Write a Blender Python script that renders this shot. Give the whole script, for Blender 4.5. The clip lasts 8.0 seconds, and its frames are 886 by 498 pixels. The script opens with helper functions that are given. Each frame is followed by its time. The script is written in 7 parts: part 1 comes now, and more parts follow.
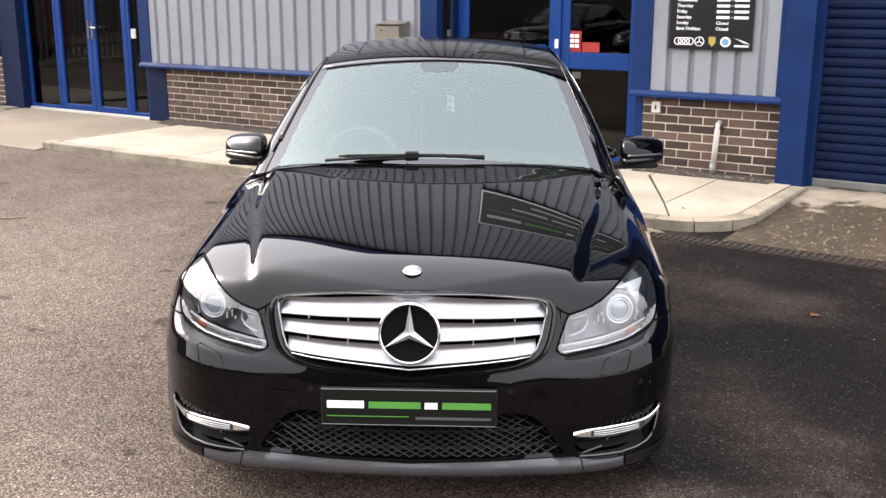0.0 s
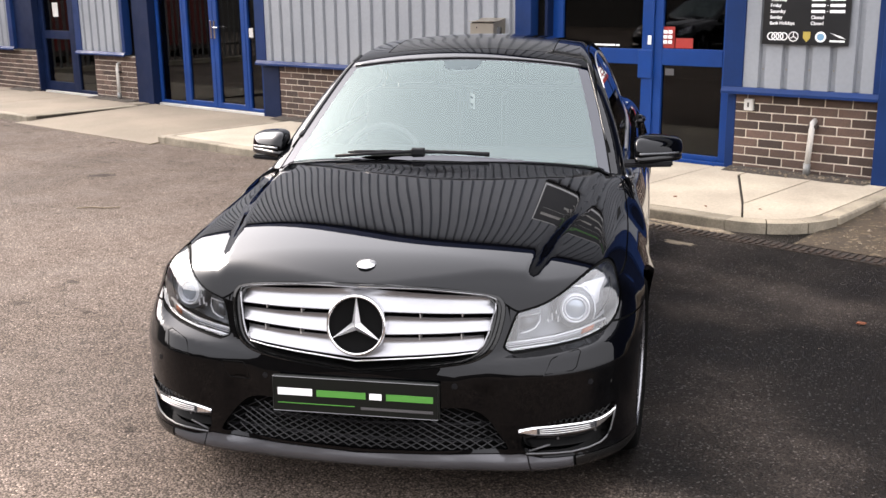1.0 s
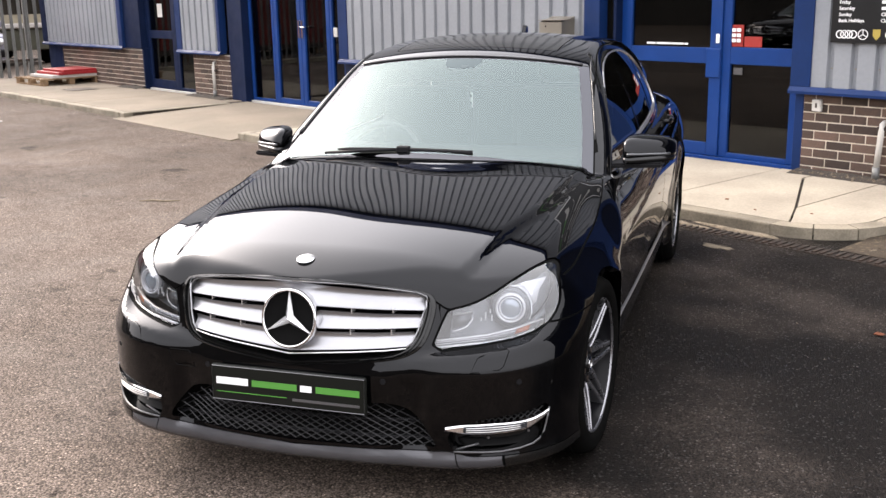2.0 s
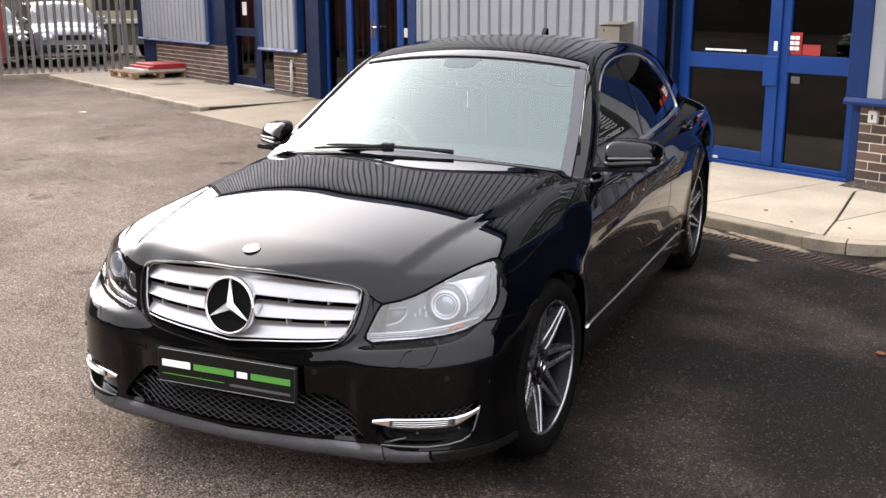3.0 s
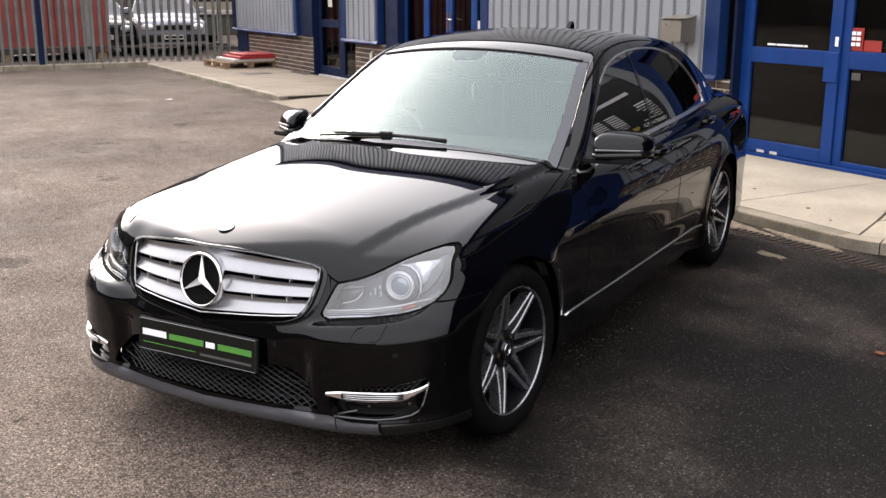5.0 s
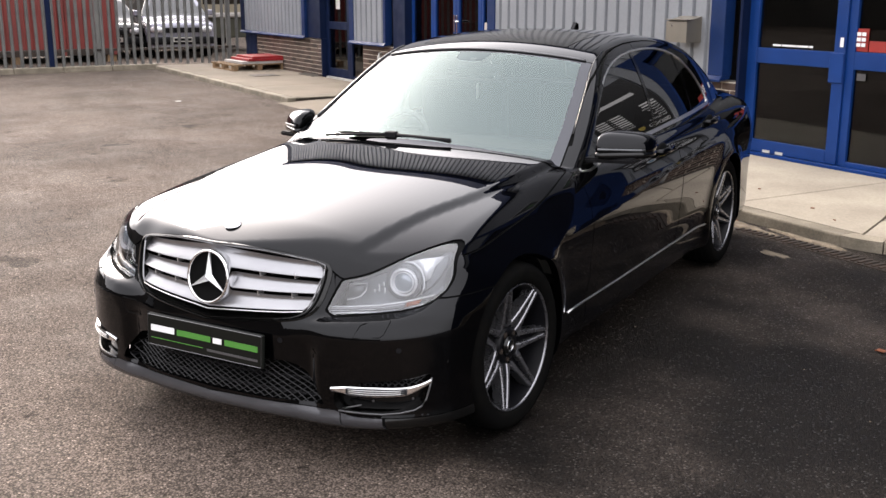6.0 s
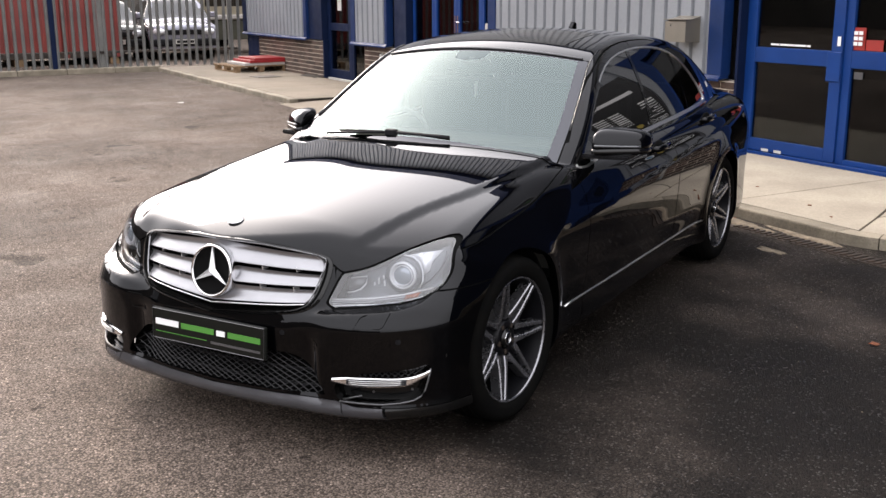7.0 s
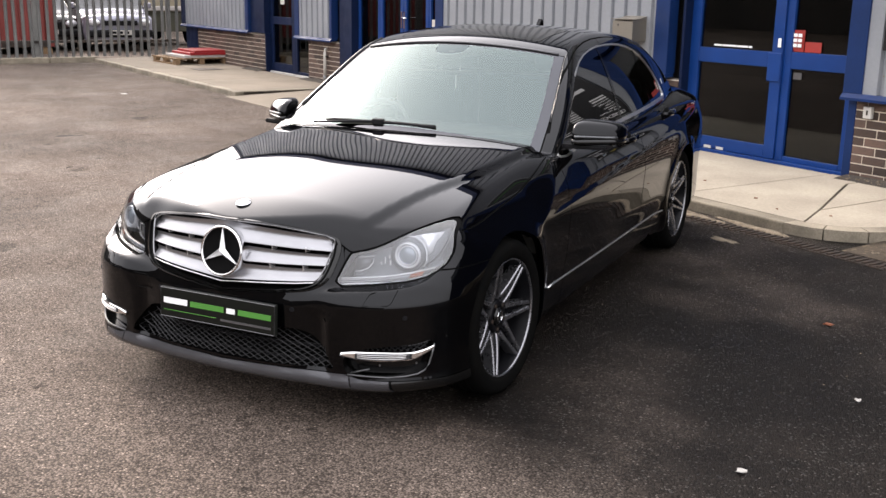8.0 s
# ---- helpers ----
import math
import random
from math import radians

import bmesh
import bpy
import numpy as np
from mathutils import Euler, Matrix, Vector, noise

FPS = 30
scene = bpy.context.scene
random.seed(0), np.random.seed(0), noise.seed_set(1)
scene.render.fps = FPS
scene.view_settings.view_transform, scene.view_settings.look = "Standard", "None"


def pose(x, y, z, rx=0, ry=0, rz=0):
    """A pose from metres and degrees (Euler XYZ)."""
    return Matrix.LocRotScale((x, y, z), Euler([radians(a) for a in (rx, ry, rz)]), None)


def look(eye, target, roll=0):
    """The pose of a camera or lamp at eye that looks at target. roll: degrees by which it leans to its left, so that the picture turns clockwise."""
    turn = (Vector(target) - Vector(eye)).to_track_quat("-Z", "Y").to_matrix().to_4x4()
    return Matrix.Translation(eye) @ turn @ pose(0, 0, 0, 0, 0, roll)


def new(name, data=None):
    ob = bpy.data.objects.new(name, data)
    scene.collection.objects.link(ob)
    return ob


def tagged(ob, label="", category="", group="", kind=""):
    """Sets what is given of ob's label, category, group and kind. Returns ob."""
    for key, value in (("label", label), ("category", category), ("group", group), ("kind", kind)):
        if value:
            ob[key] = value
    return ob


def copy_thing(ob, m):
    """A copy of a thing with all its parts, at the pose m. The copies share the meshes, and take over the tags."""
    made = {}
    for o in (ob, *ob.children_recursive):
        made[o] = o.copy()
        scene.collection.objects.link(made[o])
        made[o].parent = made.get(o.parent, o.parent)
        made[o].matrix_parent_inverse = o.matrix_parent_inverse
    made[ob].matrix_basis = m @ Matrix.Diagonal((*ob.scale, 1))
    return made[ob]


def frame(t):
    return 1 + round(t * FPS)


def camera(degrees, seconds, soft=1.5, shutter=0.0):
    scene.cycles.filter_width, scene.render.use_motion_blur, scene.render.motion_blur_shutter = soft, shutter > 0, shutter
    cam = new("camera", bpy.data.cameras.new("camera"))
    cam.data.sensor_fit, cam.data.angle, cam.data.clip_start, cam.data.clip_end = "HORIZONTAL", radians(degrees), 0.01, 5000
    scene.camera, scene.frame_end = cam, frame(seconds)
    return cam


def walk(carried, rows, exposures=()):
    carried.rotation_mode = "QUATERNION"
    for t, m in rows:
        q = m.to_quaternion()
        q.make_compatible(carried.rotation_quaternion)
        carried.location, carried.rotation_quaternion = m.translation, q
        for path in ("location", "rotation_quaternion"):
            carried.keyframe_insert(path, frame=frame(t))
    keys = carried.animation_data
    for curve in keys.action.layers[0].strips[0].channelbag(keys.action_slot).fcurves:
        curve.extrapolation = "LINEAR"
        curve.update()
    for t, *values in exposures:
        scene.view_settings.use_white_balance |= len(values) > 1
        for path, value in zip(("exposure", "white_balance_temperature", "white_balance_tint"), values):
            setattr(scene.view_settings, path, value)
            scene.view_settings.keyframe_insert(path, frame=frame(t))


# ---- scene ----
# ---------------------------------------------------------------- camera and walk
cam = camera(46.7, 8.0)
PATH = [
    (0, (0.398, 0.244, 1.608), (-0.673, 1.863, 1.124), 0.1),
    (0.5, (0.683, 0.403, 1.611), (-0.515, 1.929, 1.126), -0.5),
    (1, (0.905, 0.58, 1.61), (-0.397, 2.018, 1.122), -0.7),
    (2.5, (1.504, 1.171, 1.589), (-0.028, 2.363, 1.108), -0.9),
    (3, (1.658, 1.348, 1.58), (0.071, 2.468, 1.102), -0.2),
    (3.5, (1.823, 1.504, 1.593), (0.188, 2.551, 1.111), 0.1),
    (4, (1.974, 1.657, 1.59), (0.295, 2.627, 1.1), -0.3),
    (4.5, (2.014, 1.668, 1.587), (0.328, 2.625, 1.095), 0.0),
    (6, (2.087, 1.657, 1.581), (0.388, 2.593, 1.094), -0.1),
    (6.5, (2.122, 1.649, 1.579), (0.421, 2.581, 1.094), -0.1),
    (7, (2.162, 1.632, 1.573), (0.46, 2.564, 1.089), -0.3),
    (7.5, (2.176, 1.509, 1.57), (0.503, 2.492, 1.084), 0.2),
    (8, (2.208, 1.298, 1.567), (0.58, 2.351, 1.078), 0.9),
]
walk(cam, [(t, look(eye, target, roll)) for t, eye, target, roll in PATH],
     exposures=[(0, 1.57, 7100, 16), (1, 1.46, 7100, 16), (2.5, 1.40, 7100, 16), (3.5, 1.30, 7100, 16), (4.5, 1.13, 7100, 16), (7, 1.08, 7100, 16), (8, 1.11, 7100, 16)])

# ---------------------------------------------------------------- sky, sun, exposure
SUN_FROM = Vector((-0.96, 0.0, 0.56)).normalized()   # towards the sun, hazy
world = bpy.data.worlds.new("sky")
scene.world = world
world.use_nodes = True
wn, wl = world.node_tree.nodes, world.node_tree.links
wn.clear()
sky = wn.new("ShaderNodeTexSky")
sky.sky_type = "NISHITA"
sky.sun_disc = False
sky.sun_elevation = math.asin(SUN_FROM.z)
sky.sun_rotation = math.atan2(SUN_FROM.x, SUN_FROM.y)
sky.air_density, sky.dust_density, sky.ozone_density = 1.0, 6.0, 1.0
haze = wn.new("ShaderNodeHueSaturation")
haze.inputs["Saturation"].default_value = 0.2
wbg = wn.new("ShaderNodeBackground")
wbg.inputs["Strength"].default_value = 0.16
wout = wn.new("ShaderNodeOutputWorld")
veil = wn.new("ShaderNodeMix")          # thin cloud over the whole sky, brighter overhead than at the horizon
veil.data_type = "RGBA"
veil.inputs["Factor"].default_value = 0.5
up = wn.new("ShaderNodeSeparateXYZ")
wl.new(wn.new("ShaderNodeTexCoord").outputs["Generated"], up.inputs[0])
rise = wn.new("ShaderNodeMapRange")
rise.inputs["From Max"].default_value = 0.75
rise.inputs["To Min"].default_value, rise.inputs["To Max"].default_value = 0.90, 1.75
wl.new(up.outputs[2], rise.inputs["Value"])
cloud = wn.new("ShaderNodeMix")
cloud.data_type, cloud.blend_type = "RGBA", "MULTIPLY"
cloud.inputs["Factor"].default_value = 1.0
cloud.inputs["A"].default_value = (8.3, 9.0, 10.0, 1)
wl.new(rise.outputs[0], cloud.inputs["B"])
wl.new(cloud.outputs["Result"], veil.inputs["B"])
wl.new(sky.outputs[0], haze.inputs["Color"])
wl.new(haze.outputs[0], veil.inputs["A"])
wl.new(veil.outputs["Result"], wbg.inputs["Color"])
wl.new(wbg.outputs[0], wout.inputs["Surface"])

sun = bpy.data.lights.new("sun", "SUN")
sun.energy, sun.angle, sun.color = 1.2, radians(14), (1.0, 0.93, 0.84)
new("sun", sun).matrix_world = look(SUN_FROM * 40, (0, 0, 0))

# ---------------------------------------------------------------- materials
def material(name, base, rough=0.5, metal=0.0, second=None, scale=8.0, mix=(0.35, 0.65), fine=0.0, fine_scale=120.0,
             bump=0.0, bump_scale=60.0, bump_dist=0.01, rough_var=0.0, coat=0.0, spec=0.5, ior=1.5, random=0.0, detail=6.0):
    """A principled surface: two colours blended by a coarse noise, a fine grain, relief, uneven gloss and a per-piece tint."""
    m = bpy.data.materials.new(name)
    m.use_nodes = True
    n, l = m.node_tree.nodes, m.node_tree.links
    b = n["Principled BSDF"]
    b.inputs["Metallic"].default_value = metal
    b.inputs["Roughness"].default_value = rough
    b.inputs["Coat Weight"].default_value = coat
    b.inputs["Coat Roughness"].default_value = 0.02
    b.inputs["Specular IOR Level"].default_value = spec
    b.inputs["IOR"].default_value = ior
    b.inputs["Base Color"].default_value = (*base, 1)
    where = n.new("ShaderNodeTexCoord").outputs["Object"]

    def noise_at(s, d=detail):
        t = n.new("ShaderNodeTexNoise")
        t.inputs["Scale"].default_value, t.inputs["Detail"].default_value = s, d
        l.new(where, t.inputs["Vector"])
        return t.outputs["Fac"]

    def span(out, a, b_, c, d):
        r = n.new("ShaderNodeMapRange")
        for i, v in zip(("From Min", "From Max", "To Min", "To Max"), (a, b_, c, d)):
            r.inputs[i].default_value = v
        l.new(out, r.inputs["Value"])
        return r.outputs[0]

    colour = None
    if second:
        mx = n.new("ShaderNodeMix")
        mx.data_type = "RGBA"
        l.new(span(noise_at(scale), mix[0], mix[1], 0, 1), mx.inputs["Factor"])
        mx.inputs["A"].default_value, mx.inputs["B"].default_value = (*base, 1), (*second, 1)
        colour = mx.outputs["Result"]
    if fine or random:
        hs = n.new("ShaderNodeHueSaturation")
        if colour:
            l.new(colour, hs.inputs["Color"])
        else:
            hs.inputs["Color"].default_value = (*base, 1)
        value = span(noise_at(fine_scale, 3.0), 0.3, 0.7, 1 - fine, 1 + fine)
        if random:
            info = n.new("ShaderNodeObjectInfo")
            mul = n.new("ShaderNodeMath")
            mul.operation = "MULTIPLY"
            l.new(value, mul.inputs[0])
            l.new(span(info.outputs["Random"], 0, 1, 1 - random, 1 + random), mul.inputs[1])
            value = mul.outputs[0]
        l.new(value, hs.inputs["Value"])
        colour = hs.outputs["Color"]
    if colour:
        l.new(colour, b.inputs["Base Color"])
    if rough_var:
        l.new(span(noise_at(scale * 1.7), 0.3, 0.7, max(0, rough - rough_var), rough + rough_var), b.inputs["Roughness"])
    if bump:
        bp = n.new("ShaderNodeBump")
        bp.inputs["Strength"].default_value, bp.inputs["Distance"].default_value = bump, bump_dist
        l.new(noise_at(bump_scale, 4.0), bp.inputs["Height"])
        l.new(bp.outputs[0], b.inputs["Normal"])
    return m


def glass(name, tint, gloss, clear, rough=0.0, tone=(1, 1, 1), graze=1.0):
    """A thin pane: clear light tinted by tint, plus a mirror share that grows towards grazing from gloss."""
    m = bpy.data.materials.new(name)
    m.use_nodes = True
    n, l = m.node_tree.nodes, m.node_tree.links
    n.clear()
    out = n.new("ShaderNodeOutputMaterial")
    see, mir, mixer = n.new("ShaderNodeBsdfTransparent"), n.new("ShaderNodeBsdfGlossy"), n.new("ShaderNodeMixShader")
    see.inputs["Color"].default_value = (*[c * clear for c in tint], 1)
    mir.inputs["Roughness"].default_value = rough
    fr = n.new("ShaderNodeFresnel")
    fr.inputs["IOR"].default_value = 1.5
    mr = n.new("ShaderNodeMapRange")
    mr.inputs["To Min"].default_value, mr.inputs["To Max"].default_value = gloss, graze
    l.new(fr.outputs[0], mr.inputs["Value"])
    l.new(mr.outputs[0], mixer.inputs["Fac"])
    # the mirror turns full and colourless towards grazing
    full, shade = n.new("ShaderNodeMapRange"), n.new("ShaderNodeMix")
    full.inputs["From Min"].default_value, full.inputs["From Max"].default_value = 0.16, 0.60
    shade.data_type = "RGBA"
    shade.inputs["A"].default_value, shade.inputs["B"].default_value = (*tone, 1), (1, 1, 1, 1)
    l.new(fr.outputs[0], full.inputs["Value"])
    l.new(full.outputs[0], shade.inputs["Factor"])
    l.new(shade.outputs["Result"], mir.inputs["Color"])
    l.new(see.outputs[0], mixer.inputs[1])
    l.new(mir.outputs[0], mixer.inputs[2])
    l.new(mixer.outputs[0], out.inputs["Surface"])
    return m




def asphalt():
    """Coarse stone chips in tar, worn paler in broad patches. The drain side is wet, with the car's soft shade painted
    in.
    """
    m = bpy.data.materials.new("asphalt")
    m.use_nodes = True
    n, l = m.node_tree.nodes, m.node_tree.links
    b = n["Principled BSDF"]
    where = n.new("ShaderNodeTexCoord").outputs["Object"]

    def math_node(op, a, c, clamp=False):
        k = n.new("ShaderNodeMath")
        k.operation, k.use_clamp = op, clamp
        for i, q in enumerate((a, c)):
            if isinstance(q, (int, float)):
                k.inputs[i].default_value = q
            else:
                l.new(q, k.inputs[i])
        return k.outputs[0]

    def noise_at(scale, detail):
        k = n.new("ShaderNodeTexNoise")
        k.inputs["Scale"].default_value, k.inputs["Detail"].default_value = scale, detail
        l.new(where, k.inputs["Vector"])
        return k.outputs["Fac"]

    def span(v, a, c, d, e):
        k = n.new("ShaderNodeMapRange")
        k.interpolation_type = "SMOOTHSTEP"
        for i, q in zip(("From Min", "From Max", "To Min", "To Max"), (a, c, d, e)):
            k.inputs[i].default_value = q
        l.new(v, k.inputs["Value"])
        return k.outputs[0]
    chips = n.new("ShaderNodeTexVoronoi")
    chips.inputs["Scale"].default_value = 135
    l.new(where, chips.inputs["Vector"])
    tint = n.new("ShaderNodeSeparateColor")
    l.new(chips.outputs["Color"], tint.inputs[0])
    bright = span(tint.outputs[0], 0.0, 1.0, 0.56, 1.38)
    bright = math_node("ADD", bright, span(tint.outputs[1], 0.94, 1.0, 0.0, 1.5))
    gap = span(chips.outputs["Distance"], 0.35, 0.75, 1.0, 0.35)
    broad = span(noise_at(0.45, 5), 0.34, 0.66, 0.78, 1.2)
    fine = span(noise_at(9, 4), 0.3, 0.7, 0.9, 1.1)
    level = math_node("MULTIPLY", math_node("MULTIPLY", bright, gap), math_node("MULTIPLY", broad, fine))
    xyz = n.new("ShaderNodeSeparateXYZ")
    l.new(where, xyz.inputs[0])
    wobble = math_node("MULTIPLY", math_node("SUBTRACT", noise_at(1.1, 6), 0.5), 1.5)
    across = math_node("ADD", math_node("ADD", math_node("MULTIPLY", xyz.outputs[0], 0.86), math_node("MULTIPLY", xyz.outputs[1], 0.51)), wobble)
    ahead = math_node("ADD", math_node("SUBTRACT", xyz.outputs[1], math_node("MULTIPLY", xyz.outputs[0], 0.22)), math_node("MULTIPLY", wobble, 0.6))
    # Wet ground plus the car's soft cast shade, both put into the colour.
    damp_shade = math_node("MULTIPLY", span(across, 0.0, 0.9, 0, 1), span(ahead, 2.9, 3.8, 0, 1))
    damp_shade = math_node("MULTIPLY", damp_shade, span(noise_at(0.8, 5), 0.32, 0.58, 0.62, 1.0))
    level = math_node("MULTIPLY", level, span(noise_at(1.9, 7), 0.655, 0.70, 1.0, 0.55))      # oil spots
    level = math_node("MULTIPLY", level, span(noise_at(5.5, 8), 0.665, 0.70, 1.0, 0.5))      # small tar stains
    level = math_node("MULTIPLY", level, span(damp_shade, 0, 1, 1.0, 0.080))
    glint = math_node("MULTIPLY", span(tint.outputs[1], 0.90, 0.96, 0, 1), damp_shade)      # wet chips
    col = n.new("ShaderNodeMix")
    col.data_type, col.blend_type = "RGBA", "MULTIPLY"
    col.inputs["Factor"].default_value = 1
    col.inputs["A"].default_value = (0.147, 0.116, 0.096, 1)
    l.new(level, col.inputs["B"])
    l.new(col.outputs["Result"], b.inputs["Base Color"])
    l.new(math_node("SUBTRACT", span(noise_at(2.2, 4), 0.3, 0.7, 0.68, 0.90), math_node("ADD", math_node("MULTIPLY", damp_shade, 0.28), math_node("MULTIPLY", glint, 0.25))), b.inputs["Roughness"])
    bp = n.new("ShaderNodeBump")
    l.new(math_node("ADD", span(glint, 0, 1, 0.07, 0.50), math_node("MULTIPLY", damp_shade, 0.04)), b.inputs["Specular IOR Level"])
    bp.inputs["Strength"].default_value, bp.inputs["Distance"].default_value = 0.8, 0.006
    l.new(math_node("ADD", gap, math_node("MULTIPLY", tint.outputs[2], 0.6)), bp.inputs["Height"])
    l.new(bp.outputs[0], b.inputs["Normal"])
    return m


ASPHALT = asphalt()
CONCRETE = material("concrete paving", (0.342, 0.3, 0.234), 0.85, second=(0.258, 0.222, 0.174), scale=1.6, fine=0.12, fine_scale=60,
                    bump=0.25, bump_scale=90, bump_dist=0.004, random=0.06)
APRON = material("brown concrete apron", (0.1872, 0.1521, 0.1123), 0.88, second=(0.1404, 0.1147, 0.08424), scale=1.2, fine=0.15, fine_scale=60, bump=0.3, bump_scale=90, bump_dist=0.004)
KERB = material("kerb concrete", (0.252, 0.216, 0.162), 0.88, second=(0.162, 0.138, 0.102), scale=5, fine=0.18, fine_scale=80, bump=0.4, bump_scale=70,
                bump_dist=0.006, random=0.1)
MORTAR = material("mortar", (0.6458, 0.563, 0.4637), 0.95, second=(0.4554, 0.3892, 0.3146), scale=6, fine=0.1, bump=0.3, bump_scale=150, bump_dist=0.003)
BRICK = material("brick", (0.0816, 0.04845, 0.0357), 0.85, second=(0.051, 0.03468, 0.02754), scale=9, fine=0.2, fine_scale=140, bump=0.4,
                 bump_scale=140, bump_dist=0.003, random=0.55)
CLAD = material("grey profiled sheet", (0.228, 0.24, 0.258), 0.42, second=(0.198, 0.21, 0.228), scale=1.3, fine=0.04, fine_scale=30, rough_var=0.1, spec=0.4)
BLUE = material("blue coated steel", (0.004, 0.021, 0.088), 0.55, spec=0.15, second=(0.003, 0.017, 0.070), scale=2.5, fine=0.06, fine_scale=40, rough_var=0.1, random=0.05)
NAVY = material("navy coated steel", (0.003, 0.010, 0.038), 0.55, spec=0.14, second=(0.0025, 0.008, 0.030), scale=3, fine=0.06, rough_var=0.1, random=0.04)
DOORBLUE = material("blue painted door frame", (0.004, 0.038, 0.175), 0.40, spec=0.22, second=(0.003, 0.030, 0.140), scale=3, fine=0.05, rough_var=0.08)
# Near-black so the room looks unlit; its shade is put into the colour.
INSIDE = material("plaster in room shade", (0.0165, 0.0144, 0.0129), 0.9, second=(0.0135, 0.012, 0.0105), scale=2)
INFLOOR = material("floor in room shade", (0.0081, 0.0063, 0.00504), 0.5, second=(0.0054, 0.0045, 0.0036), scale=3, rough_var=0.1)
CURTAIN = material("brown curtain", (0.06, 0.027, 0.0192), 0.9, second=(0.036, 0.018, 0.0132), scale=5)
SHOPGLASS = glass("shop glass", (0.55, 0.58, 0.58), 0.0, 0.36, graze=0.75)
SIGNBLACK = material("black sign board", (0.0048, 0.0048, 0.0054), 0.30, second=(0.0066, 0.0066, 0.0072), scale=5)
SIGNWHITE = material("white sign print", (0.80, 0.80, 0.80), 0.5)
SIGNRED = material("red notice", (0.33, 0.018, 0.0132), 0.5, second=(0.27, 0.018, 0.012), scale=8)
SIGNYELLOW = material("yellow print", (0.33, 0.252, 0.048), 0.5)
SIGNBLUE = material("pale blue print", (0.12, 0.252, 0.372), 0.5)
WHITEPVC = material("white plastic", (0.54, 0.525, 0.495), 0.5, second=(0.45, 0.4275, 0.39), scale=6, fine=0.05)
STEEL = material("brushed steel", (0.252, 0.228, 0.192), 0.4, 0.7, second=(0.216, 0.198, 0.168), scale=4, rough_var=0.08)
GALV = material("galvanised steel", (0.192, 0.192, 0.1824), 0.5, 0.35, second=(0.144, 0.144, 0.1392), scale=3, fine=0.08, rough_var=0.1, random=0.12)
IRON = material("cast iron", (0.030, 0.027, 0.024), 0.6, 0.4, second=(0.06, 0.04, 0.03), scale=12, bump=0.3)
SOIL = material("soil and litter", (0.045, 0.033, 0.024), 0.95, second=(0.021, 0.0168, 0.0132), scale=18, fine=0.4, bump=0.9, bump_scale=80, bump_dist=0.01)


def stained_apron():
    """Pale concrete by the shutter under a brown crust of washed-in silt, flecked with grit."""
    m = bpy.data.materials.new("stained concrete apron")
    m.use_nodes = True
    n, l = m.node_tree.nodes, m.node_tree.links
    b = n["Principled BSDF"]
    where = n.new("ShaderNodeTexCoord").outputs["Object"]

    def noise_at(scale, detail):
        k = n.new("ShaderNodeTexNoise")
        k.inputs["Scale"].default_value, k.inputs["Detail"].default_value = scale, detail
        k.inputs["Roughness"].default_value = 0.62
        l.new(where, k.inputs["Vector"])
        return k.outputs["Fac"]

    def blend(f, a, c):
        k = n.new("ShaderNodeMix")
        k.data_type = "RGBA"
        l.new(f, k.inputs["Factor"])
        for q, i in ((a, "A"), (c, "B")):
            if isinstance(q, tuple):
                k.inputs[i].default_value = (*q, 1)
            else:
                l.new(q, k.inputs[i])
        return k.outputs["Result"]

    def span(v, a, c, d=0.0, e=1.0):
        k = n.new("ShaderNodeMapRange")
        for i, q in zip(("From Min", "From Max", "To Min", "To Max"), (a, c, d, e)):
            k.inputs[i].default_value = q
        l.new(v, k.inputs["Value"])
        return k.outputs[0]
    xyz = n.new("ShaderNodeSeparateXYZ")
    l.new(where, xyz.inputs[0])
    add = n.new("ShaderNodeMath")
    l.new(noise_at(1.7, 8), add.inputs[0])
    l.new(span(xyz.outputs[1], 7.0, 8.9, 0.24, -0.10), add.inputs[1])
    silt = span(add.outputs[0], 0.45, 0.49)
    pale = blend(span(noise_at(5, 6), 0.35, 0.65), (0.264, 0.222, 0.168), (0.18, 0.15, 0.111))
    grit = n.new("ShaderNodeTexVoronoi")
    grit.inputs["Scale"].default_value = 55
    l.new(where, grit.inputs["Vector"])
    tint = n.new("ShaderNodeSeparateColor")
    l.new(grit.outputs["Color"], tint.inputs[0])
    brown = blend(span(noise_at(9, 6), 0.3, 0.7), (0.056, 0.038, 0.021), (0.026, 0.018, 0.011))
    brown = blend(span(tint.outputs[0], 0.88, 0.98), brown, (0.150, 0.115, 0.072))
    l.new(blend(silt, pale, brown), b.inputs["Base Color"])
    l.new(span(silt, 0, 1, 0.85, 0.62), b.inputs["Roughness"])
    bp = n.new("ShaderNodeBump")
    bp.inputs["Strength"].default_value, bp.inputs["Distance"].default_value = 0.6, 0.006
    l.new(noise_at(70, 4), bp.inputs["Height"])
    l.new(bp.outputs[0], b.inputs["Normal"])
    return m


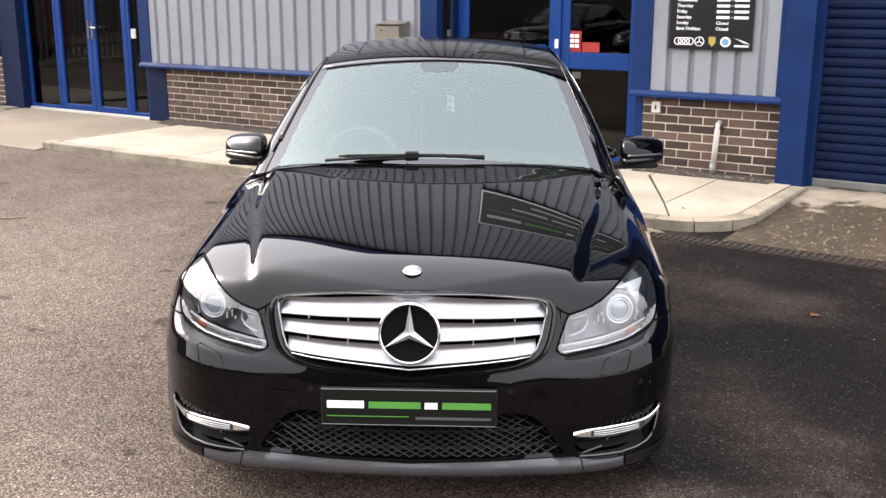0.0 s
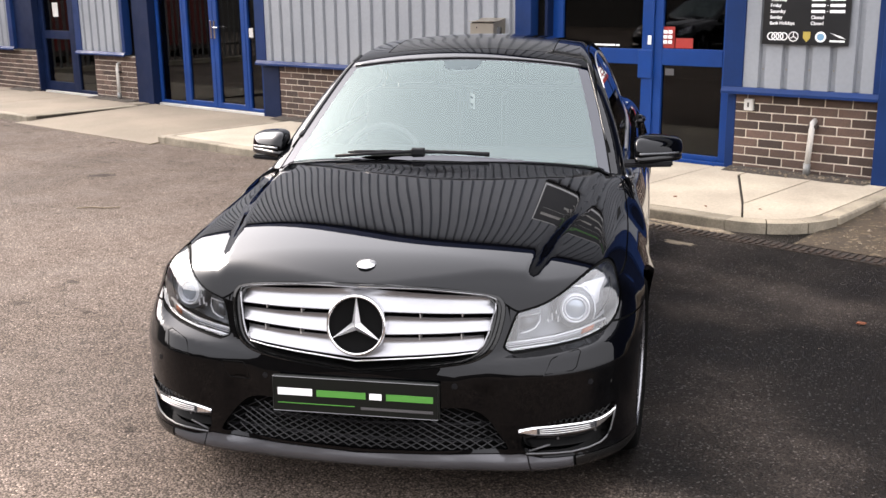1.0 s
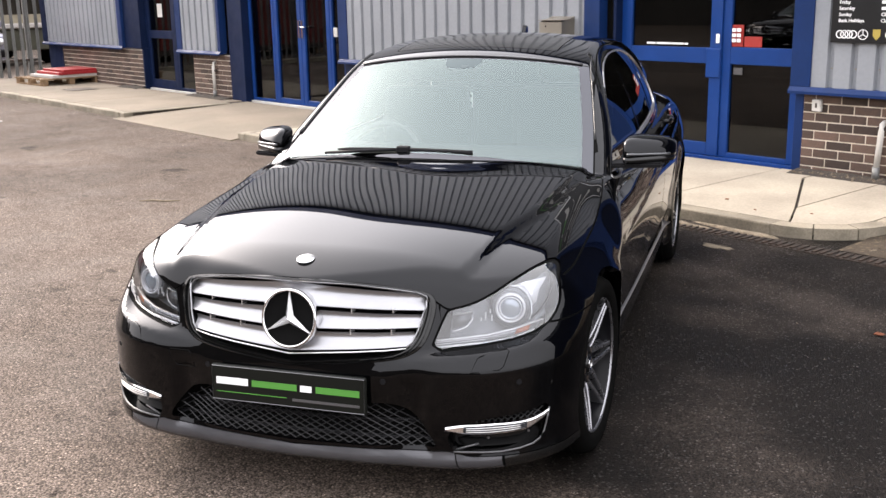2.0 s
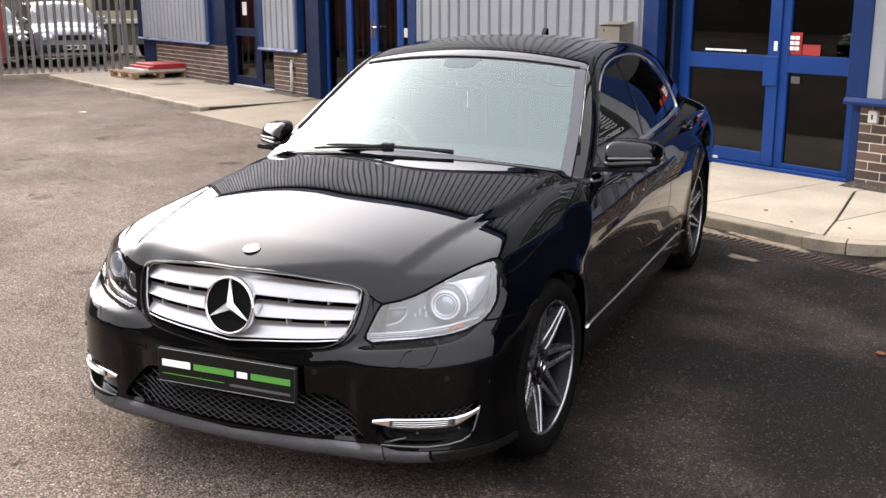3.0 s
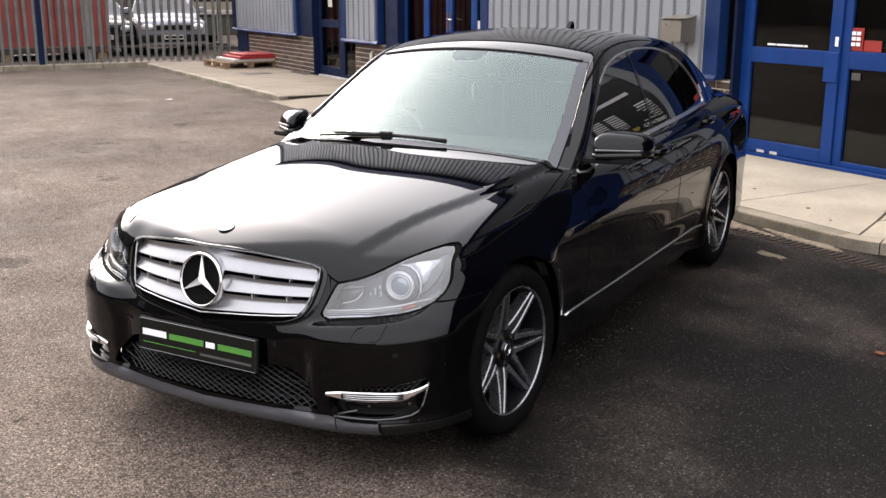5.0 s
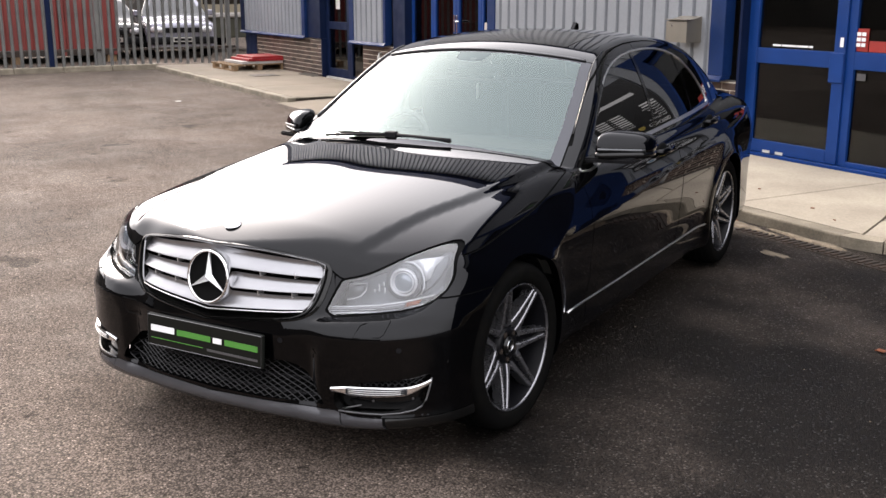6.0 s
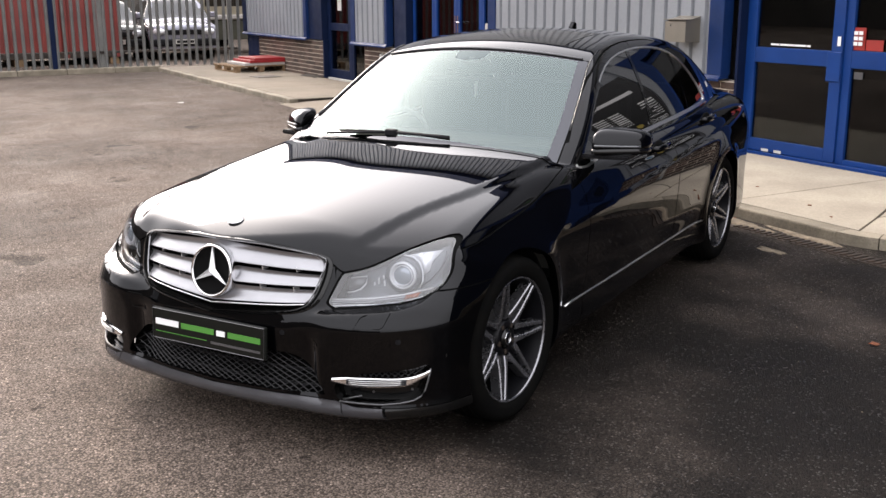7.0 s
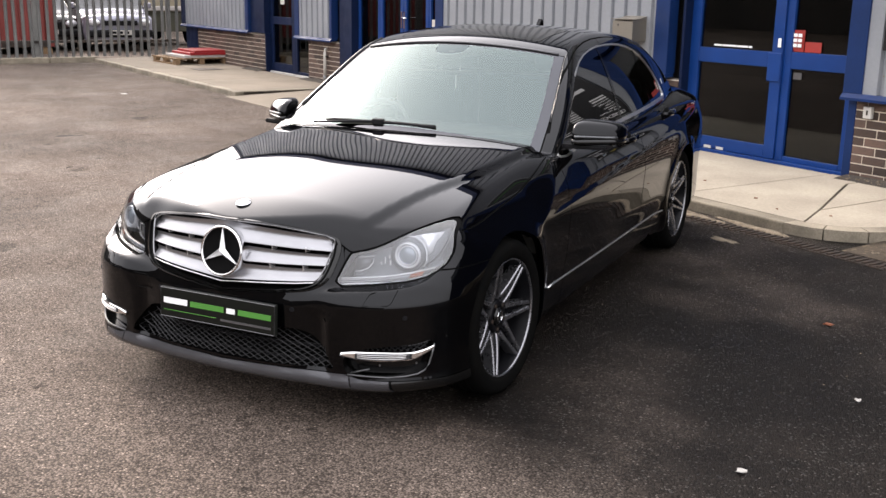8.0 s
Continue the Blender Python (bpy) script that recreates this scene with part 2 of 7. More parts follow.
WETCON = stained_apron()
SILT = material("dried silt", (0.204, 0.162, 0.114), 0.95, second=(0.102, 0.081, 0.057), scale=14, fine=0.3, fine_scale=120, bump=0.6, bump_scale=140, bump_dist=0.004)
GRIT = material("pale grit", (0.150, 0.120, 0.085), 0.9, second=(0.070, 0.052, 0.034), scale=40, mix=(0.45, 0.55))
PALLET = material("pallet wood", (0.24, 0.15, 0.078), 0.8, second=(0.168, 0.102, 0.054), scale=14, fine=0.15, random=0.12)
REDSHEET = material("red coated board", (0.3, 0.015, 0.018), 0.45, second=(0.252, 0.012, 0.015), scale=5)
WHITEBOARD = material("white board", (0.45, 0.42, 0.396), 0.6, second=(0.39, 0.36, 0.336), scale=5)
CONTAINER = material("red container paint", (0.216, 0.033, 0.027), 0.55, second=(0.156, 0.027, 0.0228), scale=1.5, fine=0.1)
LEAF = material("dry leaf", (0.18, 0.048, 0.018), 0.8, second=(0.12, 0.036, 0.012), scale=60)
PAPER = material("litter paper", (0.39, 0.372, 0.348), 0.8, second=(0.3, 0.282, 0.258), scale=60)
STICK = material("dry twig", (0.21, 0.162, 0.108), 0.9, second=(0.15, 0.114, 0.072), scale=40)
FARWALL = material("far rendered wall", (0.096, 0.084, 0.072), 0.9, second=(0.06, 0.054, 0.048), scale=0.6, fine=0.1)



def car_paint():
    """Black lacquer: a dark base under a clear gloss that grows towards grazing."""
    m = bpy.data.materials.new("black car paint")
    m.use_nodes = True
    n, l = m.node_tree.nodes, m.node_tree.links
    n.clear()
    out, mixer = n.new("ShaderNodeOutputMaterial"), n.new("ShaderNodeMixShader")
    base, gloss = n.new("ShaderNodeBsdfDiffuse"), n.new("ShaderNodeBsdfGlossy")
    base.inputs["Color"].default_value = (0.0008, 0.0008, 0.0010, 1)
    gloss.inputs["Color"].default_value = (0.96, 0.97, 1.0, 1)
    gloss.inputs["Roughness"].default_value = 0.012
    face = n.new("ShaderNodeLayerWeight")
    face.inputs["Blend"].default_value = 0.5
    power = n.new("ShaderNodeMath")
    power.operation = "POWER"
    power.inputs[1].default_value = 4.8
    rise = n.new("ShaderNodeMapRange")
    rise.inputs["To Min"].default_value, rise.inputs["To Max"].default_value = 0.022, 1.0
    l.new(face.outputs["Facing"], power.inputs[0])
    l.new(power.outputs[0], rise.inputs["Value"])
    l.new(rise.outputs[0], mixer.inputs["Fac"])
    l.new(base.outputs[0], mixer.inputs[1])
    l.new(gloss.outputs[0], mixer.inputs[2])
    l.new(mixer.outputs[0], out.inputs["Surface"])
    return m


PAINT = car_paint()
GAP = material("dark panel gap", (0.003, 0.003, 0.003), 0.9, spec=0.1)
TRIMBLACK = material("black plastic trim", (0.005, 0.005, 0.006), 0.5, spec=0.15, second=(0.009, 0.009, 0.010), scale=30, bump=0.08, bump_scale=400, bump_dist=0.001)
GLOSSBLACK = material("gloss black trim", (0.004, 0.004, 0.004), 0.10, spec=0.4)
LIPGREY = material("satin grey bumper lip", (0.1369, 0.1369, 0.1422), 0.34, 0.6, second=(0.1158, 0.1158, 0.1211), scale=6)
LIPBLACK = material("satin dark bumper lip", (0.082, 0.082, 0.088), 0.26, 0.5, second=(0.066, 0.066, 0.072), scale=6)
SILVER = material("satin silver", (0.80, 0.80, 0.81), 0.30, 0.8)
GRILLESILVER = material("silver grille paint", (0.323, 0.323, 0.3357), 0.34, 0.85, second=(0.289, 0.289, 0.3017), scale=9)
CHROME = material("chrome", (0.86, 0.86, 0.87), 0.07, 1.0)
BRIGHT = material("bright trim", (0.777, 0.7665, 0.756), 0.30, 1.0)
MESHBLACK = material("black mesh", (0.010, 0.010, 0.011), 0.4, spec=0.3)
ALLOY = material("machined alloy", (0.261, 0.261, 0.2755), 0.28, 0.9, second=(0.2175, 0.2175, 0.232), scale=20, rough_var=0.05)
ALLOYDARK = material("dark alloy paint", (0.004, 0.004, 0.005), 0.35, 0.0, spec=0.15)
RUBBER = material("tyre rubber", (0.0040, 0.0040, 0.0040), 0.95, spec=0.01, second=(0.0052, 0.005, 0.0046), scale=20, bump=0.2, bump_scale=150, bump_dist=0.002)
LAMPCLEAR = glass("clear lamp cover", (0.95, 0.97, 1.0), 0.055, 0.95)
LAMPLENS = material("grey lamp lens", (0.020, 0.021, 0.023), 0.35, spec=0.2, second=(0.03, 0.031, 0.033), scale=30)
LAMPBOWL = material("lamp reflector", (0.736, 0.744, 0.76), 0.22, 0.35, second=(0.608, 0.616, 0.64), scale=12)
LAMPDARK = material("lamp housing grey", (0.12, 0.123, 0.129), 0.32, 0.6)
LAMPBACK = material("lamp back", (0.078, 0.084, 0.09), 0.30, 0.4, second=(0.132, 0.138, 0.15), scale=14)
LENS = material("projector lens", (0.22, 0.25, 0.28), 0.05, 0.35, coat=1.0)
AMBER = material("amber reflection tint", (0.30, 0.08, 0.03), 0.2)
TAILRED = material("red lamp", (0.07, 0.004, 0.004), 0.08, coat=0.8)
SCREEN = glass("windscreen glass", (0.80, 0.88, 0.86), 0.36, 0.95, tone=(0.245, 0.294, 0.293), graze=1.0)
SCREENPOD = glass("dotted glass patch", (0.3, 0.3, 0.3), 0.36, 0.5, tone=(0.185, 0.222, 0.230), graze=1.0)
SCREENEDGE = glass("dark printed glass edge", (0.02, 0.02, 0.02), 0.15, 0.05, tone=(0.43, 0.44, 0.48), graze=0.5)
TINTED = glass("tinted glass", (0.45, 0.48, 0.48), 0.045, 0.18)
CABIN = material("dark cabin trim", (0.0154, 0.0154, 0.0161), 0.7, second=(0.021, 0.021, 0.021), scale=20)
LEATHER = material("black leather", (0.018, 0.017, 0.017), 0.5, second=(0.024, 0.023, 0.022), scale=30, bump=0.2, bump_scale=200, bump_dist=0.001)
WHEELGREY = material("grey stitched leather", (0.075, 0.075, 0.078), 0.6, second=(0.06, 0.06, 0.062), scale=30)
PLATEBLACK = material("black plate", (0.006, 0.007, 0.006), 0.3, spec=0.2)
PRINTGREEN = material("green print", (0.06, 0.225, 0.0375), 0.4)


# ---------------------------------------------------------------- mesh helpers
def mesh_ob(name, verts, faces, mats, parent=None, label="", smooth=False, normals=None, idx=None):
    me = bpy.data.meshes.new(name)
    me.from_pydata([tuple(v) for v in verts], [], [tuple(f) for f in faces])
    for m in (mats if isinstance(mats, (list, tuple)) else [mats]):
        me.materials.append(m)
    if idx is not None:
        me.polygons.foreach_set("material_index", idx)
    if smooth or normals is not None:
        me.polygons.foreach_set("use_smooth", [True] * len(me.polygons))
    if normals is not None:
        me.normals_split_custom_set_from_vertices([tuple(v) for v in normals])
    me.update()
    ob = new(name, me)
    ob.parent = parent
    if label:
        tagged(ob, label)
    return ob


def part(name, bm, mat, parent=None, label="", smooth=False):
    """Links a bmesh as one mesh object, under a thing or a part."""
    me = bpy.data.meshes.new(name)
    if smooth:
        for f in bm.faces:
            f.smooth = True
    bm.to_mesh(me)
    bm.free()
    me.materials.append(mat)
    ob = new(name, me)
    ob.parent = parent
    if label:
        tagged(ob, label)
    return ob


def box(x0, x1, y0, y1, z0, z1, bevel=0.0, bm=None, turn=None, seg=1):
    bm = bm or bmesh.new()
    m = Matrix.LocRotScale(((x0 + x1) / 2, (y0 + y1) / 2, (z0 + z1) / 2), None, (abs(x1 - x0), abs(y1 - y0), abs(z1 - z0)))
    made = bmesh.ops.create_cube(bm, size=1, matrix=(turn or Matrix()) @ m)["verts"]
    if bevel:
        edges = list({e for v in made for e in v.link_edges})
        bmesh.ops.bevel(bm, geom=edges, offset=bevel, segments=seg, affect="EDGES", profile=0.5)
    return bm


def tube(points, radius, sides=8, bm=None, closed=False, flat=1.0):
    """A round bar along points; radius may be a list."""
    bm = bm or bmesh.new()
    pts = [Vector(p) for p in points]
    n = len(pts)
    rings = []
    for i, p in enumerate(pts):
        a, b = pts[(i - 1) % n if closed else max(i - 1, 0)], pts[(i + 1) % n if closed else min(i + 1, n - 1)]
        d = (b - a).normalized()
        up = Vector((0, 0, 1)) if abs(d.z) < 0.9 else Vector((1, 0, 0))
        s = d.cross(up).normalized()
        w = s.cross(d).normalized()
        r = radius[i] if isinstance(radius, (list, tuple)) else radius
        rings.append([bm.verts.new(p + s * (r * math.cos(k * math.tau / sides)) + w * (r * flat * math.sin(k * math.tau / sides))) for k in range(sides)])
    for i in range(n if closed else n - 1):
        a, b = rings[i], rings[(i + 1) % n]
        for k in range(sides):
            bm.faces.new((a[k], a[(k + 1) % sides], b[(k + 1) % sides], b[k]))
    if not closed:
        bm.faces.new(rings[0])
        bm.faces.new(rings[-1][::-1])
    bmesh.ops.recalc_face_normals(bm, faces=bm.faces)
    return bm


def disc(radius, depth, m, sides=32, bm=None, bevel=0.0):
    """A short cylinder along the local z axis of m."""
    bm = bm or bmesh.new()
    made = bmesh.ops.create_cone(bm, cap_ends=True, segments=sides, radius1=radius, radius2=radius, depth=depth, matrix=m)["verts"]
    if bevel:
        edges = [e for e in {e for v in made for e in v.link_edges} if len(e.link_faces) == 2 and e.calc_face_angle(0) > 1.0]
        bmesh.ops.bevel(bm, geom=edges, offset=bevel, segments=2, affect="EDGES")
    return bm


def lathe(profile, axis_m, steps=64, bm=None, closed=False):
    """Turns a profile of (radius, height) about the local z axis of axis_m."""
    bm = bm or bmesh.new()
    rings = [[bm.verts.new(axis_m @ Vector((r * math.cos(k * math.tau / steps), r * math.sin(k * math.tau / steps), h))) for k in range(steps)] for r, h in profile]
    pairs = list(zip(rings, rings[1:])) + ([(rings[-1], rings[0])] if closed else [])
    for a, b in pairs:
        for k in range(steps):
            bm.faces.new((a[k], a[(k + 1) % steps], b[(k + 1) % steps], b[k]))
    bmesh.ops.recalc_face_normals(bm, faces=bm.faces)
    return bm


def prism(outline, m, depth, bm=None):
    """A flat outline in the local xy plane of m, made depth thick along local z (centred)."""
    bm = bm or bmesh.new()
    a = [bm.verts.new(m @ Vector((x, y, -depth / 2))) for x, y in outline]
    b = [bm.verts.new(m @ Vector((x, y, depth / 2))) for x, y in outline]
    n = len(a)
    bm.faces.new(a[::-1])
    bm.faces.new(b)
    for i in range(n):
        bm.faces.new((a[i], a[(i + 1) % n], b[(i + 1) % n], b[i]))
    bmesh.ops.recalc_face_normals(bm, faces=bm.faces)
    return bm


def thing(name, label, category, at=(0, 0, 0), rz=0.0, group="", kind=""):
    ob = new(name)
    ob.matrix_basis = pose(*at, 0, 0, rz)
    return tagged(ob, label, category, group, kind)


# ---------------------------------------------------------------- ground, kerbs and paving
FACE = 8.90      # front of the brickwork
PAVE = 0.075     # height of the paving over the asphalt


def setting(name, label, category):
    return thing(name, label, category, kind="structure")


def ground():
    """One sheet to the horizon, finer near the car, with slight waves."""
    xs = np.concatenate([[-1500, -300, -80, -40], np.linspace(-24, 8, 65), [20, 60, 300, 1500]])
    ys = np.concatenate([[-1500, -300, -80, -30], np.linspace(-14, 9.4, 48), [20, 60, 300, 1500]])
    v, f = [], []
    for y in ys:
        for x in xs:
            near = math.exp(-((x + 6) ** 2 + (y - 3) ** 2) / 120)
            v.append((x, y, 0.012 * near * (noise.noise((x * 0.5, y * 0.5, 0)) - 0.2)))
    n = len(xs)
    for j in range(len(ys) - 1):
        for i in range(n - 1):
            f.append((j * n + i, j * n + i + 1, (j + 1) * n + i + 1, (j + 1) * n + i))
    return tagged(mesh_ob("ground", v, f, ASPHALT, smooth=True), "worn grey asphalt yard, wet in places, with shade coloured in beside the car", "ground", kind="structure")


ground()


def paving():
    p = setting("pavement", "pale concrete paving bays beside the building", "pavement")
    y0, y1 = 7.07, 8.88
    for a, b in ((-20.1, -12.345), (-8.995, -3.35)):
        n = max(1, round((b - a) / 1.75))
        cuts = [a + (b - a) * i / n for i in range(n + 1)]
        for c, d in zip(cuts, cuts[1:]):
            part("paving_bay", box(c + 0.006, d - 0.006, y0, y1, -0.02, PAVE, 0.006), CONCRETE if a > -12 else APRON, p)
    # the end bay has cracked into pieces
    corner = [(-2.25 + 0.43 * math.sin(t), 7.50 - 0.43 * math.cos(t)) for t in np.linspace(0.0, 1.57, 8)]
    for pts in ([(-3.34, y0), (-2.20, y0), (-2.41, 7.50), (-2.98, 8.58), (-2.98, y1), (-3.34, y1)],
                [(-2.405, 7.53), (-2.41, y1), (-2.965, y1), (-2.965, 8.60)],
                [(-2.395, 7.50), (-2.185, y0)] + corner[1:] + [(-1.82, y1), (-2.40, y1)]):
        mx, my = sum(q[0] for q in pts) / len(pts), sum(q[1] for q in pts) / len(pts)
        pts = [(mx + (x - mx) * 0.9965, my + (y - my) * 0.9965) for x, y in pts]
        part("paving_piece", prism(pts, pose(0, 0, PAVE / 2 - 0.01 + random.uniform(-0.002, 0.002)), PAVE + 0.02), CONCRETE, p)
    part("joint_bed", box(-20.1, -12.2, y0, y1, -0.03, PAVE - 0.012), SOIL, p)
    part("joint_bed", box(-9.14, -2.3, y0, y1, -0.03, PAVE - 0.012), SOIL, p)
    part("joint_bed", box(-2.3, -1.83, 7.5, y1, -0.03, PAVE - 0.012), SOIL, p)
    # the dropped apron in front of the double doors
    bm = bmesh.new()
    low = [(-12.26, 6.80, 0.006), (-9.08, 6.80, 0.006), (-9.14, 7.2, 0.026), (-9.14, 8.88, 0.070), (-12.20, 8.88, 0.070), (-12.20, 7.2, 0.026)]
    top = [bm.verts.new(q) for q in low]
    bot = [bm.verts.new((x, y, -0.03)) for x, y, z in low]
    bm.faces.new((top[0], top[1], top[2], top[5]))
    bm.faces.new((top[5], top[2], top[3], top[4]))
    for i in range(6):
        bm.faces.new((top[i], bot[i], bot[(i + 1) % 6], top[(i + 1) % 6]))
    bmesh.ops.recalc_face_normals(bm, faces=bm.faces)
    part("apron", bm, APRON, p, "sloping concrete apron")
    # soil and litter along the foot of the wall
    for a, b in ((-3.2, -1.98), (-9.36, -5.3), (-13.85, -12.65), (-16.4, -15.6)):
        bm = bmesh.new()
        n = max(4, int((b - a) / 0.06))
        rows = [[bm.verts.new((a + (b - a) * i / n, y, z * (0.6 + 0.8 * abs(noise.noise((i * 0.9, y, a)))) + PAVE + 0.002)) for i in range(n + 1)]
                for y, z in ((8.70, 0.0), (8.76, 0.012), (8.83, 0.022), (8.895, 0.030))]
        for r0, r1 in zip(rows, rows[1:]):
            for i in range(n):
                bm.faces.new((r0[i], r0[i + 1], r1[i + 1], r1[i]))
        for i, v in enumerate(rows[0]):
            v.co.y += 0.05 * noise.noise((i * 0.4, a, 3))
            v.co.z = PAVE - 0.002
        part("soil_strip", bm, SOIL, p, "dark soil and litter at the wall's foot", True)
    # stained apron before the roller shutter
    bm = bmesh.new()
    grid = [[bm.verts.new((x, y, 0.004 + 0.055 * max(0, (y - 6.85) / 2.3))) for x in np.linspace(-1.73, 5.0, 12)] for y in (6.85, 7.5, 8.2, 9.1)]
    for r0, r1 in zip(grid, grid[1:]):
        for i in range(11):
            bm.faces.new((r0[i], r0[i + 1], r1[i + 1], r1[i]))
    part("shutter_apron", bm, WETCON, p, "stained concrete before the roller shutter", True)
    return p


paving()


def kerbs():
    k = setting("kerb", "worn concrete kerb stones", "kerb")
    shared = None
    for a, b in ((-20.1, -12.34), (-9.0, -2.25)):
        n = round((b - a) / 0.914)
        for i in range(n):
            w = (b - a) / n
            x = a + w * (i + 0.5)
            if shared is None:
                bm = box(-w / 2 + 0.004, w / 2 - 0.004, -0.07, 0.065, -0.05, PAVE, 0.012, seg=2)
                stone = part("kerb_stone", bm, KERB, k)
                shared = stone.data
            else:
                stone = new("kerb_stone", shared)
                stone.parent = k
            stone.matrix_basis = pose(x, 7.0, random.uniform(-0.003, 0.003), 0, 0, random.uniform(-0.3, 0.3))
    # the rounded end by the shutter
    cx, cy, r = -2.25, 7.50, 0.5
    for i in range(4):
        a0, a1 = i * 0.5, i * 0.5 + 0.485
        pts = [(cx + (r + 0.07) * math.sin(t), cy - (r + 0.07) * math.cos(t)) for t in np.linspace(a0, min(a1, 1.57), 5)]
        pts += [(cx + (r - 0.065) * math.sin(t), cy - (r - 0.065) * math.cos(t)) for t in np.linspace(min(a1, 1.57), a0, 5)]
        if i < 3:
            part("kerb_stone", prism(pts, pose(0, 0, PAVE / 2 - 0.02), PAVE + 0.04), KERB, k)
    part("kerb_stone", box(-1.82, -1.68, 7.50, 8.20, -0.05, PAVE, 0.012), KERB, k)
    part("kerb_stone", box(-1.82, -1.68, 8.21, 8.80, -0.05, PAVE - 0.004, 0.012), KERB, k)
    # two turned stones where the paving ends at the apron
    part("kerb_stone", box(-12.34, -12.20, 6.935, 8.6, -0.05, PAVE, 0.012), KERB, k)
    part("kerb_stone", box(-9.14, -9.0, 6.935, 8.6, -0.05, PAVE, 0.012), KERB, k)
    # low kerb under the fence
    for i in range(14):
        part("kerb_stone", box(-20.21, -20.03, 7.0 - (i + 1) * 0.95, 7.0 - i * 0.95 - 0.01, -0.05, 0.11, 0.015), KERB, k)
    return k


kerbs()


def gully():
    g = thing("drain_channel", "narrow black grated drain channel along the kerb", "drain", kind="structure")
    part("channel_bed", box(-4.2, 5.0, 6.665, 6.815, -0.03, 0.006), IRON, g)
    bar = None
    for i in range(150):
        if bar is None:
            b = part("grate_bar", box(-0.010, 0.010, -0.06, 0.06, 0.0, 0.010), IRON, g)
            bar = b.data
        else:
            b = new("grate_bar", bar)
            b.parent = g
        b.matrix_basis = pose(-2.9 + i * 0.05, 6.74, 0.004)


gully()


# ---------------------------------------------------------------- the building
EAVES = 5.9
BRICK_MESHES = []


def brick_mesh(length):
    for l, me in BRICK_MESHES:
        if abs(l - length) < 1e-4:
            return me
    bm = box(-length / 2, length / 2, 0, 0.05, 0, 0.065, 0.003)
    me = bpy.data.meshes.new("brick")
    bm.to_mesh(me)
    bm.free()
    me.materials.append(BRICK)
    BRICK_MESHES.append((length, me))
    return me


def brick_wall(name, x0, x1, z0=PAVE - 0.02, z1=0.725):
    w = setting(name, "low wall of dark red brown bricks with pale mortar", "wall")
    part("mortar_bed", box(x0, x1, FACE + 0.006, FACE + 0.22, z0, z1), MORTAR, w)
    row, z = 0, z1 - 0.008 - 0.065
    while z > z0 - 0.05:
        x = x0 + (0.0 if row % 2 else -0.1125)
        while x < x1 - 0.02:
            a, b = max(x, x0 + 0.002), min(x + 0.215, x1 - 0.002)
            if b - a > 0.03 and z + 0.065 > z0:
                o = new("brick", brick_mesh(round(b - a, 3)))
                o.parent = w
                o.matrix_basis = pose((a + b) / 2, FACE + random.uniform(-0.0015, 0.0015), z, 0, 0, random.uniform(-0.3, 0.3))
            x += 0.225
        z -= 0.075
        row += 1
    return w


def cladding(name, x0, x1, z0, z1, first=0.0):
    """Vertical profiled sheet: broad flats with narrow sunk grooves every 0.2 m."""
    pts, x = [(x0, 0)], x0 + first
    while x < x1 - 0.07:
        pts += [(x, 0.0), (x + 0.012, 0.032), (x + 0.048, 0.032), (x + 0.060, 0.0)]
        x += 0.2
    pts.append((x1, 0))
    v = [(px, FACE - 0.062 + d, z) for z in (z0, z1) for px, d in pts] + [(px, FACE - 0.055 + d, z) for z in (z0, z1) for px, d in pts]
    n = len(pts)
    f = [(i, i + 1, n + i + 1, n + i) for i in range(n - 1)] + [(2 * n + i + 1, 2 * n + i, 3 * n + i, 3 * n + i + 1) for i in range(n - 1)]
    f += [(i + 1, i, 2 * n + i, 2 * n + i + 1) for i in range(n - 1)]
    ob = mesh_ob(name, v, f, CLAD)
    return tagged(ob, "light grey vertical ribbed metal cladding", "cladding", kind="structure")


def trim(name, x0, x1, z0, z1, y0=FACE - 0.075, y1=FACE + 0.05, mat=BLUE, label="blue metal trim"):
    return tagged(part(name, box(x0, x1, y0, y1, z0, z1, 0.004), mat), label, "trim", kind="structure")


def flashing(x0, x1):
    bm = bmesh.new()
    prof = [(FACE + 0.03, 0.79), (FACE - 0.075, 0.785), (FACE - 0.105, 0.750), (FACE - 0.105, 0.728), (FACE - 0.095, 0.728), (FACE - 0.09, 0.742), (FACE + 0.03, 0.752)]
    a = [bm.verts.new((x0, y, z)) for y, z in prof]
    b = [bm.verts.new((x1, y, z)) for y, z in prof]
    n = len(prof)
    for i in range(n):
        bm.faces.new((a[i], a[(i + 1) % n], b[(i + 1) % n], b[i]))
    bm.faces.new(a)
    bm.faces.new(b[::-1])
    bmesh.ops.recalc_face_normals(bm, faces=bm.faces)
    return tagged(part("trim", bm, BLUE), "blue metal drip flashing under the cladding", "trim", kind="structure")


HEAD = 2.25
brick_wall("wall_brick_1", -3.19, -1.955)
brick_wall("wall_brick_2", -9.365, -5.25)
brick_wall("wall_brick_3", -13.82, -12.63)
brick_wall("wall_brick_4", -19.2, -15.64)
cladding("cladding_1", -3.105, -2.01, 0.785, HEAD + 0.165, 0.13)
cladding("cladding_2", -9.53, -5.56, 0.785, HEAD + 0.165, 0.09)
cladding("cladding_3", -14.03, -12.88, 0.785, HEAD + 0.165, 0.07)
cladding("cladding_4", -19.75, -16.40, 0.785, HEAD + 0.165, 0.05)
cladding("cladding_5", -19.75, -1.955, HEAD + 0.167, EAVES, 0.05)
cladding("cladding_8", -1.72, 6.0, 4.79, EAVES, 0.05)
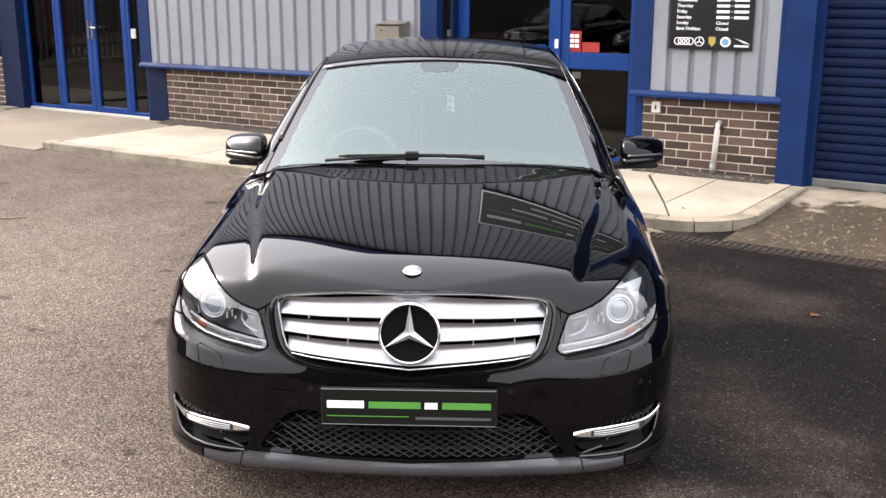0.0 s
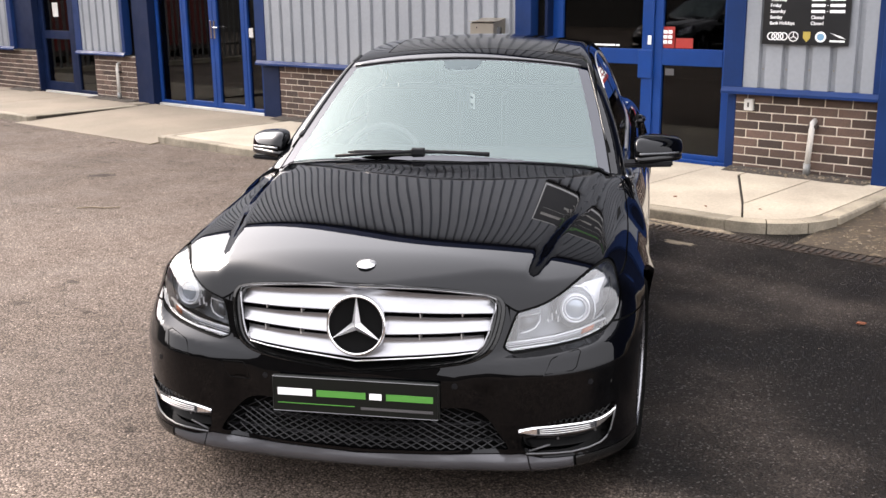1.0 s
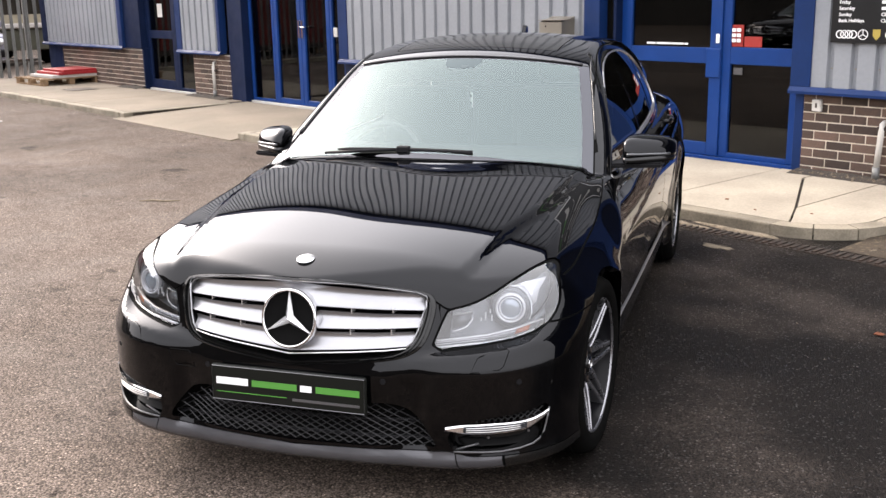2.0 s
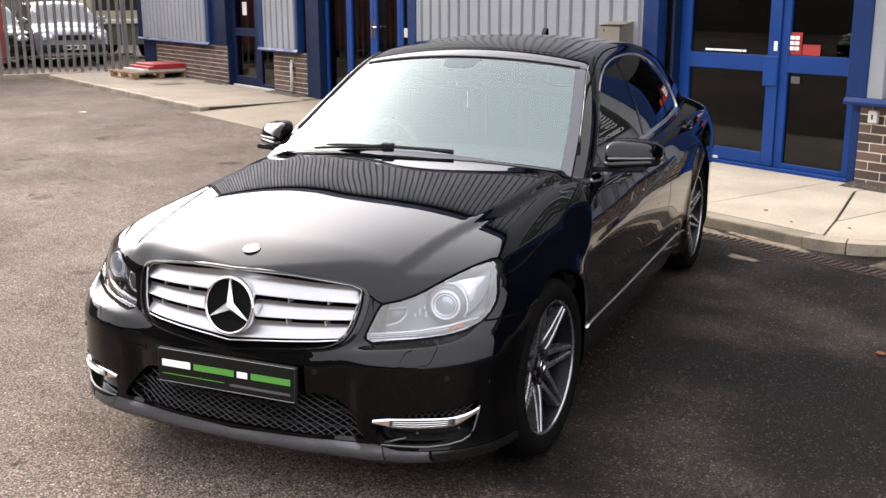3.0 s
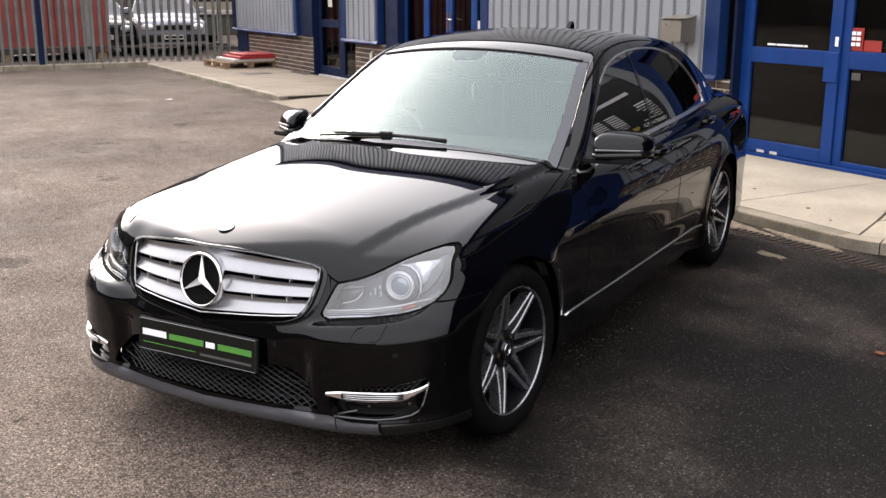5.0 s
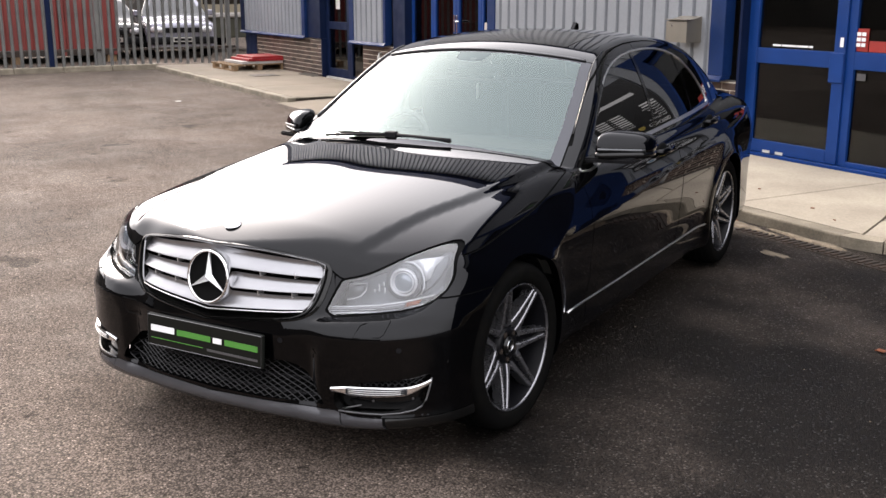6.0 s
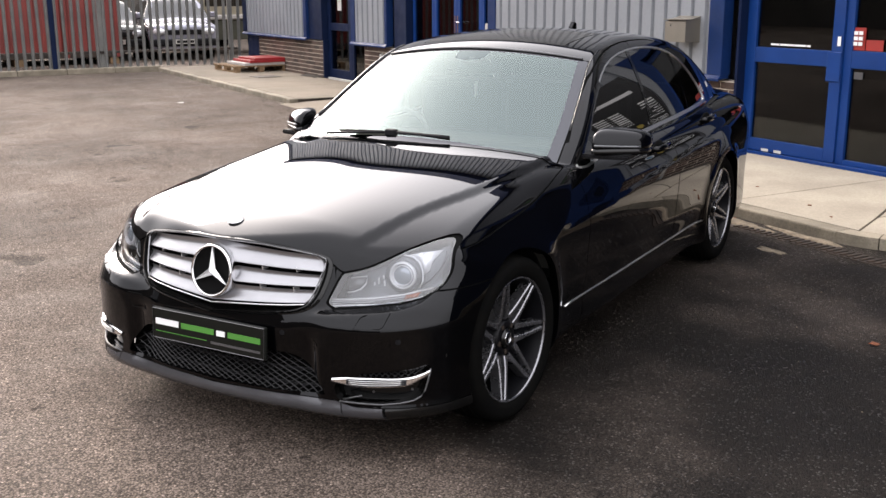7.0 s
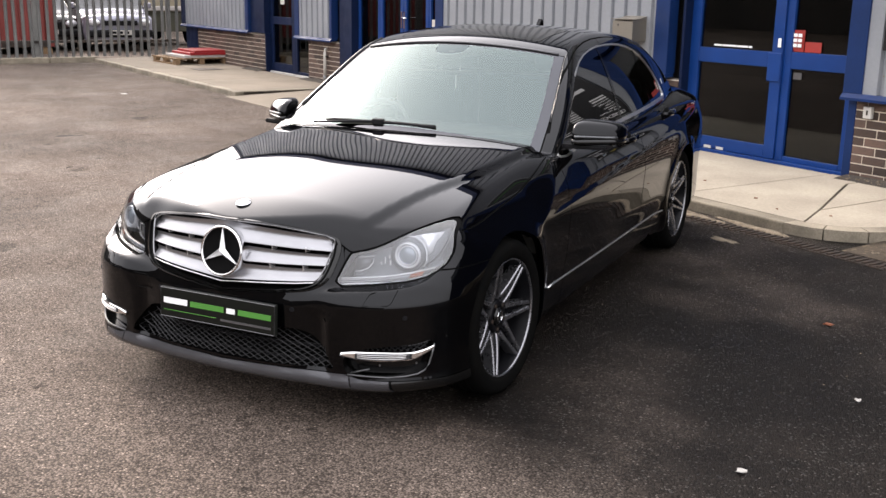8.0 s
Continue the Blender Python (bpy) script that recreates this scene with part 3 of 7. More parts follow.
for a, b in ((-3.285, -1.955), (-9.72, -5.36), (-14.2, -12.8), (-20.0, -16.25)):
    flashing(a, b)
trim("trim", -3.285, -3.105, 0.785, HEAD + 0.165)
trim("trim", -2.01, -1.955, 0.785, HEAD + 0.165)
trim("trim", -5.56, -5.36, 0.785, HEAD + 0.165)
trim("trim", -9.72, -9.53, 0.785, HEAD + 0.165)
trim("trim", -14.2, -14.03, 0.785, HEAD + 0.165)
trim("trim", -12.88, -12.8, 0.785, HEAD + 0.165)
trim("trim", -16.40, -16.25, 0.785, HEAD + 0.165)
trim("trim", -20.0, -19.75, 0.785, EAVES, mat=NAVY)
trim("wall_corner", -19.9, -19.2, 0.0, 0.75, FACE - 0.01, FACE + 0.2, NAVY, "navy corner post")
trim("column", -1.955, -1.73, 0.0, EAVES, FACE - 0.10, FACE + 0.25, BLUE, "blue steel column beside the roller shutter")
trim("column", -5.25, -5.215, 0.0, HEAD + 0.2, FACE, FACE + 0.14, NAVY, "navy door reveal")
trim("column", -9.68, -9.365, 0.0, 0.75, FACE - 0.01, FACE + 0.14, NAVY, "navy door jamb")
trim("column", -9.72, -9.68, 0.0, HEAD + 0.2, FACE + 0.0, FACE + 0.14, BLUE, "blue door jamb")
trim("column", -12.63, -12.22, 0.0, HEAD + 0.2, FACE - 0.02, FACE + 0.14, NAVY, "navy steel column")
trim("column", -16.25, -15.62, 0.75, HEAD + 0.2, FACE - 0.02, FACE + 0.14, NAVY, "navy steel column")
trim("column", -15.645, -15.60, 0.0, 0.75, FACE - 0.004, FACE + 0.21, NAVY, "navy post at the end of the brickwork")
trim("column", -3.27, -3.19, 0.0, HEAD + 0.2, FACE + 0.0, FACE + 0.14, BLUE, "blue door jamb")
for a, b in ((-5.36, -3.105), (-12.63, -9.53), (-15.7, -13.82)):
    trim("lintel", a, b, HEAD, HEAD + 0.165, FACE - 0.06, FACE + 0.14, BLUE, "blue door head")
trim("lintel", -1.73, 6.0, 4.58, 4.79, FACE - 0.09, FACE + 0.2, BLUE, "blue shutter head")
trim("gutter", -20.1, 6.0, EAVES, EAVES + 0.22, FACE - 0.20, FACE + 0.1, BLUE, "blue eaves gutter")


def shell():
    """Floor, back, ends and roof of the building, so that its glass looks into a dark room."""
    s = [("floor", -19.8, 6, 9.12, 17, -0.05, 0.055, INFLOOR, "room floor with its shade in the colour"),
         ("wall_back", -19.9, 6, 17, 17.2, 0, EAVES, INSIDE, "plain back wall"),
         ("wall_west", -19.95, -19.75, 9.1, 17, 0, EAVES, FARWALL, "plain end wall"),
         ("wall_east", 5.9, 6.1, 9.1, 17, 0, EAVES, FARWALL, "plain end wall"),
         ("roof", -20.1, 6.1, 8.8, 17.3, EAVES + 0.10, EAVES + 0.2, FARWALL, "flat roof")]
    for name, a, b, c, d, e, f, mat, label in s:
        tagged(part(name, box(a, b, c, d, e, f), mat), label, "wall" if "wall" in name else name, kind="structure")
    tagged(part("ceiling", box(-19.7, 5.9, 9.2, 17, 2.9, 2.95), INSIDE), "plain ceiling with its shade in the colour", "ceiling", kind="structure")
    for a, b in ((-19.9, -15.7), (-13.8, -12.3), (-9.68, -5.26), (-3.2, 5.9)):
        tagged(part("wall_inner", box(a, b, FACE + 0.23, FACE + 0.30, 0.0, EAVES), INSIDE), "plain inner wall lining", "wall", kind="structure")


shell()


def leaf_frame(parent, x0, x1, y, z0, z1, stile, rails, mat, glass_label):
    """A glazed leaf: two stiles, rails at the given heights, a pane in each opening."""
    f = parent
    part("stile", box(x0, x0 + stile, y - 0.03, y + 0.03, z0, z1, 0.004), mat, f)
    part("stile", box(x1 - stile, x1, y - 0.03, y + 0.03, z0, z1, 0.004), mat, f)
    for a, b in rails:
        part("rail", box(x0 + stile, x1 - stile, y - 0.029, y + 0.029, a, b, 0.004), mat, f)
    for (a0, a1), (b0, b1) in zip(rails, rails[1:]):
        pane = part("pane", box(x0 + stile - 0.002, x1 - stile + 0.002, y - 0.003, y + 0.003, a1 - 0.002, b0 + 0.002), SHOPGLASS, f, glass_label)
        pane.visible_shadow = False
    return f


def doors():
    y = FACE + 0.13
    d = setting("door_1", "blue framed glass entrance doors with a fixed side pane", "door")
    part("frame_post", box(-5.285, -5.22, y - 0.05, y + 0.05, 0.0, HEAD, 0.004), DOORBLUE, d)
    part("frame_post", box(-3.31, -3.25, y - 0.05, y + 0.05, 0.0, HEAD, 0.004), DOORBLUE, d)
    part("threshold", box(-5.285, -3.25, y - 0.06, y + 0.06, 0.0, 0.085, 0.004), DOORBLUE, d)
    lf = new("door_leaf")
    lf.parent = d
    leaf_frame(lf, -5.22, -4.085, y, 0.09, HEAD - 0.02, 0.12, [(0.09, 0.205), (0.925, 1.065), (2.12, 2.23)], DOORBLUE, "dark shop window pane")
    part("lock_box", box(-4.235, -4.085, y - 0.045, y - 0.028, 0.80, 1.06, 0.006), DOORBLUE, lf)
    part("sticker", box(-4.135, -4.10, y - 0.042, y - 0.040, 1.11, 1.19), SIGNWHITE, lf, "small white sticker")
    bars = ((-4.93, -4.83), (-4.82, -4.65), (-4.645, -4.51), (-4.50, -4.46))
    for a, b in bars:
        part("print_bar", box(a, b, y - 0.006, y - 0.004, 1.085, 1.102), SIGNWHITE, lf, "small white bar of print")
    for x in (-4.94, -4.78):
        part("chipped_paint", box(x, x + 0.09, y - 0.033, y - 0.030, 0.092, 0.118), WHITEPVC, lf)
    lf = new("side_light")
    lf.parent = d
    leaf_frame(lf, -4.085, -3.31, y + 0.02, 0.085, HEAD - 0.02, 0.085, [(0.085, 0.13), (0.925, 1.075), (2.12, 2.23)], DOORBLUE, "dark shop window pane")
    part("red_notice", box(-4.005, -3.885, y + 0.005, y + 0.008, 1.08, 1.27), SIGNRED, lf, "red notice with a white table")
    for r in range(3):
        for q in range(2):
            part("print_bar", box(-3.99 + q * 0.05, -3.95 + q * 0.05, y - 0.0145, y - 0.0125, 1.12 + r * 0.045, 1.15 + r * 0.045), SIGNWHITE, lf)
    part("red_notice", box(-3.875, -3.70, y + 0.005, y + 0.008, 1.08, 1.17), SIGNRED, lf, "plain red notice")
    part("white_notice", box(-3.97, -3.88, y + 0.005, y + 0.008, 0.835, 0.895), LIPGREY, lf, "small grey notice")

    d = setting("door_2", "bright blue framed glass double doors with side panes", "door")
    part("threshold", box(-12.24, -9.70, y - 0.06, y + 0.06, 0.0, 0.085, 0.004), WHITEPVC, d)
    xs = (-12.22, -11.54, -10.845, -10.15, -9.69)
    for i, (a, b) in enumerate(zip(xs, xs[1:])):
        lf = new("door_leaf" if i in (1, 2) else "side_light")
        lf.parent = d
        wide = 0.085 if i in (1, 2) else 0.05
        leaf_frame(lf, a + 0.004, b - 0.004, y, 0.09, HEAD, wide, [(0.09, 0.165 if i in (1, 2) else 0.13), (2.16, 2.25)], DOORBLUE, "dark shop window pane")
        if i == 2:
            part("handle_plate", box(a + 0.02, a + 0.055, y - 0.045, y - 0.028, 1.02, 1.26, 0.003), CHROME, lf)
            part("lever_handle", tube([(a + 0.04, y - 0.04, 1.17), (a + 0.04, y - 0.08, 1.17), (a + 0.16, y - 0.08, 1.17)], 0.010, 8), CHROME, lf, "", True)
        if i == 1:
            part("handle_plate", box(b - 0.055, b - 0.02, y - 0.045, y - 0.028, 1.02, 1.26, 0.003), CHROME, lf)
        if i == 3:
            part("bell_box", box(a + 0.06, a + 0.15, y - 0.02, y - 0.006, 1.05, 1.17, 0.004), WHITEPVC, lf)
    for k, (a, b) in enumerate(((-11.5, -10.9), (-10.8, -10.2))):
        t = thing("curtain", "brown curtain hanging behind the double doors", "curtain")
        n = 30
        v = [(a + (b - a) * i / n, 9.42 + 0.025 * math.sin(i * 1.3), z) for z in (0.9, 2.9) for i in range(n + 1)]
        mesh_ob("cloth", v, [(i, i + 1, n + 2 + i, n + 1 + i) for i in range(n)], CURTAIN, t, smooth=True)

    d = setting("door_3", "blue framed glass door with a narrow side pane", "door")
    part("threshold", box(-15.7, -13.85, y - 0.06, y + 0.06, 0.0, 0.085, 0.004), WHITEPVC, d)
    lf = new("door_leaf")
    lf.parent = d
    leaf_frame(lf, -15.64, -14.55, y, 0.09, HEAD - 0.02, 0.14, [(0.09, 0.24), (0.93, 1.06), (2.12, 2.23)], NAVY, "dark shop window pane")
    part("white_notice", box(-15.2, -15.03, y - 0.009, y - 0.005, 1.28, 1.5), WHITEPVC, lf, "white paper notice")
    lf = new("side_light")
    lf.parent = d
    leaf_frame(lf, -14.55, -13.85, y, 0.09, HEAD - 0.02, 0.07, [(0.09, 0.14), (0.93, 1.06), (2.12, 2.23)], NAVY, "dark shop window pane")


doors()


def shutter():
    s = setting("roller_shutter", "closed navy roller shutter of flat steel slats", "shutter")
    prof = [(0.0, 0.0), (-0.010, 0.010), (-0.013, 0.036), (-0.010, 0.062), (0.0, 0.070), (0.006, 0.074)]
    me = None
    for i in range(59):
        if me is None:
            bm = bmesh.new()
            a = [bm.verts.new((-1.73, y, z)) for y, z in prof] + [bm.verts.new((-1.73, 0.02, 0.074)), bm.verts.new((-1.73, 0.02, 0.0))]
            b = [bm.verts.new((5.9, v.co.y, v.co.z)) for v in a]
            n = len(a)
            for k in range(n):
                bm.faces.new((a[k], a[(k + 1) % n], b[(k + 1) % n], b[k]))
            bm.faces.new(a)
            bm.faces.new(b[::-1])
            bmesh.ops.recalc_face_normals(bm, faces=bm.faces)
            o = part("slat", bm, NAVY, s)
            me = o.data
        else:
            o = new("slat", me)
            o.parent = s
        o.matrix_basis = pose(0, FACE + 0.10, 0.12 + i * 0.0765)
    part("bottom_bar", box(-1.73, 5.9, FACE + 0.07, FACE + 0.13, 0.055, 0.12, 0.006), GALV, s, "pale bottom bar")
    part("guide", box(-1.76, -1.69, FACE + 0.04, FACE + 0.16, 0.05, 4.6, 0.004), BLUE, s)


shutter()


def fence():
    f = setting("palisade_fence", "galvanised steel palisade fence on a low kerb", "fence")
    X = -20.12
    bm = bmesh.new()
    prof = [(-0.034, 0.010), (-0.022, -0.006), (-0.010, 0.004), (0.010, 0.004), (0.022, -0.006), (0.034, 0.010)]
    prof += [(y, x + 0.004) for y, x in prof[::-1]]
    levels = [(0.10, 1.0), (2.25, 1.0), (2.40, 0.15)]
    rings = [[bm.verts.new((x, y * w, z)) for y, x in prof] for z, w in levels]
    n = len(prof)
    for a, b in zip(rings, rings[1:]):
        for k in range(n):
            bm.faces.new((a[k], a[(k + 1) % n], b[(k + 1) % n], b[k]))
    bmesh.ops.recalc_face_normals(bm, faces=bm.faces)
    me = None
    for i in range(96):
        if me is None:
            o = part("pale", bm, GALV, f)
            me = o.data
        else:
            o = new("pale", me)
            o.parent = f
        o.matrix_basis = pose(X + random.uniform(-0.004, 0.004), 8.75 - i * 0.158, random.uniform(-0.02, 0.02), random.uniform(-0.6, 0.6), 0, 90 * 0)
    for z in (0.42, 2.0):
        part("fence_rail", box(X - 0.06, X - 0.02, -6.6, 8.8, z - 0.025, z + 0.025, 0.004), IRON, f)
    for i in range(6):
        part("fence_post", box(X - 0.12, X - 0.06, 8.6 - i * 2.75 - 0.05, 8.6 - i * 2.75 + 0.05, 0.0, 2.4, 0.004), GALV, f)
    part("gate_post", box(X - 0.1, X + 0.02, 4.84, 4.94, 0.0, 2.6, 0.004), NAVY, f, "dark navy post")


fence()

# ---------------------------------------------------------------- the car: a smooth skin, cut into panels
def curve(*pts, soft=0.0):
    """A smooth curve through a few design points (monotone between them), evened out over the length soft."""
    xs, ys = np.array([p[0] for p in pts], float), np.array([p[1] for p in pts], float)
    h, d = np.diff(xs), np.diff(ys) / np.diff(xs)
    m = np.zeros(len(xs))
    for i in range(1, len(xs) - 1):
        if d[i - 1] * d[i] > 0:
            w1, w2 = 2 * h[i] + h[i - 1], h[i] + 2 * h[i - 1]
            m[i] = (w1 + w2) / (w1 / d[i - 1] + w2 / d[i])
    m[0], m[-1] = d[0], d[-1]

    def at(x):
        x = np.asarray(x, float)
        i = np.clip(np.searchsorted(xs, x) - 1, 0, len(xs) - 2)
        t = (x - xs[i]) / h[i]
        tc = np.clip(t, 0, 1)
        v = ((2 * tc ** 3 - 3 * tc ** 2 + 1) * ys[i] + (tc ** 3 - 2 * tc ** 2 + tc) * h[i] * m[i]
             + (3 * tc ** 2 - 2 * tc ** 3) * ys[i + 1] + (tc ** 3 - tc ** 2) * h[i] * m[i + 1])
        return v + np.where(t < 0, t * h[i] * m[0], 0) + np.where(t > 1, (t - 1) * h[i] * m[-1], 0)
    if not soft:
        return at
    table = np.arange(xs[0] - 1, xs[-1] + 1, 0.001)
    bell = np.exp(-0.5 * (np.arange(-3 * soft, 3 * soft, 0.001) / soft) ** 2)
    even = np.convolve(at(table), bell / bell.sum(), "same")
    return lambda x: np.interp(x, table, even)


def soft_max(a, b, k):
    h = np.clip(0.5 + 0.5 * (a - b) / k, 0, 1)
    return b + (a - b) * h + k * h * (1 - h)


def step(a, b, x):
    t = np.clip((x - a) / (b - a), 0, 1)
    return t * t * (3 - 2 * t)


AXLE_F, AXLE_R, HUB, ARCH = 0.80, 3.56, 0.316, 0.347
NOSE = curve((0, 0.085), (0.25, 0.102), (0.43, 0.150), (0.52, 0.180), (0.62, 0.230), (0.70, 0.290), (0.77, 0.365), (0.82, 0.430), (0.86, 0.575), (0.90, 0.92), soft=0.03)
BUMPER = curve((0, 0.085), (0.25, 0.097), (0.36, 0.111), (0.43, 0.117), (0.516, 0.132), (0.57, 0.146), (0.656, 0.186), (0.72, 0.236), (0.784, 0.312), (0.83, 0.400), (0.865, 0.56), (0.89, 0.90), soft=0.022)
LEDGE = curve((0.40, 0.530), (0.433, 0.536), (0.566, 0.549), (0.676, 0.559), (0.731, 0.573), (0.765, 0.598), (0.82, 0.605), soft=0.02)
LEAN = curve((0.12, 0.10), (0.165, 0.035), (0.186, 0.0), (0.206, -0.005), (0.234, 0.006), (0.27, 0.004), (0.34, 0.0), (0.46, 0.0), (0.50, 0.012), (0.55, 0.030), (0.62, 0.055), (0.70, 0.085), (0.76, 0.120), (0.82, 0.19), soft=0.008)
TOPLINE = curve((0.05, 0.700), (0.10, 0.729), (0.15, 0.752), (0.22, 0.772), (0.30, 0.789), (0.40, 0.8065), (0.60, 0.837), (0.80, 0.863), (1.00, 0.885), (1.20, 0.905), (1.33, 0.9175), (1.5, 0.929), (1.8, 0.943),
                (2.6, 0.965), (3.4, 0.982), (3.7, 0.996), (4.0, 1.004), (4.35, 1.0), (4.5, 0.985), (4.6, 0.955), soft=0.06)
FALL = curve((0.1, 0.20), (0.2, 0.18), (0.4, 0.102), (0.6, 0.079), (0.9, 0.076), (1.2, 0.070), (1.45, 0.066), (2, 0.09), (3.4, 0.09), (4, 0.11), (4.6, 0.14), soft=0.12)
FLANK = curve((0.12, 0.81), (0.18, 0.850), (0.24, 0.868), (0.30, 0.870), (0.36, 0.868), (0.46, 0.870), (0.58, 0.881), (0.66, 0.885), (0.73, 0.880), (0.80, 0.858), (0.88, 0.820), (0.95, 0.78), (1.05, 0.72), soft=0.022)
PLAN = curve((0, 0.985), (0.5, 0.998), (0.8, 1.005), (1.3, 0.995), (1.9, 1.0), (3.0, 1.0), (3.6, 0.998), (4.1, 0.965), (4.5, 0.905), (4.65, 0.86), soft=0.1)
TAIL = curve((0, 4.585), (0.4, 4.56), (0.65, 4.47), (0.8, 4.33), (0.9, 4.1))
ROOF = curve((1.15, 0.83), (1.37, 0.945), (1.60, 1.064), (1.85, 1.198), (2.07, 1.308), (2.20, 1.346), (2.40, 1.372), (2.70, 1.388), (3.00, 1.378),
             (3.25, 1.355), (3.45, 1.312), (3.70, 1.200), (3.90, 1.086), (4.05, 1.0), (4.25, 0.88), soft=0.05)
HOUSE = curve((0.80, 0.785), (0.95, 0.745), (1.05, 0.708), (1.15, 0.662), (1.25, 0.608), (1.32, 0.562), (1.42, 0.49), soft=0.03)
TAPER = curve((1.2, 1.0), (2.0, 1.0), (2.8, 1.0), (3.4, 0.965), (4.0, 0.88), (4.4, 0.8), soft=0.1)
RIDGE = curve((0.15, 0.455), (0.29, 0.505), (0.44, 0.530), (0.65, 0.565), (0.87, 0.617), (1.24, 0.658), (1.45, 0.675), soft=0.08)


def bow(x, u):
    return u - 0.18 * x * x


def nose(x, z):
    """How far back the front stands: the bumper juts out below the lamps and breaks to a sloping ledge at a crease."""
    upper = NOSE(x) + LEAN(z) * (0.5 + 0.5 * step(0.0, 0.43, x)) + 0.05 * step(0.52, 0.74, x) * step(0.64, 0.80, z)
    shelf = BUMPER(x) + LEAN(np.minimum(z, 0.40)) + 0.55 * soft_max(z - 0.494, 0.0, 0.010)
    wide = 0.011 + 0.060 * step(0.715, 0.80, x)
    above = step(LEDGE(x) - wide, LEDGE(x) + wide, z)
    high = step(0.42, 0.49, z)
    side = np.maximum(step(0.385 - 0.095 * high, 0.455 + 0.055 * high, x), 1 - step(0.225, 0.285, z))
    return upper * (1 - side) + (shelf * (1 - above) + upper * above) * side


def skin(x, u, z):
    """Below nought inside the body, above nought outside."""
    x = np.abs(x)
    slope = np.interp(x, [0, 0.4, 0.7, 0.86], [1.0, 0.95, 0.72, 0.45])
    front = (nose(x, z) - u) * slope
    lid = 0.015 * step(-0.022, 0.022, RIDGE(u) - x) * step(0.12, 0.35, u) * (1 - step(1.4, 1.7, u))
    roll = 0.075 * np.clip((x - 0.70) / 0.13, 0, 1.4) ** 2 * step(0.35, 0.6, u) * (1 - step(1.05, 1.5, u))
    top = z - (TOPLINE(u) + lid - FALL(u) * (x / 0.78) ** 2.7 - roll)
    rise = 0.662 + 0.065 * (u - 1.35)
    crease = 0.006 * step(-0.008, 0.008, z - rise) * step(1.1, 1.6, u) * (1 - step(3.9, 4.2, u))
    ring_f, ring_r = np.hypot(u - AXLE_F, z - HUB), np.hypot(u - AXLE_R, z - HUB)
    flare = 0.018 * (np.exp(-((ring_f - 0.35) / 0.055) ** 2) + np.exp(-((ring_r - 0.35) / 0.055) ** 2))
    tuck = 0.020 * np.clip((z - 0.62) / 0.18, 0, 1.3) ** 1.6 * (1 - step(1.2, 2.0, u)) + 0.020 * (1 - step(0.30, 0.44, z)) * step(1.0, 1.4, u) * (1 - step(3.0, 3.3, u))
    side = x - (FLANK(z) * 0.988 * PLAN(u) - crease + flare - tuck)
    body = soft_max(front, top, 0.022)
    body = soft_max(body, side, 0.036)
    body = soft_max(body, 0.165 - z, 0.02)
    body = soft_max(body, u - TAIL(x) + 0.12 * (z - 0.6) ** 2 * 4 * 0.25, 0.05)
    b = bow(x, u)
    lidtop = (z - (ROOF(b) - 0.045 * (x / 0.55) ** 2)) * 0.88
    wall = x - HOUSE(z) * TAPER(u)
    house = soft_max(lidtop, wall, 0.036)
    house = soft_max(house, 0.80 - z, 0.02)
    return -soft_max(-body, -house, 0.004 + 0.010 * step(1.45, 1.9, b))


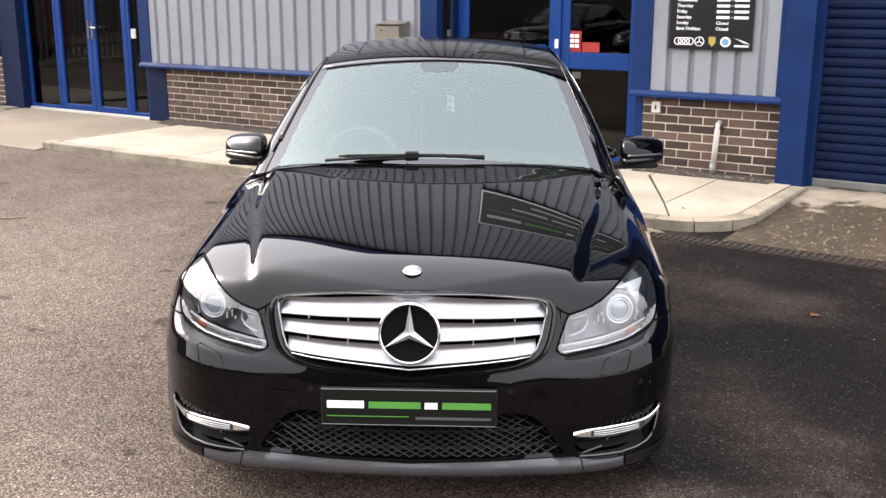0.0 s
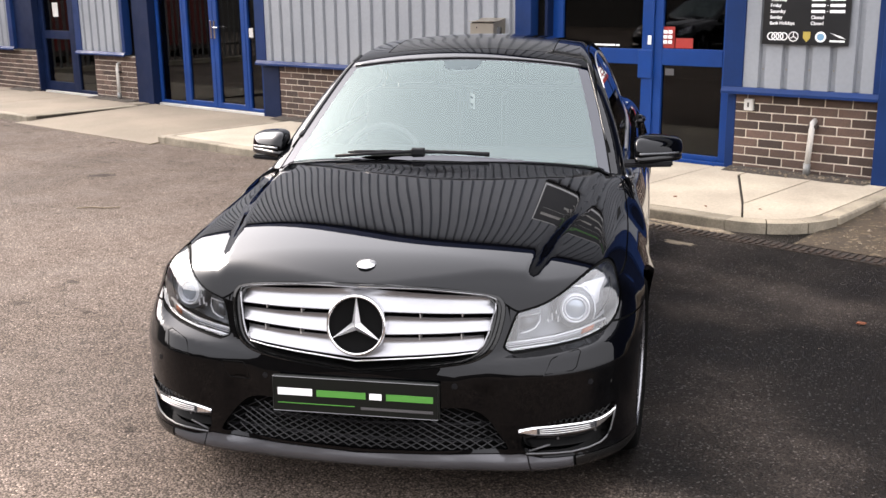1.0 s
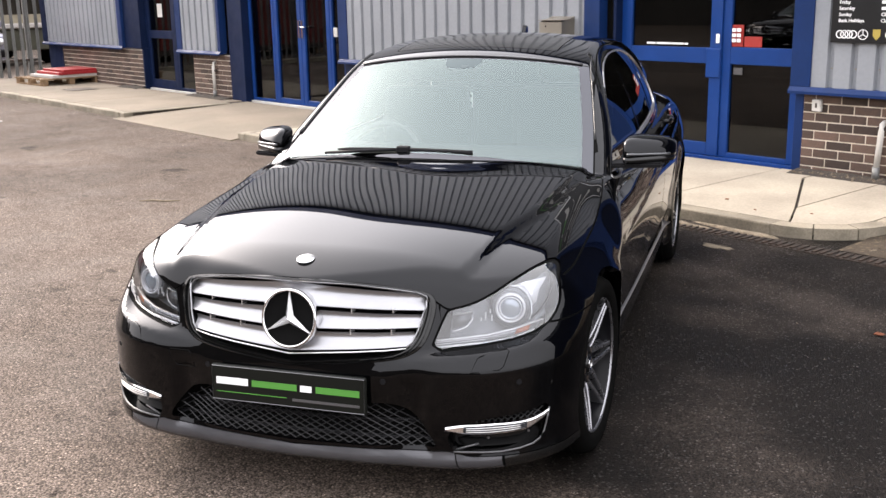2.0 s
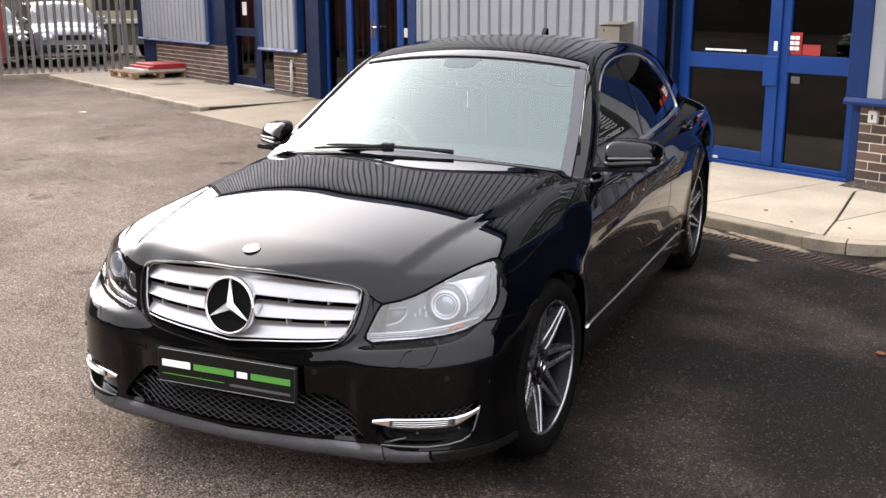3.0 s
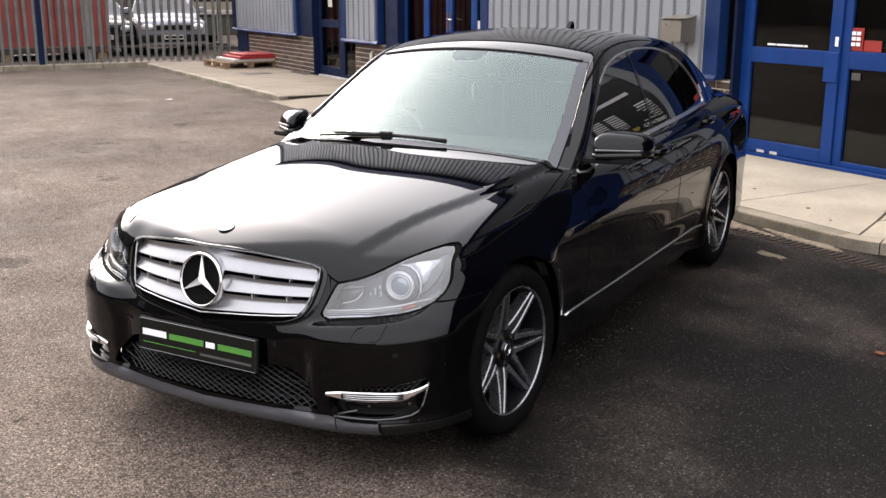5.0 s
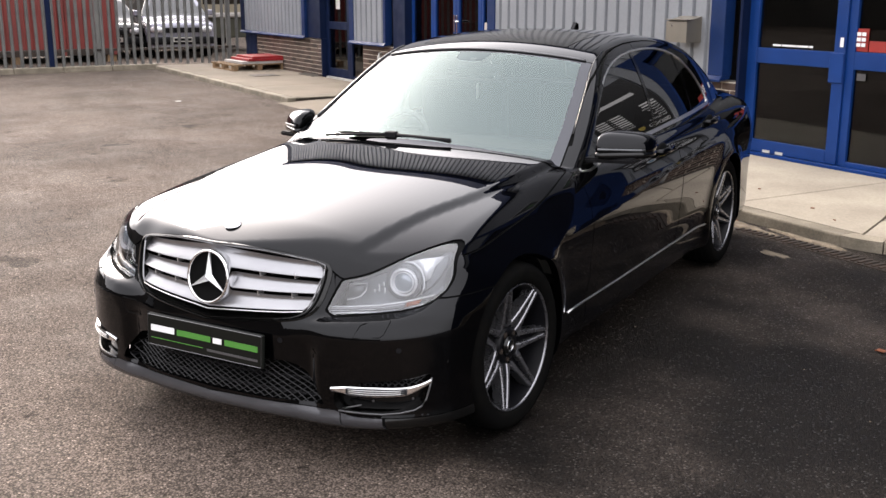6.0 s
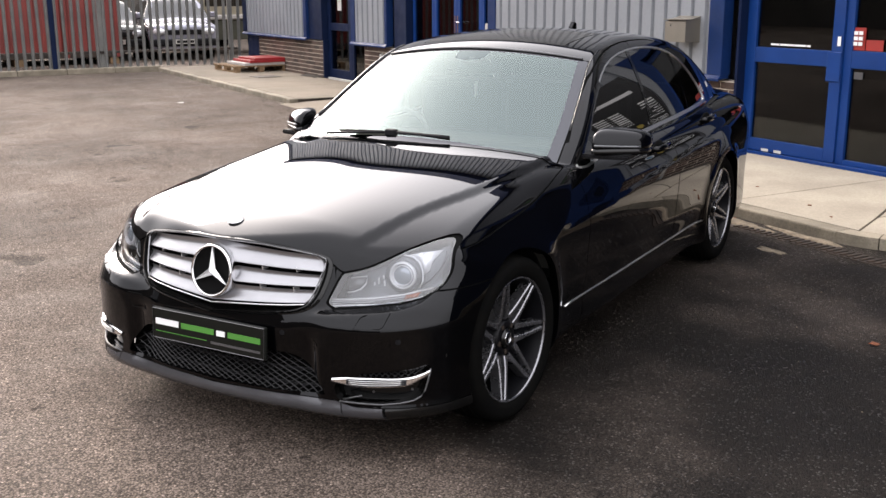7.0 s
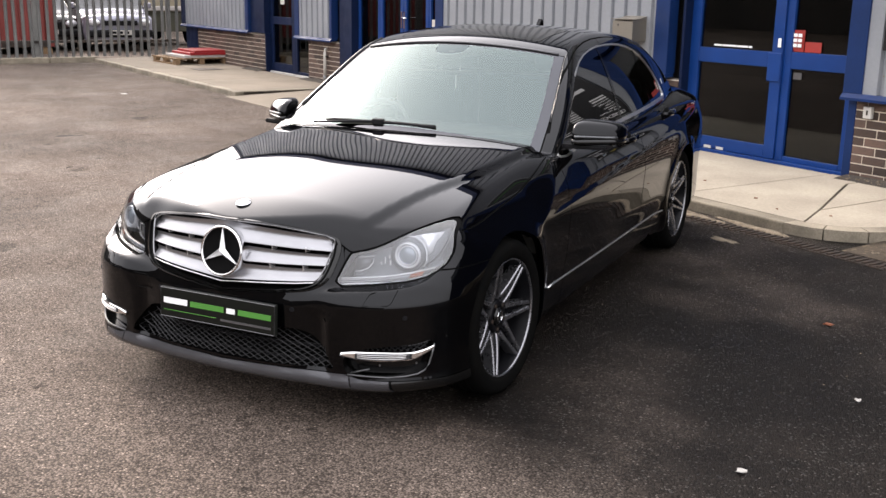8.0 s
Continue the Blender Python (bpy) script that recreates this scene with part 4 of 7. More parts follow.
def surface(field, lo, hi, cell, relax=3):
    """A quad mesh on field = 0 inside the block lo..hi, its points drawn onto the surface, with normals."""
    ax = [np.arange(a, b + cell, cell) for a, b in zip(lo, hi)]
    g = np.meshgrid(*ax, indexing="ij")
    f = field(*g)
    s = f < 0
    shape = np.array(s.shape) - 1
    c = np.zeros(shape, int)
    for i in (0, 1):
        for j in (0, 1):
            for k in (0, 1):
                c += s[i:i + shape[0], j:j + shape[1], k:k + shape[2]]
    cells = np.argwhere((c > 0) & (c < 8))
    num = -np.ones(shape, int)
    num[tuple(cells.T)] = np.arange(len(cells))
    tot, cnt = np.zeros((len(cells), 3)), np.zeros(len(cells))
    corners = [(i, j, k) for i in (0, 1) for j in (0, 1) for k in (0, 1)]
    for a in corners:
        for axis in range(3):
            if a[axis]:
                continue
            b = list(a)
            b[axis] = 1
            ia, ib = cells + a, cells + b
            fa, fb = f[tuple(ia.T)], f[tuple(ib.T)]
            hit = (fa < 0) != (fb < 0)
            t = np.where(hit, fa / np.where(hit, fa - fb, 1), 0)
            p = ia.astype(float)
            p[:, axis] += t
            tot[hit] += p[hit]
            cnt[hit] += 1
    v = np.array(lo) + (tot / cnt[:, None]) * cell
    faces = []
    for axis in range(3):
        o1, o2 = [(1, 2), (2, 0), (0, 1)][axis]
        sl_a = [slice(None)] * 3
        sl_b = [slice(None)] * 3
        sl_a[axis], sl_b[axis] = slice(0, -1), slice(1, None)
        for flip, mask in ((False, s[tuple(sl_a)] & ~s[tuple(sl_b)]), (True, ~s[tuple(sl_a)] & s[tuple(sl_b)])):
            e = np.argwhere(mask)
            e = e[(e[:, o1] > 0) & (e[:, o2] > 0) & (e[:, o1] < shape[o1]) & (e[:, o2] < shape[o2])]
            d1, d2 = np.zeros(3, int), np.zeros(3, int)
            d1[o1], d2[o2] = 1, 1
            q = [num[tuple((e - d1 - d2).T)], num[tuple((e - d2).T)], num[tuple(e.T)], num[tuple((e - d1).T)]]
            q = np.stack(q if not flip else q[::-1], 1)
            faces.append(q[(q >= 0).all(1)])
    faces = np.concatenate(faces)

    def grad(p, e=0.003):
        return np.stack([(field(*(p + d).T) - field(*(p - d).T)) / (2 * e) for d in np.eye(3) * e], 1)
    for _ in range(relax):
        gr = grad(v)
        v = v - gr * (field(*v.T) / np.maximum((gr ** 2).sum(1), 0.05))[:, None]
    n = grad(v, 0.006)
    n /= np.linalg.norm(n, axis=1)[:, None]
    return v, n, [tuple(q) for q in faces.tolist()]


def cut(piece, fv, level=0.0):
    """Cuts a piece (points, normals, faces) where the values fv at its points pass level: the part below and the part above."""
    v, n, faces = piece
    fv = fv - level
    out = []
    neg = (fv < 0).tolist()
    for sign in (True, False):
        vv, nn, ff, seen, made = [], [], [], {}, {}

        def keep(i):
            if i not in seen:
                seen[i] = len(vv)
                vv.append(v[i])
                nn.append(n[i])
            return seen[i]

        def between(i, j):
            key = (i, j) if i < j else (j, i)
            if key not in made:
                t = fv[key[0]] / (fv[key[0]] - fv[key[1]])
                made[key] = len(vv)
                vv.append(v[key[0]] + t * (v[key[1]] - v[key[0]]))
                nn.append(n[key[0]] + t * (n[key[1]] - n[key[0]]))
            return made[key]
        for f in faces:
            inside = [neg[i] == sign for i in f]
            if all(inside):
                ff.append(tuple(keep(i) for i in f))
            elif any(inside):
                poly = []
                for a in range(len(f)):
                    i, j = f[a], f[(a + 1) % len(f)]
                    if inside[a]:
                        poly.append(keep(i))
                    if inside[a] != inside[(a + 1) % len(f)]:
                        poly.append(between(i, j))
                if len(poly) > 2:
                    ff.append(tuple(poly))
        out.append((np.array(vv).reshape(-1, 3), np.array(nn).reshape(-1, 3), ff))
    return out


def outline(poly, a, b):
    """Signed distance of points (a, b) from a closed outline, below nought inside."""
    p = np.stack([a, b], 1)
    d, inside = np.full(len(p), 9.0), np.zeros(len(p), bool)
    for (x0, y0), (x1, y1) in zip(poly, poly[1:] + poly[:1]):
        e, w = np.array((x1 - x0, y1 - y0)), p - (x0, y0)
        t = np.clip((w @ e) / (e @ e), 0, 1)
        d = np.minimum(d, np.hypot(*(w - t[:, None] * e).T))
        cross = (y0 > p[:, 1]) != (y1 > p[:, 1])
        with np.errstate(divide="ignore", invalid="ignore"):
            inside ^= cross & (p[:, 0] < (x1 - x0) * (p[:, 1] - y0) / (y1 - y0 if y1 != y0 else 1) + x0)
    return np.where(inside, -d, d)


def rounded(poly, times=2):
    for _ in range(times):
        poly = [q for (x0, y0), (x1, y1) in zip(poly, poly[1:] + poly[:1])
                for q in ((0.75 * x0 + 0.25 * x1, 0.75 * y0 + 0.25 * y1), (0.25 * x0 + 0.75 * x1, 0.25 * y0 + 0.75 * y1))]
    return poly


def mirrored(piece):
    v, n, f = piece
    m = np.array((-1, 1, 1))
    return v * m, n * m, [q[::-1] for q in f]


def joined(*pieces):
    vs, ns, fs, k = [], [], [], 0
    for v, n, f in pieces:
        vs.append(v)
        ns.append(n)
        fs += [tuple(i + k for i in q) for q in f]
        k += len(v)
    return np.concatenate(vs), np.concatenate(ns), fs


def with_rim(piece, deep):
    """Turns the free edges of a panel inwards, so that it has thickness (not along the middle of the car)."""
    v, n, f = piece
    edge = {}
    for q in f:
        for i, j in zip(q, q[1:] + q[:1]):
            edge[(i, j)] = True
    vs, ns, fs = list(v), list(n), list(f)
    for (i, j) in list(edge):
        if (j, i) in edge or (abs(v[i][0]) < 0.003 and abs(v[j][0]) < 0.003):
            continue
        a, b = v[i], v[j]
        c, d = b - n[j] * deep, a - n[i] * deep
        nr = np.cross(b - a, -(n[i] + n[j]))
        nr = -nr / (np.linalg.norm(nr) + 1e-9)
        k = len(vs)
        vs += [a, b, c, d]
        ns += [nr] * 4
        fs.append((k + 1, k, k + 3, k + 2))
    return np.array(vs), np.array(ns), fs


SEAMS = []


def panel(name, piece, mat, parent, label="", both=True, rim=0.012, off=0.0):
    """Links a half panel and its mirror image as one mesh, or (both=False) as it is."""
    v, n, f = piece
    if off:
        piece = (v + n * off, n, f)
    if rim:
        piece = with_rim(piece, rim)
    if both:
        piece = joined(piece, mirrored(piece))
    return mesh_ob(name, piece[0], piece[2], mat, parent, label, normals=piece[1])


def pair(name, piece, mat, parent, label="", rim=0.012, off=0.0):
    return [panel(name, p, mat, parent, label, False, rim, off) for p in (piece, mirrored(piece))]


def split(piece, field, gap=0.0025, seam=True):
    """field(x, u, z, normals) < 0 is cut out as a panel; a dark strip closes the seam."""
    inner, outer = cut(piece, field(*piece[0].T, piece[1]), -gap)
    if not gap:
        return inner, outer
    strip, rest = cut(outer, field(*outer[0].T, outer[1]), gap)
    if seam and len(strip[2]):
        SEAMS.append((strip[0] - strip[1] * 0.007, strip[1], strip[2]))
    return inner, rest


GRILLE = rounded([(-0.386, 0.518), (-0.0193, 0.4885), (0, 0.487), (0.0193, 0.4885), (0.2895, 0.512), (0.3667, 0.524), (0.4169, 0.556), (0.44, 0.640), (0.441, 0.690), (0.4101, 0.716), (0.193, 0.747), (0, 0.754), (-0.386, 0.74)], 2)
INTAKE = rounded([(-0.5, 0.236), (0.472, 0.244), (0.448, 0.285), (0.40, 0.345), (0.36, 0.376), (0.30, 0.388), (-0.5, 0.390)], 1)
FOG = rounded([(0.498, 0.302), (0.55, 0.336), (0.63, 0.350), (0.71, 0.354), (0.752, 0.360), (0.778, 0.372), (0.768, 0.285), (0.750, 0.248), (0.70, 0.236), (0.60, 0.237), (0.515, 0.238), (0.500, 0.262)], 2)
LAMP = rounded([(0.433, 0.542), (0.452, 0.602), (0.472, 0.655), (0.481, 0.661), (0.526, 0.670), (0.566, 0.684), (0.606, 0.706), (0.641, 0.727), (0.686, 0.747), (0.730, 0.757), (0.754, 0.738), (0.770, 0.704), (0.780, 0.660), (0.768, 0.610), (0.731, 0.580), (0.676, 0.566), (0.566, 0.556)], 1)
WINDOW = rounded([(1.475, 0.838), (1.58, 0.893), (1.86, 1.068), (2.06, 1.180), (2.25, 1.250), (2.5, 1.288), (2.8, 1.296), (3.05, 1.283), (3.28, 1.235), (3.45, 1.140), (3.58, 1.015), (3.66, 0.940), (3.50, 0.930), (2.6, 0.905), (1.9, 0.872)], 1)
POD = rounded([(-0.1, 2.10), (0.092, 2.10), (0.086, 2.000), (0.060, 1.962), (-0.1, 1.962)], 1)
HOODSIDE = curve((0.05, 0.56), (0.3, 0.66), (0.44, 0.745), (0.52, 0.775), (0.7, 0.790), (0.92, 0.790), (1.2, 0.778), (1.5, 0.740))
HOODLOW = curve((0, 0.749), (0.186, 0.742), (0.366, 0.716), (0.426, 0.690), (0.486, 0.660), (0.586, 0.69), (0.706, 0.735), (0.886, 0.78))
SCREENSIDE = curve((0.88, 0.706), (1.0, 0.670), (1.15, 0.616), (1.28, 0.562), (1.4, 0.508))


def car_panels():
    """The skin of half the car, cut into its panels."""
    whole = surface(skin, (-0.045, 0.0, 0.12), (0.94, 4.66, 1.48), 0.0145)
    half = cut(whole, -whole[0][:, 0])[0]
    p = {}

    def arch(x, u, z, n):
        d = np.minimum(np.hypot(u - AXLE_F, z - HUB), np.hypot(u - AXLE_R, z - HUB)) - ARCH
        return np.where(x > 0.4, d, 0.5)
    _, half = split(half, arch, 0, False)
    front = lambda poly, deep: (lambda x, u, z, n: np.maximum(outline(poly, x, z), u - deep))
    _, half = split(half, front(GRILLE, 0.34), 0, False)
    _, half = split(half, front(INTAKE, 0.34), 0, False)
    p["fog"], half = split(half, front(FOG, 0.5), 0, False)
    p["lamp"], half = split(half, front(LAMP, 0.66), 0.0035)
    p["hood"], half = split(half, lambda x, u, z, n: np.maximum.reduce([x - HOODSIDE(u), (HOODLOW(x) - z) * 0.8 - 9 * step(0.5, 0.6, u), bow(x, u) - 1.336, 0.6 - z]))
    p["cowl"], half = split(half, lambda x, u, z, n: np.maximum.reduce([x - 0.70, bow(x, u) - 1.352, 1.333 - bow(x, u), 0.85 - z]), 0)
    p["screen"], half = split(half, lambda x, u, z, n: np.maximum.reduce([x - SCREENSIDE(z), bow(x, u) - 2.062, 1.348 - bow(x, u), 0.84 - z]), 0.003)
    p["screen"], p["screen_edge"] = split(p["screen"], lambda x, u, z, n: np.maximum.reduce([x - SCREENSIDE(z) + 0.046, bow(x, u) - 2.045, 1.385 - bow(x, u)]), 0.0, False)
    p["pod"], p["screen"] = split(p["screen"], lambda x, u, z, n: outline(POD, x, bow(x, u)), 0.0, False)
    p["rear_window"], half = split(half, lambda x, u, z, n: np.maximum.reduce([x - np.interp(z, [1.0, 1.35], [0.60, 0.50]), u - 3.86, 3.33 - u, 1.03 - z]), 0.003)
    p["sunroof"], half = split(half, lambda x, u, z, n: np.maximum.reduce([x - 0.40, bow(x, u) - 2.62, 2.19 - bow(x, u), 1.2 - z]), 0.0025)

    def glazed(inset):
        return lambda x, u, z, n: np.maximum(outline(WINDOW, u, z) + inset * (0.36 + 0.64 * step(1.75, 2.0, u) * (1 - step(0.935, 0.985, z - 0.03 * (u - 2)))), 0.5 - x)
    side, half = split(half, glazed(0), 0)
    glasses, p["trim"] = split(side, glazed(0.017), 0)
    p["pillar_trim"], p["trim"] = split(p["trim"], lambda x, u, z, n: np.maximum(u - 2.05, 0.875 + 0.03 * (u - 1.9) - z), 0)
    front_w, rest = split(glasses, lambda x, u, z, n: u - 2.53 - 0.12 * (z - 1.0), 0.0)
    p["b_pillar"], rest = split(rest, lambda x, u, z, n: u - 2.565 - 0.12 * (z - 1.0), 0.0)
    p["window_front"] = front_w
    p["window_rear"], rest = split(rest, lambda x, u, z, n: u - 3.20 + 0.05 * (1.2 - z), 0.0)
    p["divider"], p["window_quarter"] = split(rest, lambda x, u, z, n: u - 3.222 + 0.05 * (1.2 - z), 0.0)

    def door(u0, u1, rear):
        def at(x, u, z, n):
            d = np.maximum.reduce([u0 + 0.05 * (0.75 - z) - u, u - u1, 0.315 - z, 0.45 - x, np.where(z > 0.94, outline(WINDOW, u, z) - 0.035, -1.0)])
            return np.maximum(d, ARCH + 0.045 - np.hypot(u - AXLE_R, z - HUB)) if rear else d
        return at
    p["door_front"], half = split(half, door(1.45, 2.652, False))
    p["door_rear"], half = split(half, door(2.652, 3.50, True))
    zb = curve((0, 0.775), (0.386, 0.74), (0.444, 0.69), (0.466, 0.60), (0.9, 0.60))
    p["bumper"], half = split(half, lambda x, u, z, n: np.maximum(u - 0.62, z - zb(x)))
    p["lip"], p["bumper"] = split(p["bumper"], lambda x, u, z, n: np.maximum(z - np.interp(x, [0, 0.5, 0.56, 0.9], [0.228, 0.240, 0.226, 0.212]), u - 0.60), 0.0015)
    p["lip"], p["lip_side"] = split(p["lip"], lambda x, u, z, n: x - 0.515 - 0.25 * (0.25 - z), 0.002)
    p["fender"], half = split(half, lambda x, u, z, n: np.maximum.reduce([u - 1.45 - 0.05 * (0.75 - z), z - 0.905, 0.19 - z, 0.45 - x]))
    p["tail_lamp"], half = split(half, lambda x, u, z, n: np.maximum.reduce([4.42 - u, 0.70 - z, z - 0.93, 0.42 - x]))
    p["boot"], half = split(half, lambda x, u, z, n: np.maximum.reduce([3.93 - u, x - 0.66, 0.68 - z]))
    p["rear_bumper"], half = split(half, lambda x, u, z, n: np.maximum.reduce([3.9 - u, z - 0.66]))
    p["sill"], half = split(half, lambda x, u, z, n: np.maximum.reduce([z - 0.312, 1.1 - u, u - 3.3, 0.5 - x]))
    p["floor"], p["shell"] = split(half, lambda x, u, z, n: np.maximum(z - 0.185, n[:, 2] + 0.6), 0)
    return p


def on_front(x, z):
    """How far back the front skin stands at (x, z)."""
    return float(nose(abs(x), z))


def find(f, lo, hi):
    for _ in range(40):
        mid = (lo + hi) / 2
        lo, hi = (mid, hi) if f(mid) > 0 else (lo, mid)
    return (lo + hi) / 2


def flank_x(u, z):
    """The half width of the car at (u, z)."""
    return find(lambda x: -float(skin(np.array(x), np.array(u), np.array(z))), 0.2, 1.0)


def nose_u(x, z):
    return find(lambda u: float(skin(np.array(x), np.array(u), np.array(z))), -0.05, 1.0)


def car(at, rz):
    c = thing("car", "glossy black four-door saloon car with silver grille, parked on the asphalt", "car", at, rz)
    p = car_panels()
    # painted panels
    panel("bonnet", p["hood"], PAINT, c)
    bumper = panel("front_bumper", p["bumper"], PAINT, c)
    covers(bumper)
    panel("bumper_lip", p["lip"], LIPBLACK, c, "dark satin lip along the front bumper")
    near, far = split(p["lip_side"], lambda x, u, z, n: x - 0.655 - 0.1 * (0.25 - z), 0.004)
    pair("lip_end", near, LIPBLACK, c, "dark satin end of the lip")
    pair("lip_corner", far, GLOSSBLACK, c)
    pair("front_wing", p["fender"], PAINT, c, rim=0.03)
    for d, h in zip(pair("front_door", p["door_front"], PAINT, c), (1, -1)):
        door_handle(d, 2.42, 0.828, h)
    for d, h in zip(pair("rear_door", p["door_rear"], PAINT, c), (1, -1)):
        door_handle(d, 3.33, 0.873, h)
    panel("body_shell", p["shell"], PAINT, c, rim=0.02)
    pair("sill", p["sill"], PAINT, c)
    panel("boot_lid", p["boot"], PAINT, c)
    panel("rear_bumper", p["rear_bumper"], PAINT, c, rim=0.02)
    pair("tail_lamp", p["tail_lamp"], TAILRED, c, "red tail lamp")
    panel("underbody", p["floor"], TRIMBLACK, c, rim=0)
    tagged(panel("seam", joined(*SEAMS), GAP, c, rim=0), "dark gaps between the panels", kind="stuff")
    # glass and its trim
    panel("windscreen", p["screen"], SCREEN, c, "windscreen mirroring a pale sky", rim=0.004).visible_shadow = False
    panel("sensor_patch", p["pod"], SCREENPOD, c, "dark dotted patch of the windscreen before the sensors", rim=0.004)
    panel("screen_border", p["screen_edge"], SCREENEDGE, c, "dark printed border of the windscreen", rim=0.004)
    panel("cowl", p["cowl"], TRIMBLACK, c, off=-0.012)
    panel("rear_window", p["rear_window"], TINTED, c, rim=0.004)
    panel("sunroof", p["sunroof"], GLOSSBLACK, c, "dark glass sunroof")
    for k in ("window_front", "window_rear", "window_quarter"):
        pair("side_window", p[k], TINTED, c, "dark tinted side window", rim=0, off=-0.004)
    pair("window_trim", p["trim"], BRIGHT, c, "bright strip round the side windows", rim=0.006, off=0.002)
    pair("pillar_trim", p["pillar_trim"], GLOSSBLACK, c, "black strip along the front pillar", rim=0.006, off=0.002)
    pair("door_pillar", p["b_pillar"], GLOSSBLACK, c, rim=0, off=-0.002)
    pair("window_divider", p["divider"], GLOSSBLACK, c, rim=0, off=-0.001)
    # front
    grille(c)
    intake(c)
    for s in (1, -1):
        fog_lamp(c, p["fog"], s)
        headlamp(c, p["lamp"], s)
        mirror(c, s)
        bm = bmesh.new()
        line = [(s * (flank_x(u, 0.318) + 0.001), u, 0.316) for u in np.linspace(1.27, 3.16, 24)]
        part("sill_trim", tube(line, 0.0045, 6), BRIGHT, c, "thin bright strip along the sill", True)
        for u in (AXLE_F, AXLE_R):
            bm = bmesh.new()
            lathe([(0.362, -0.16), (0.362, 0.13)], pose(s * 0.68, u, HUB, 0, 90, 0), 40, bm)
            cut_low = [v for v in bm.verts if v.co.z < 0.2]
            bmesh.ops.delete(bm, geom=cut_low, context="VERTS")
            part("arch_liner", bm, TRIMBLACK, c)
    # roof seal along the top of the windscreen
    line = [(x, 2.068 + 0.18 * x * x, float(ROOF(np.array(2.068))) - 0.045 * (x / 0.55) ** 2 + 0.004) for x in np.linspace(-0.54, 0.54, 25)]
    part("screen_seal", tube(line, 0.006, 6), LIPGREY, c, "grey seal over the windscreen", True)
    for s in (1, -1):
        line = []
        for z in np.linspace(0.985, 1.30, 12):
            x = float(SCREENSIDE(z)) + 0.003
            line.append((s * x, find(lambda u: float(skin(np.array(x), np.array(u), np.array(z))), 1.3, 2.4) - 0.001, z))
        part("screen_seal", tube(line, 0.0035 if s > 0 else 0.010, 6), GLOSSBLACK, c, "black seal beside the windscreen", True)
    badge(c)
    dealer_plate(c)
    wipers(c)
    cabin(c)
    first = wheel(c)
    place = [(1, AXLE_F), (1, AXLE_R), (-1, AXLE_F), (-1, AXLE_R)]
    for i, (s, u) in enumerate(place):
        m = pose(0.747 if s > 0 else -0.735, u, HUB, 0, 0, (0 if s > 0 else 180) - (3.5 if u < 2 else 0)) @ pose(0, 0, 0, (11, 40, 23, 5)[i])
        if i:
            copy_thing(first, m)
        else:
            first.matrix_basis = m
    # roof aerial
    bm = prism([(-0.05, 0), (0.05, 0), (0.045, 0.05), (0.015, 0.06)], pose(0, 3.24, 1.345, 90, 0, 90), 0.022)
    part("roof_aerial", bm, PAINT, c)
    return c


def door_handle(door, u, z, s):
    x = s * flank_x(u, z)
    bm = tube([(x, u - 0.10, z), (x + s * 0.028, u - 0.085, z), (x + s * 0.036, u, z + 0.004), (x + s * 0.028, u + 0.085, z + 0.004), (x, u + 0.10, z + 0.004)],
              [0.010, 0.012, 0.013, 0.012, 0.010], 8, flat=1.3)
    handle = part("door_handle", bm, PAINT, door, "", True)
    bm = bmesh.new()
    bmesh.ops.create_uvsphere(bm, u_segments=20, v_segments=10, radius=1, matrix=Matrix.LocRotScale((x - s * 0.006, u + 0.01, z), None, (0.010, 0.075, 0.034)))
    part("handle_recess", bm, GAP, handle, "", True)


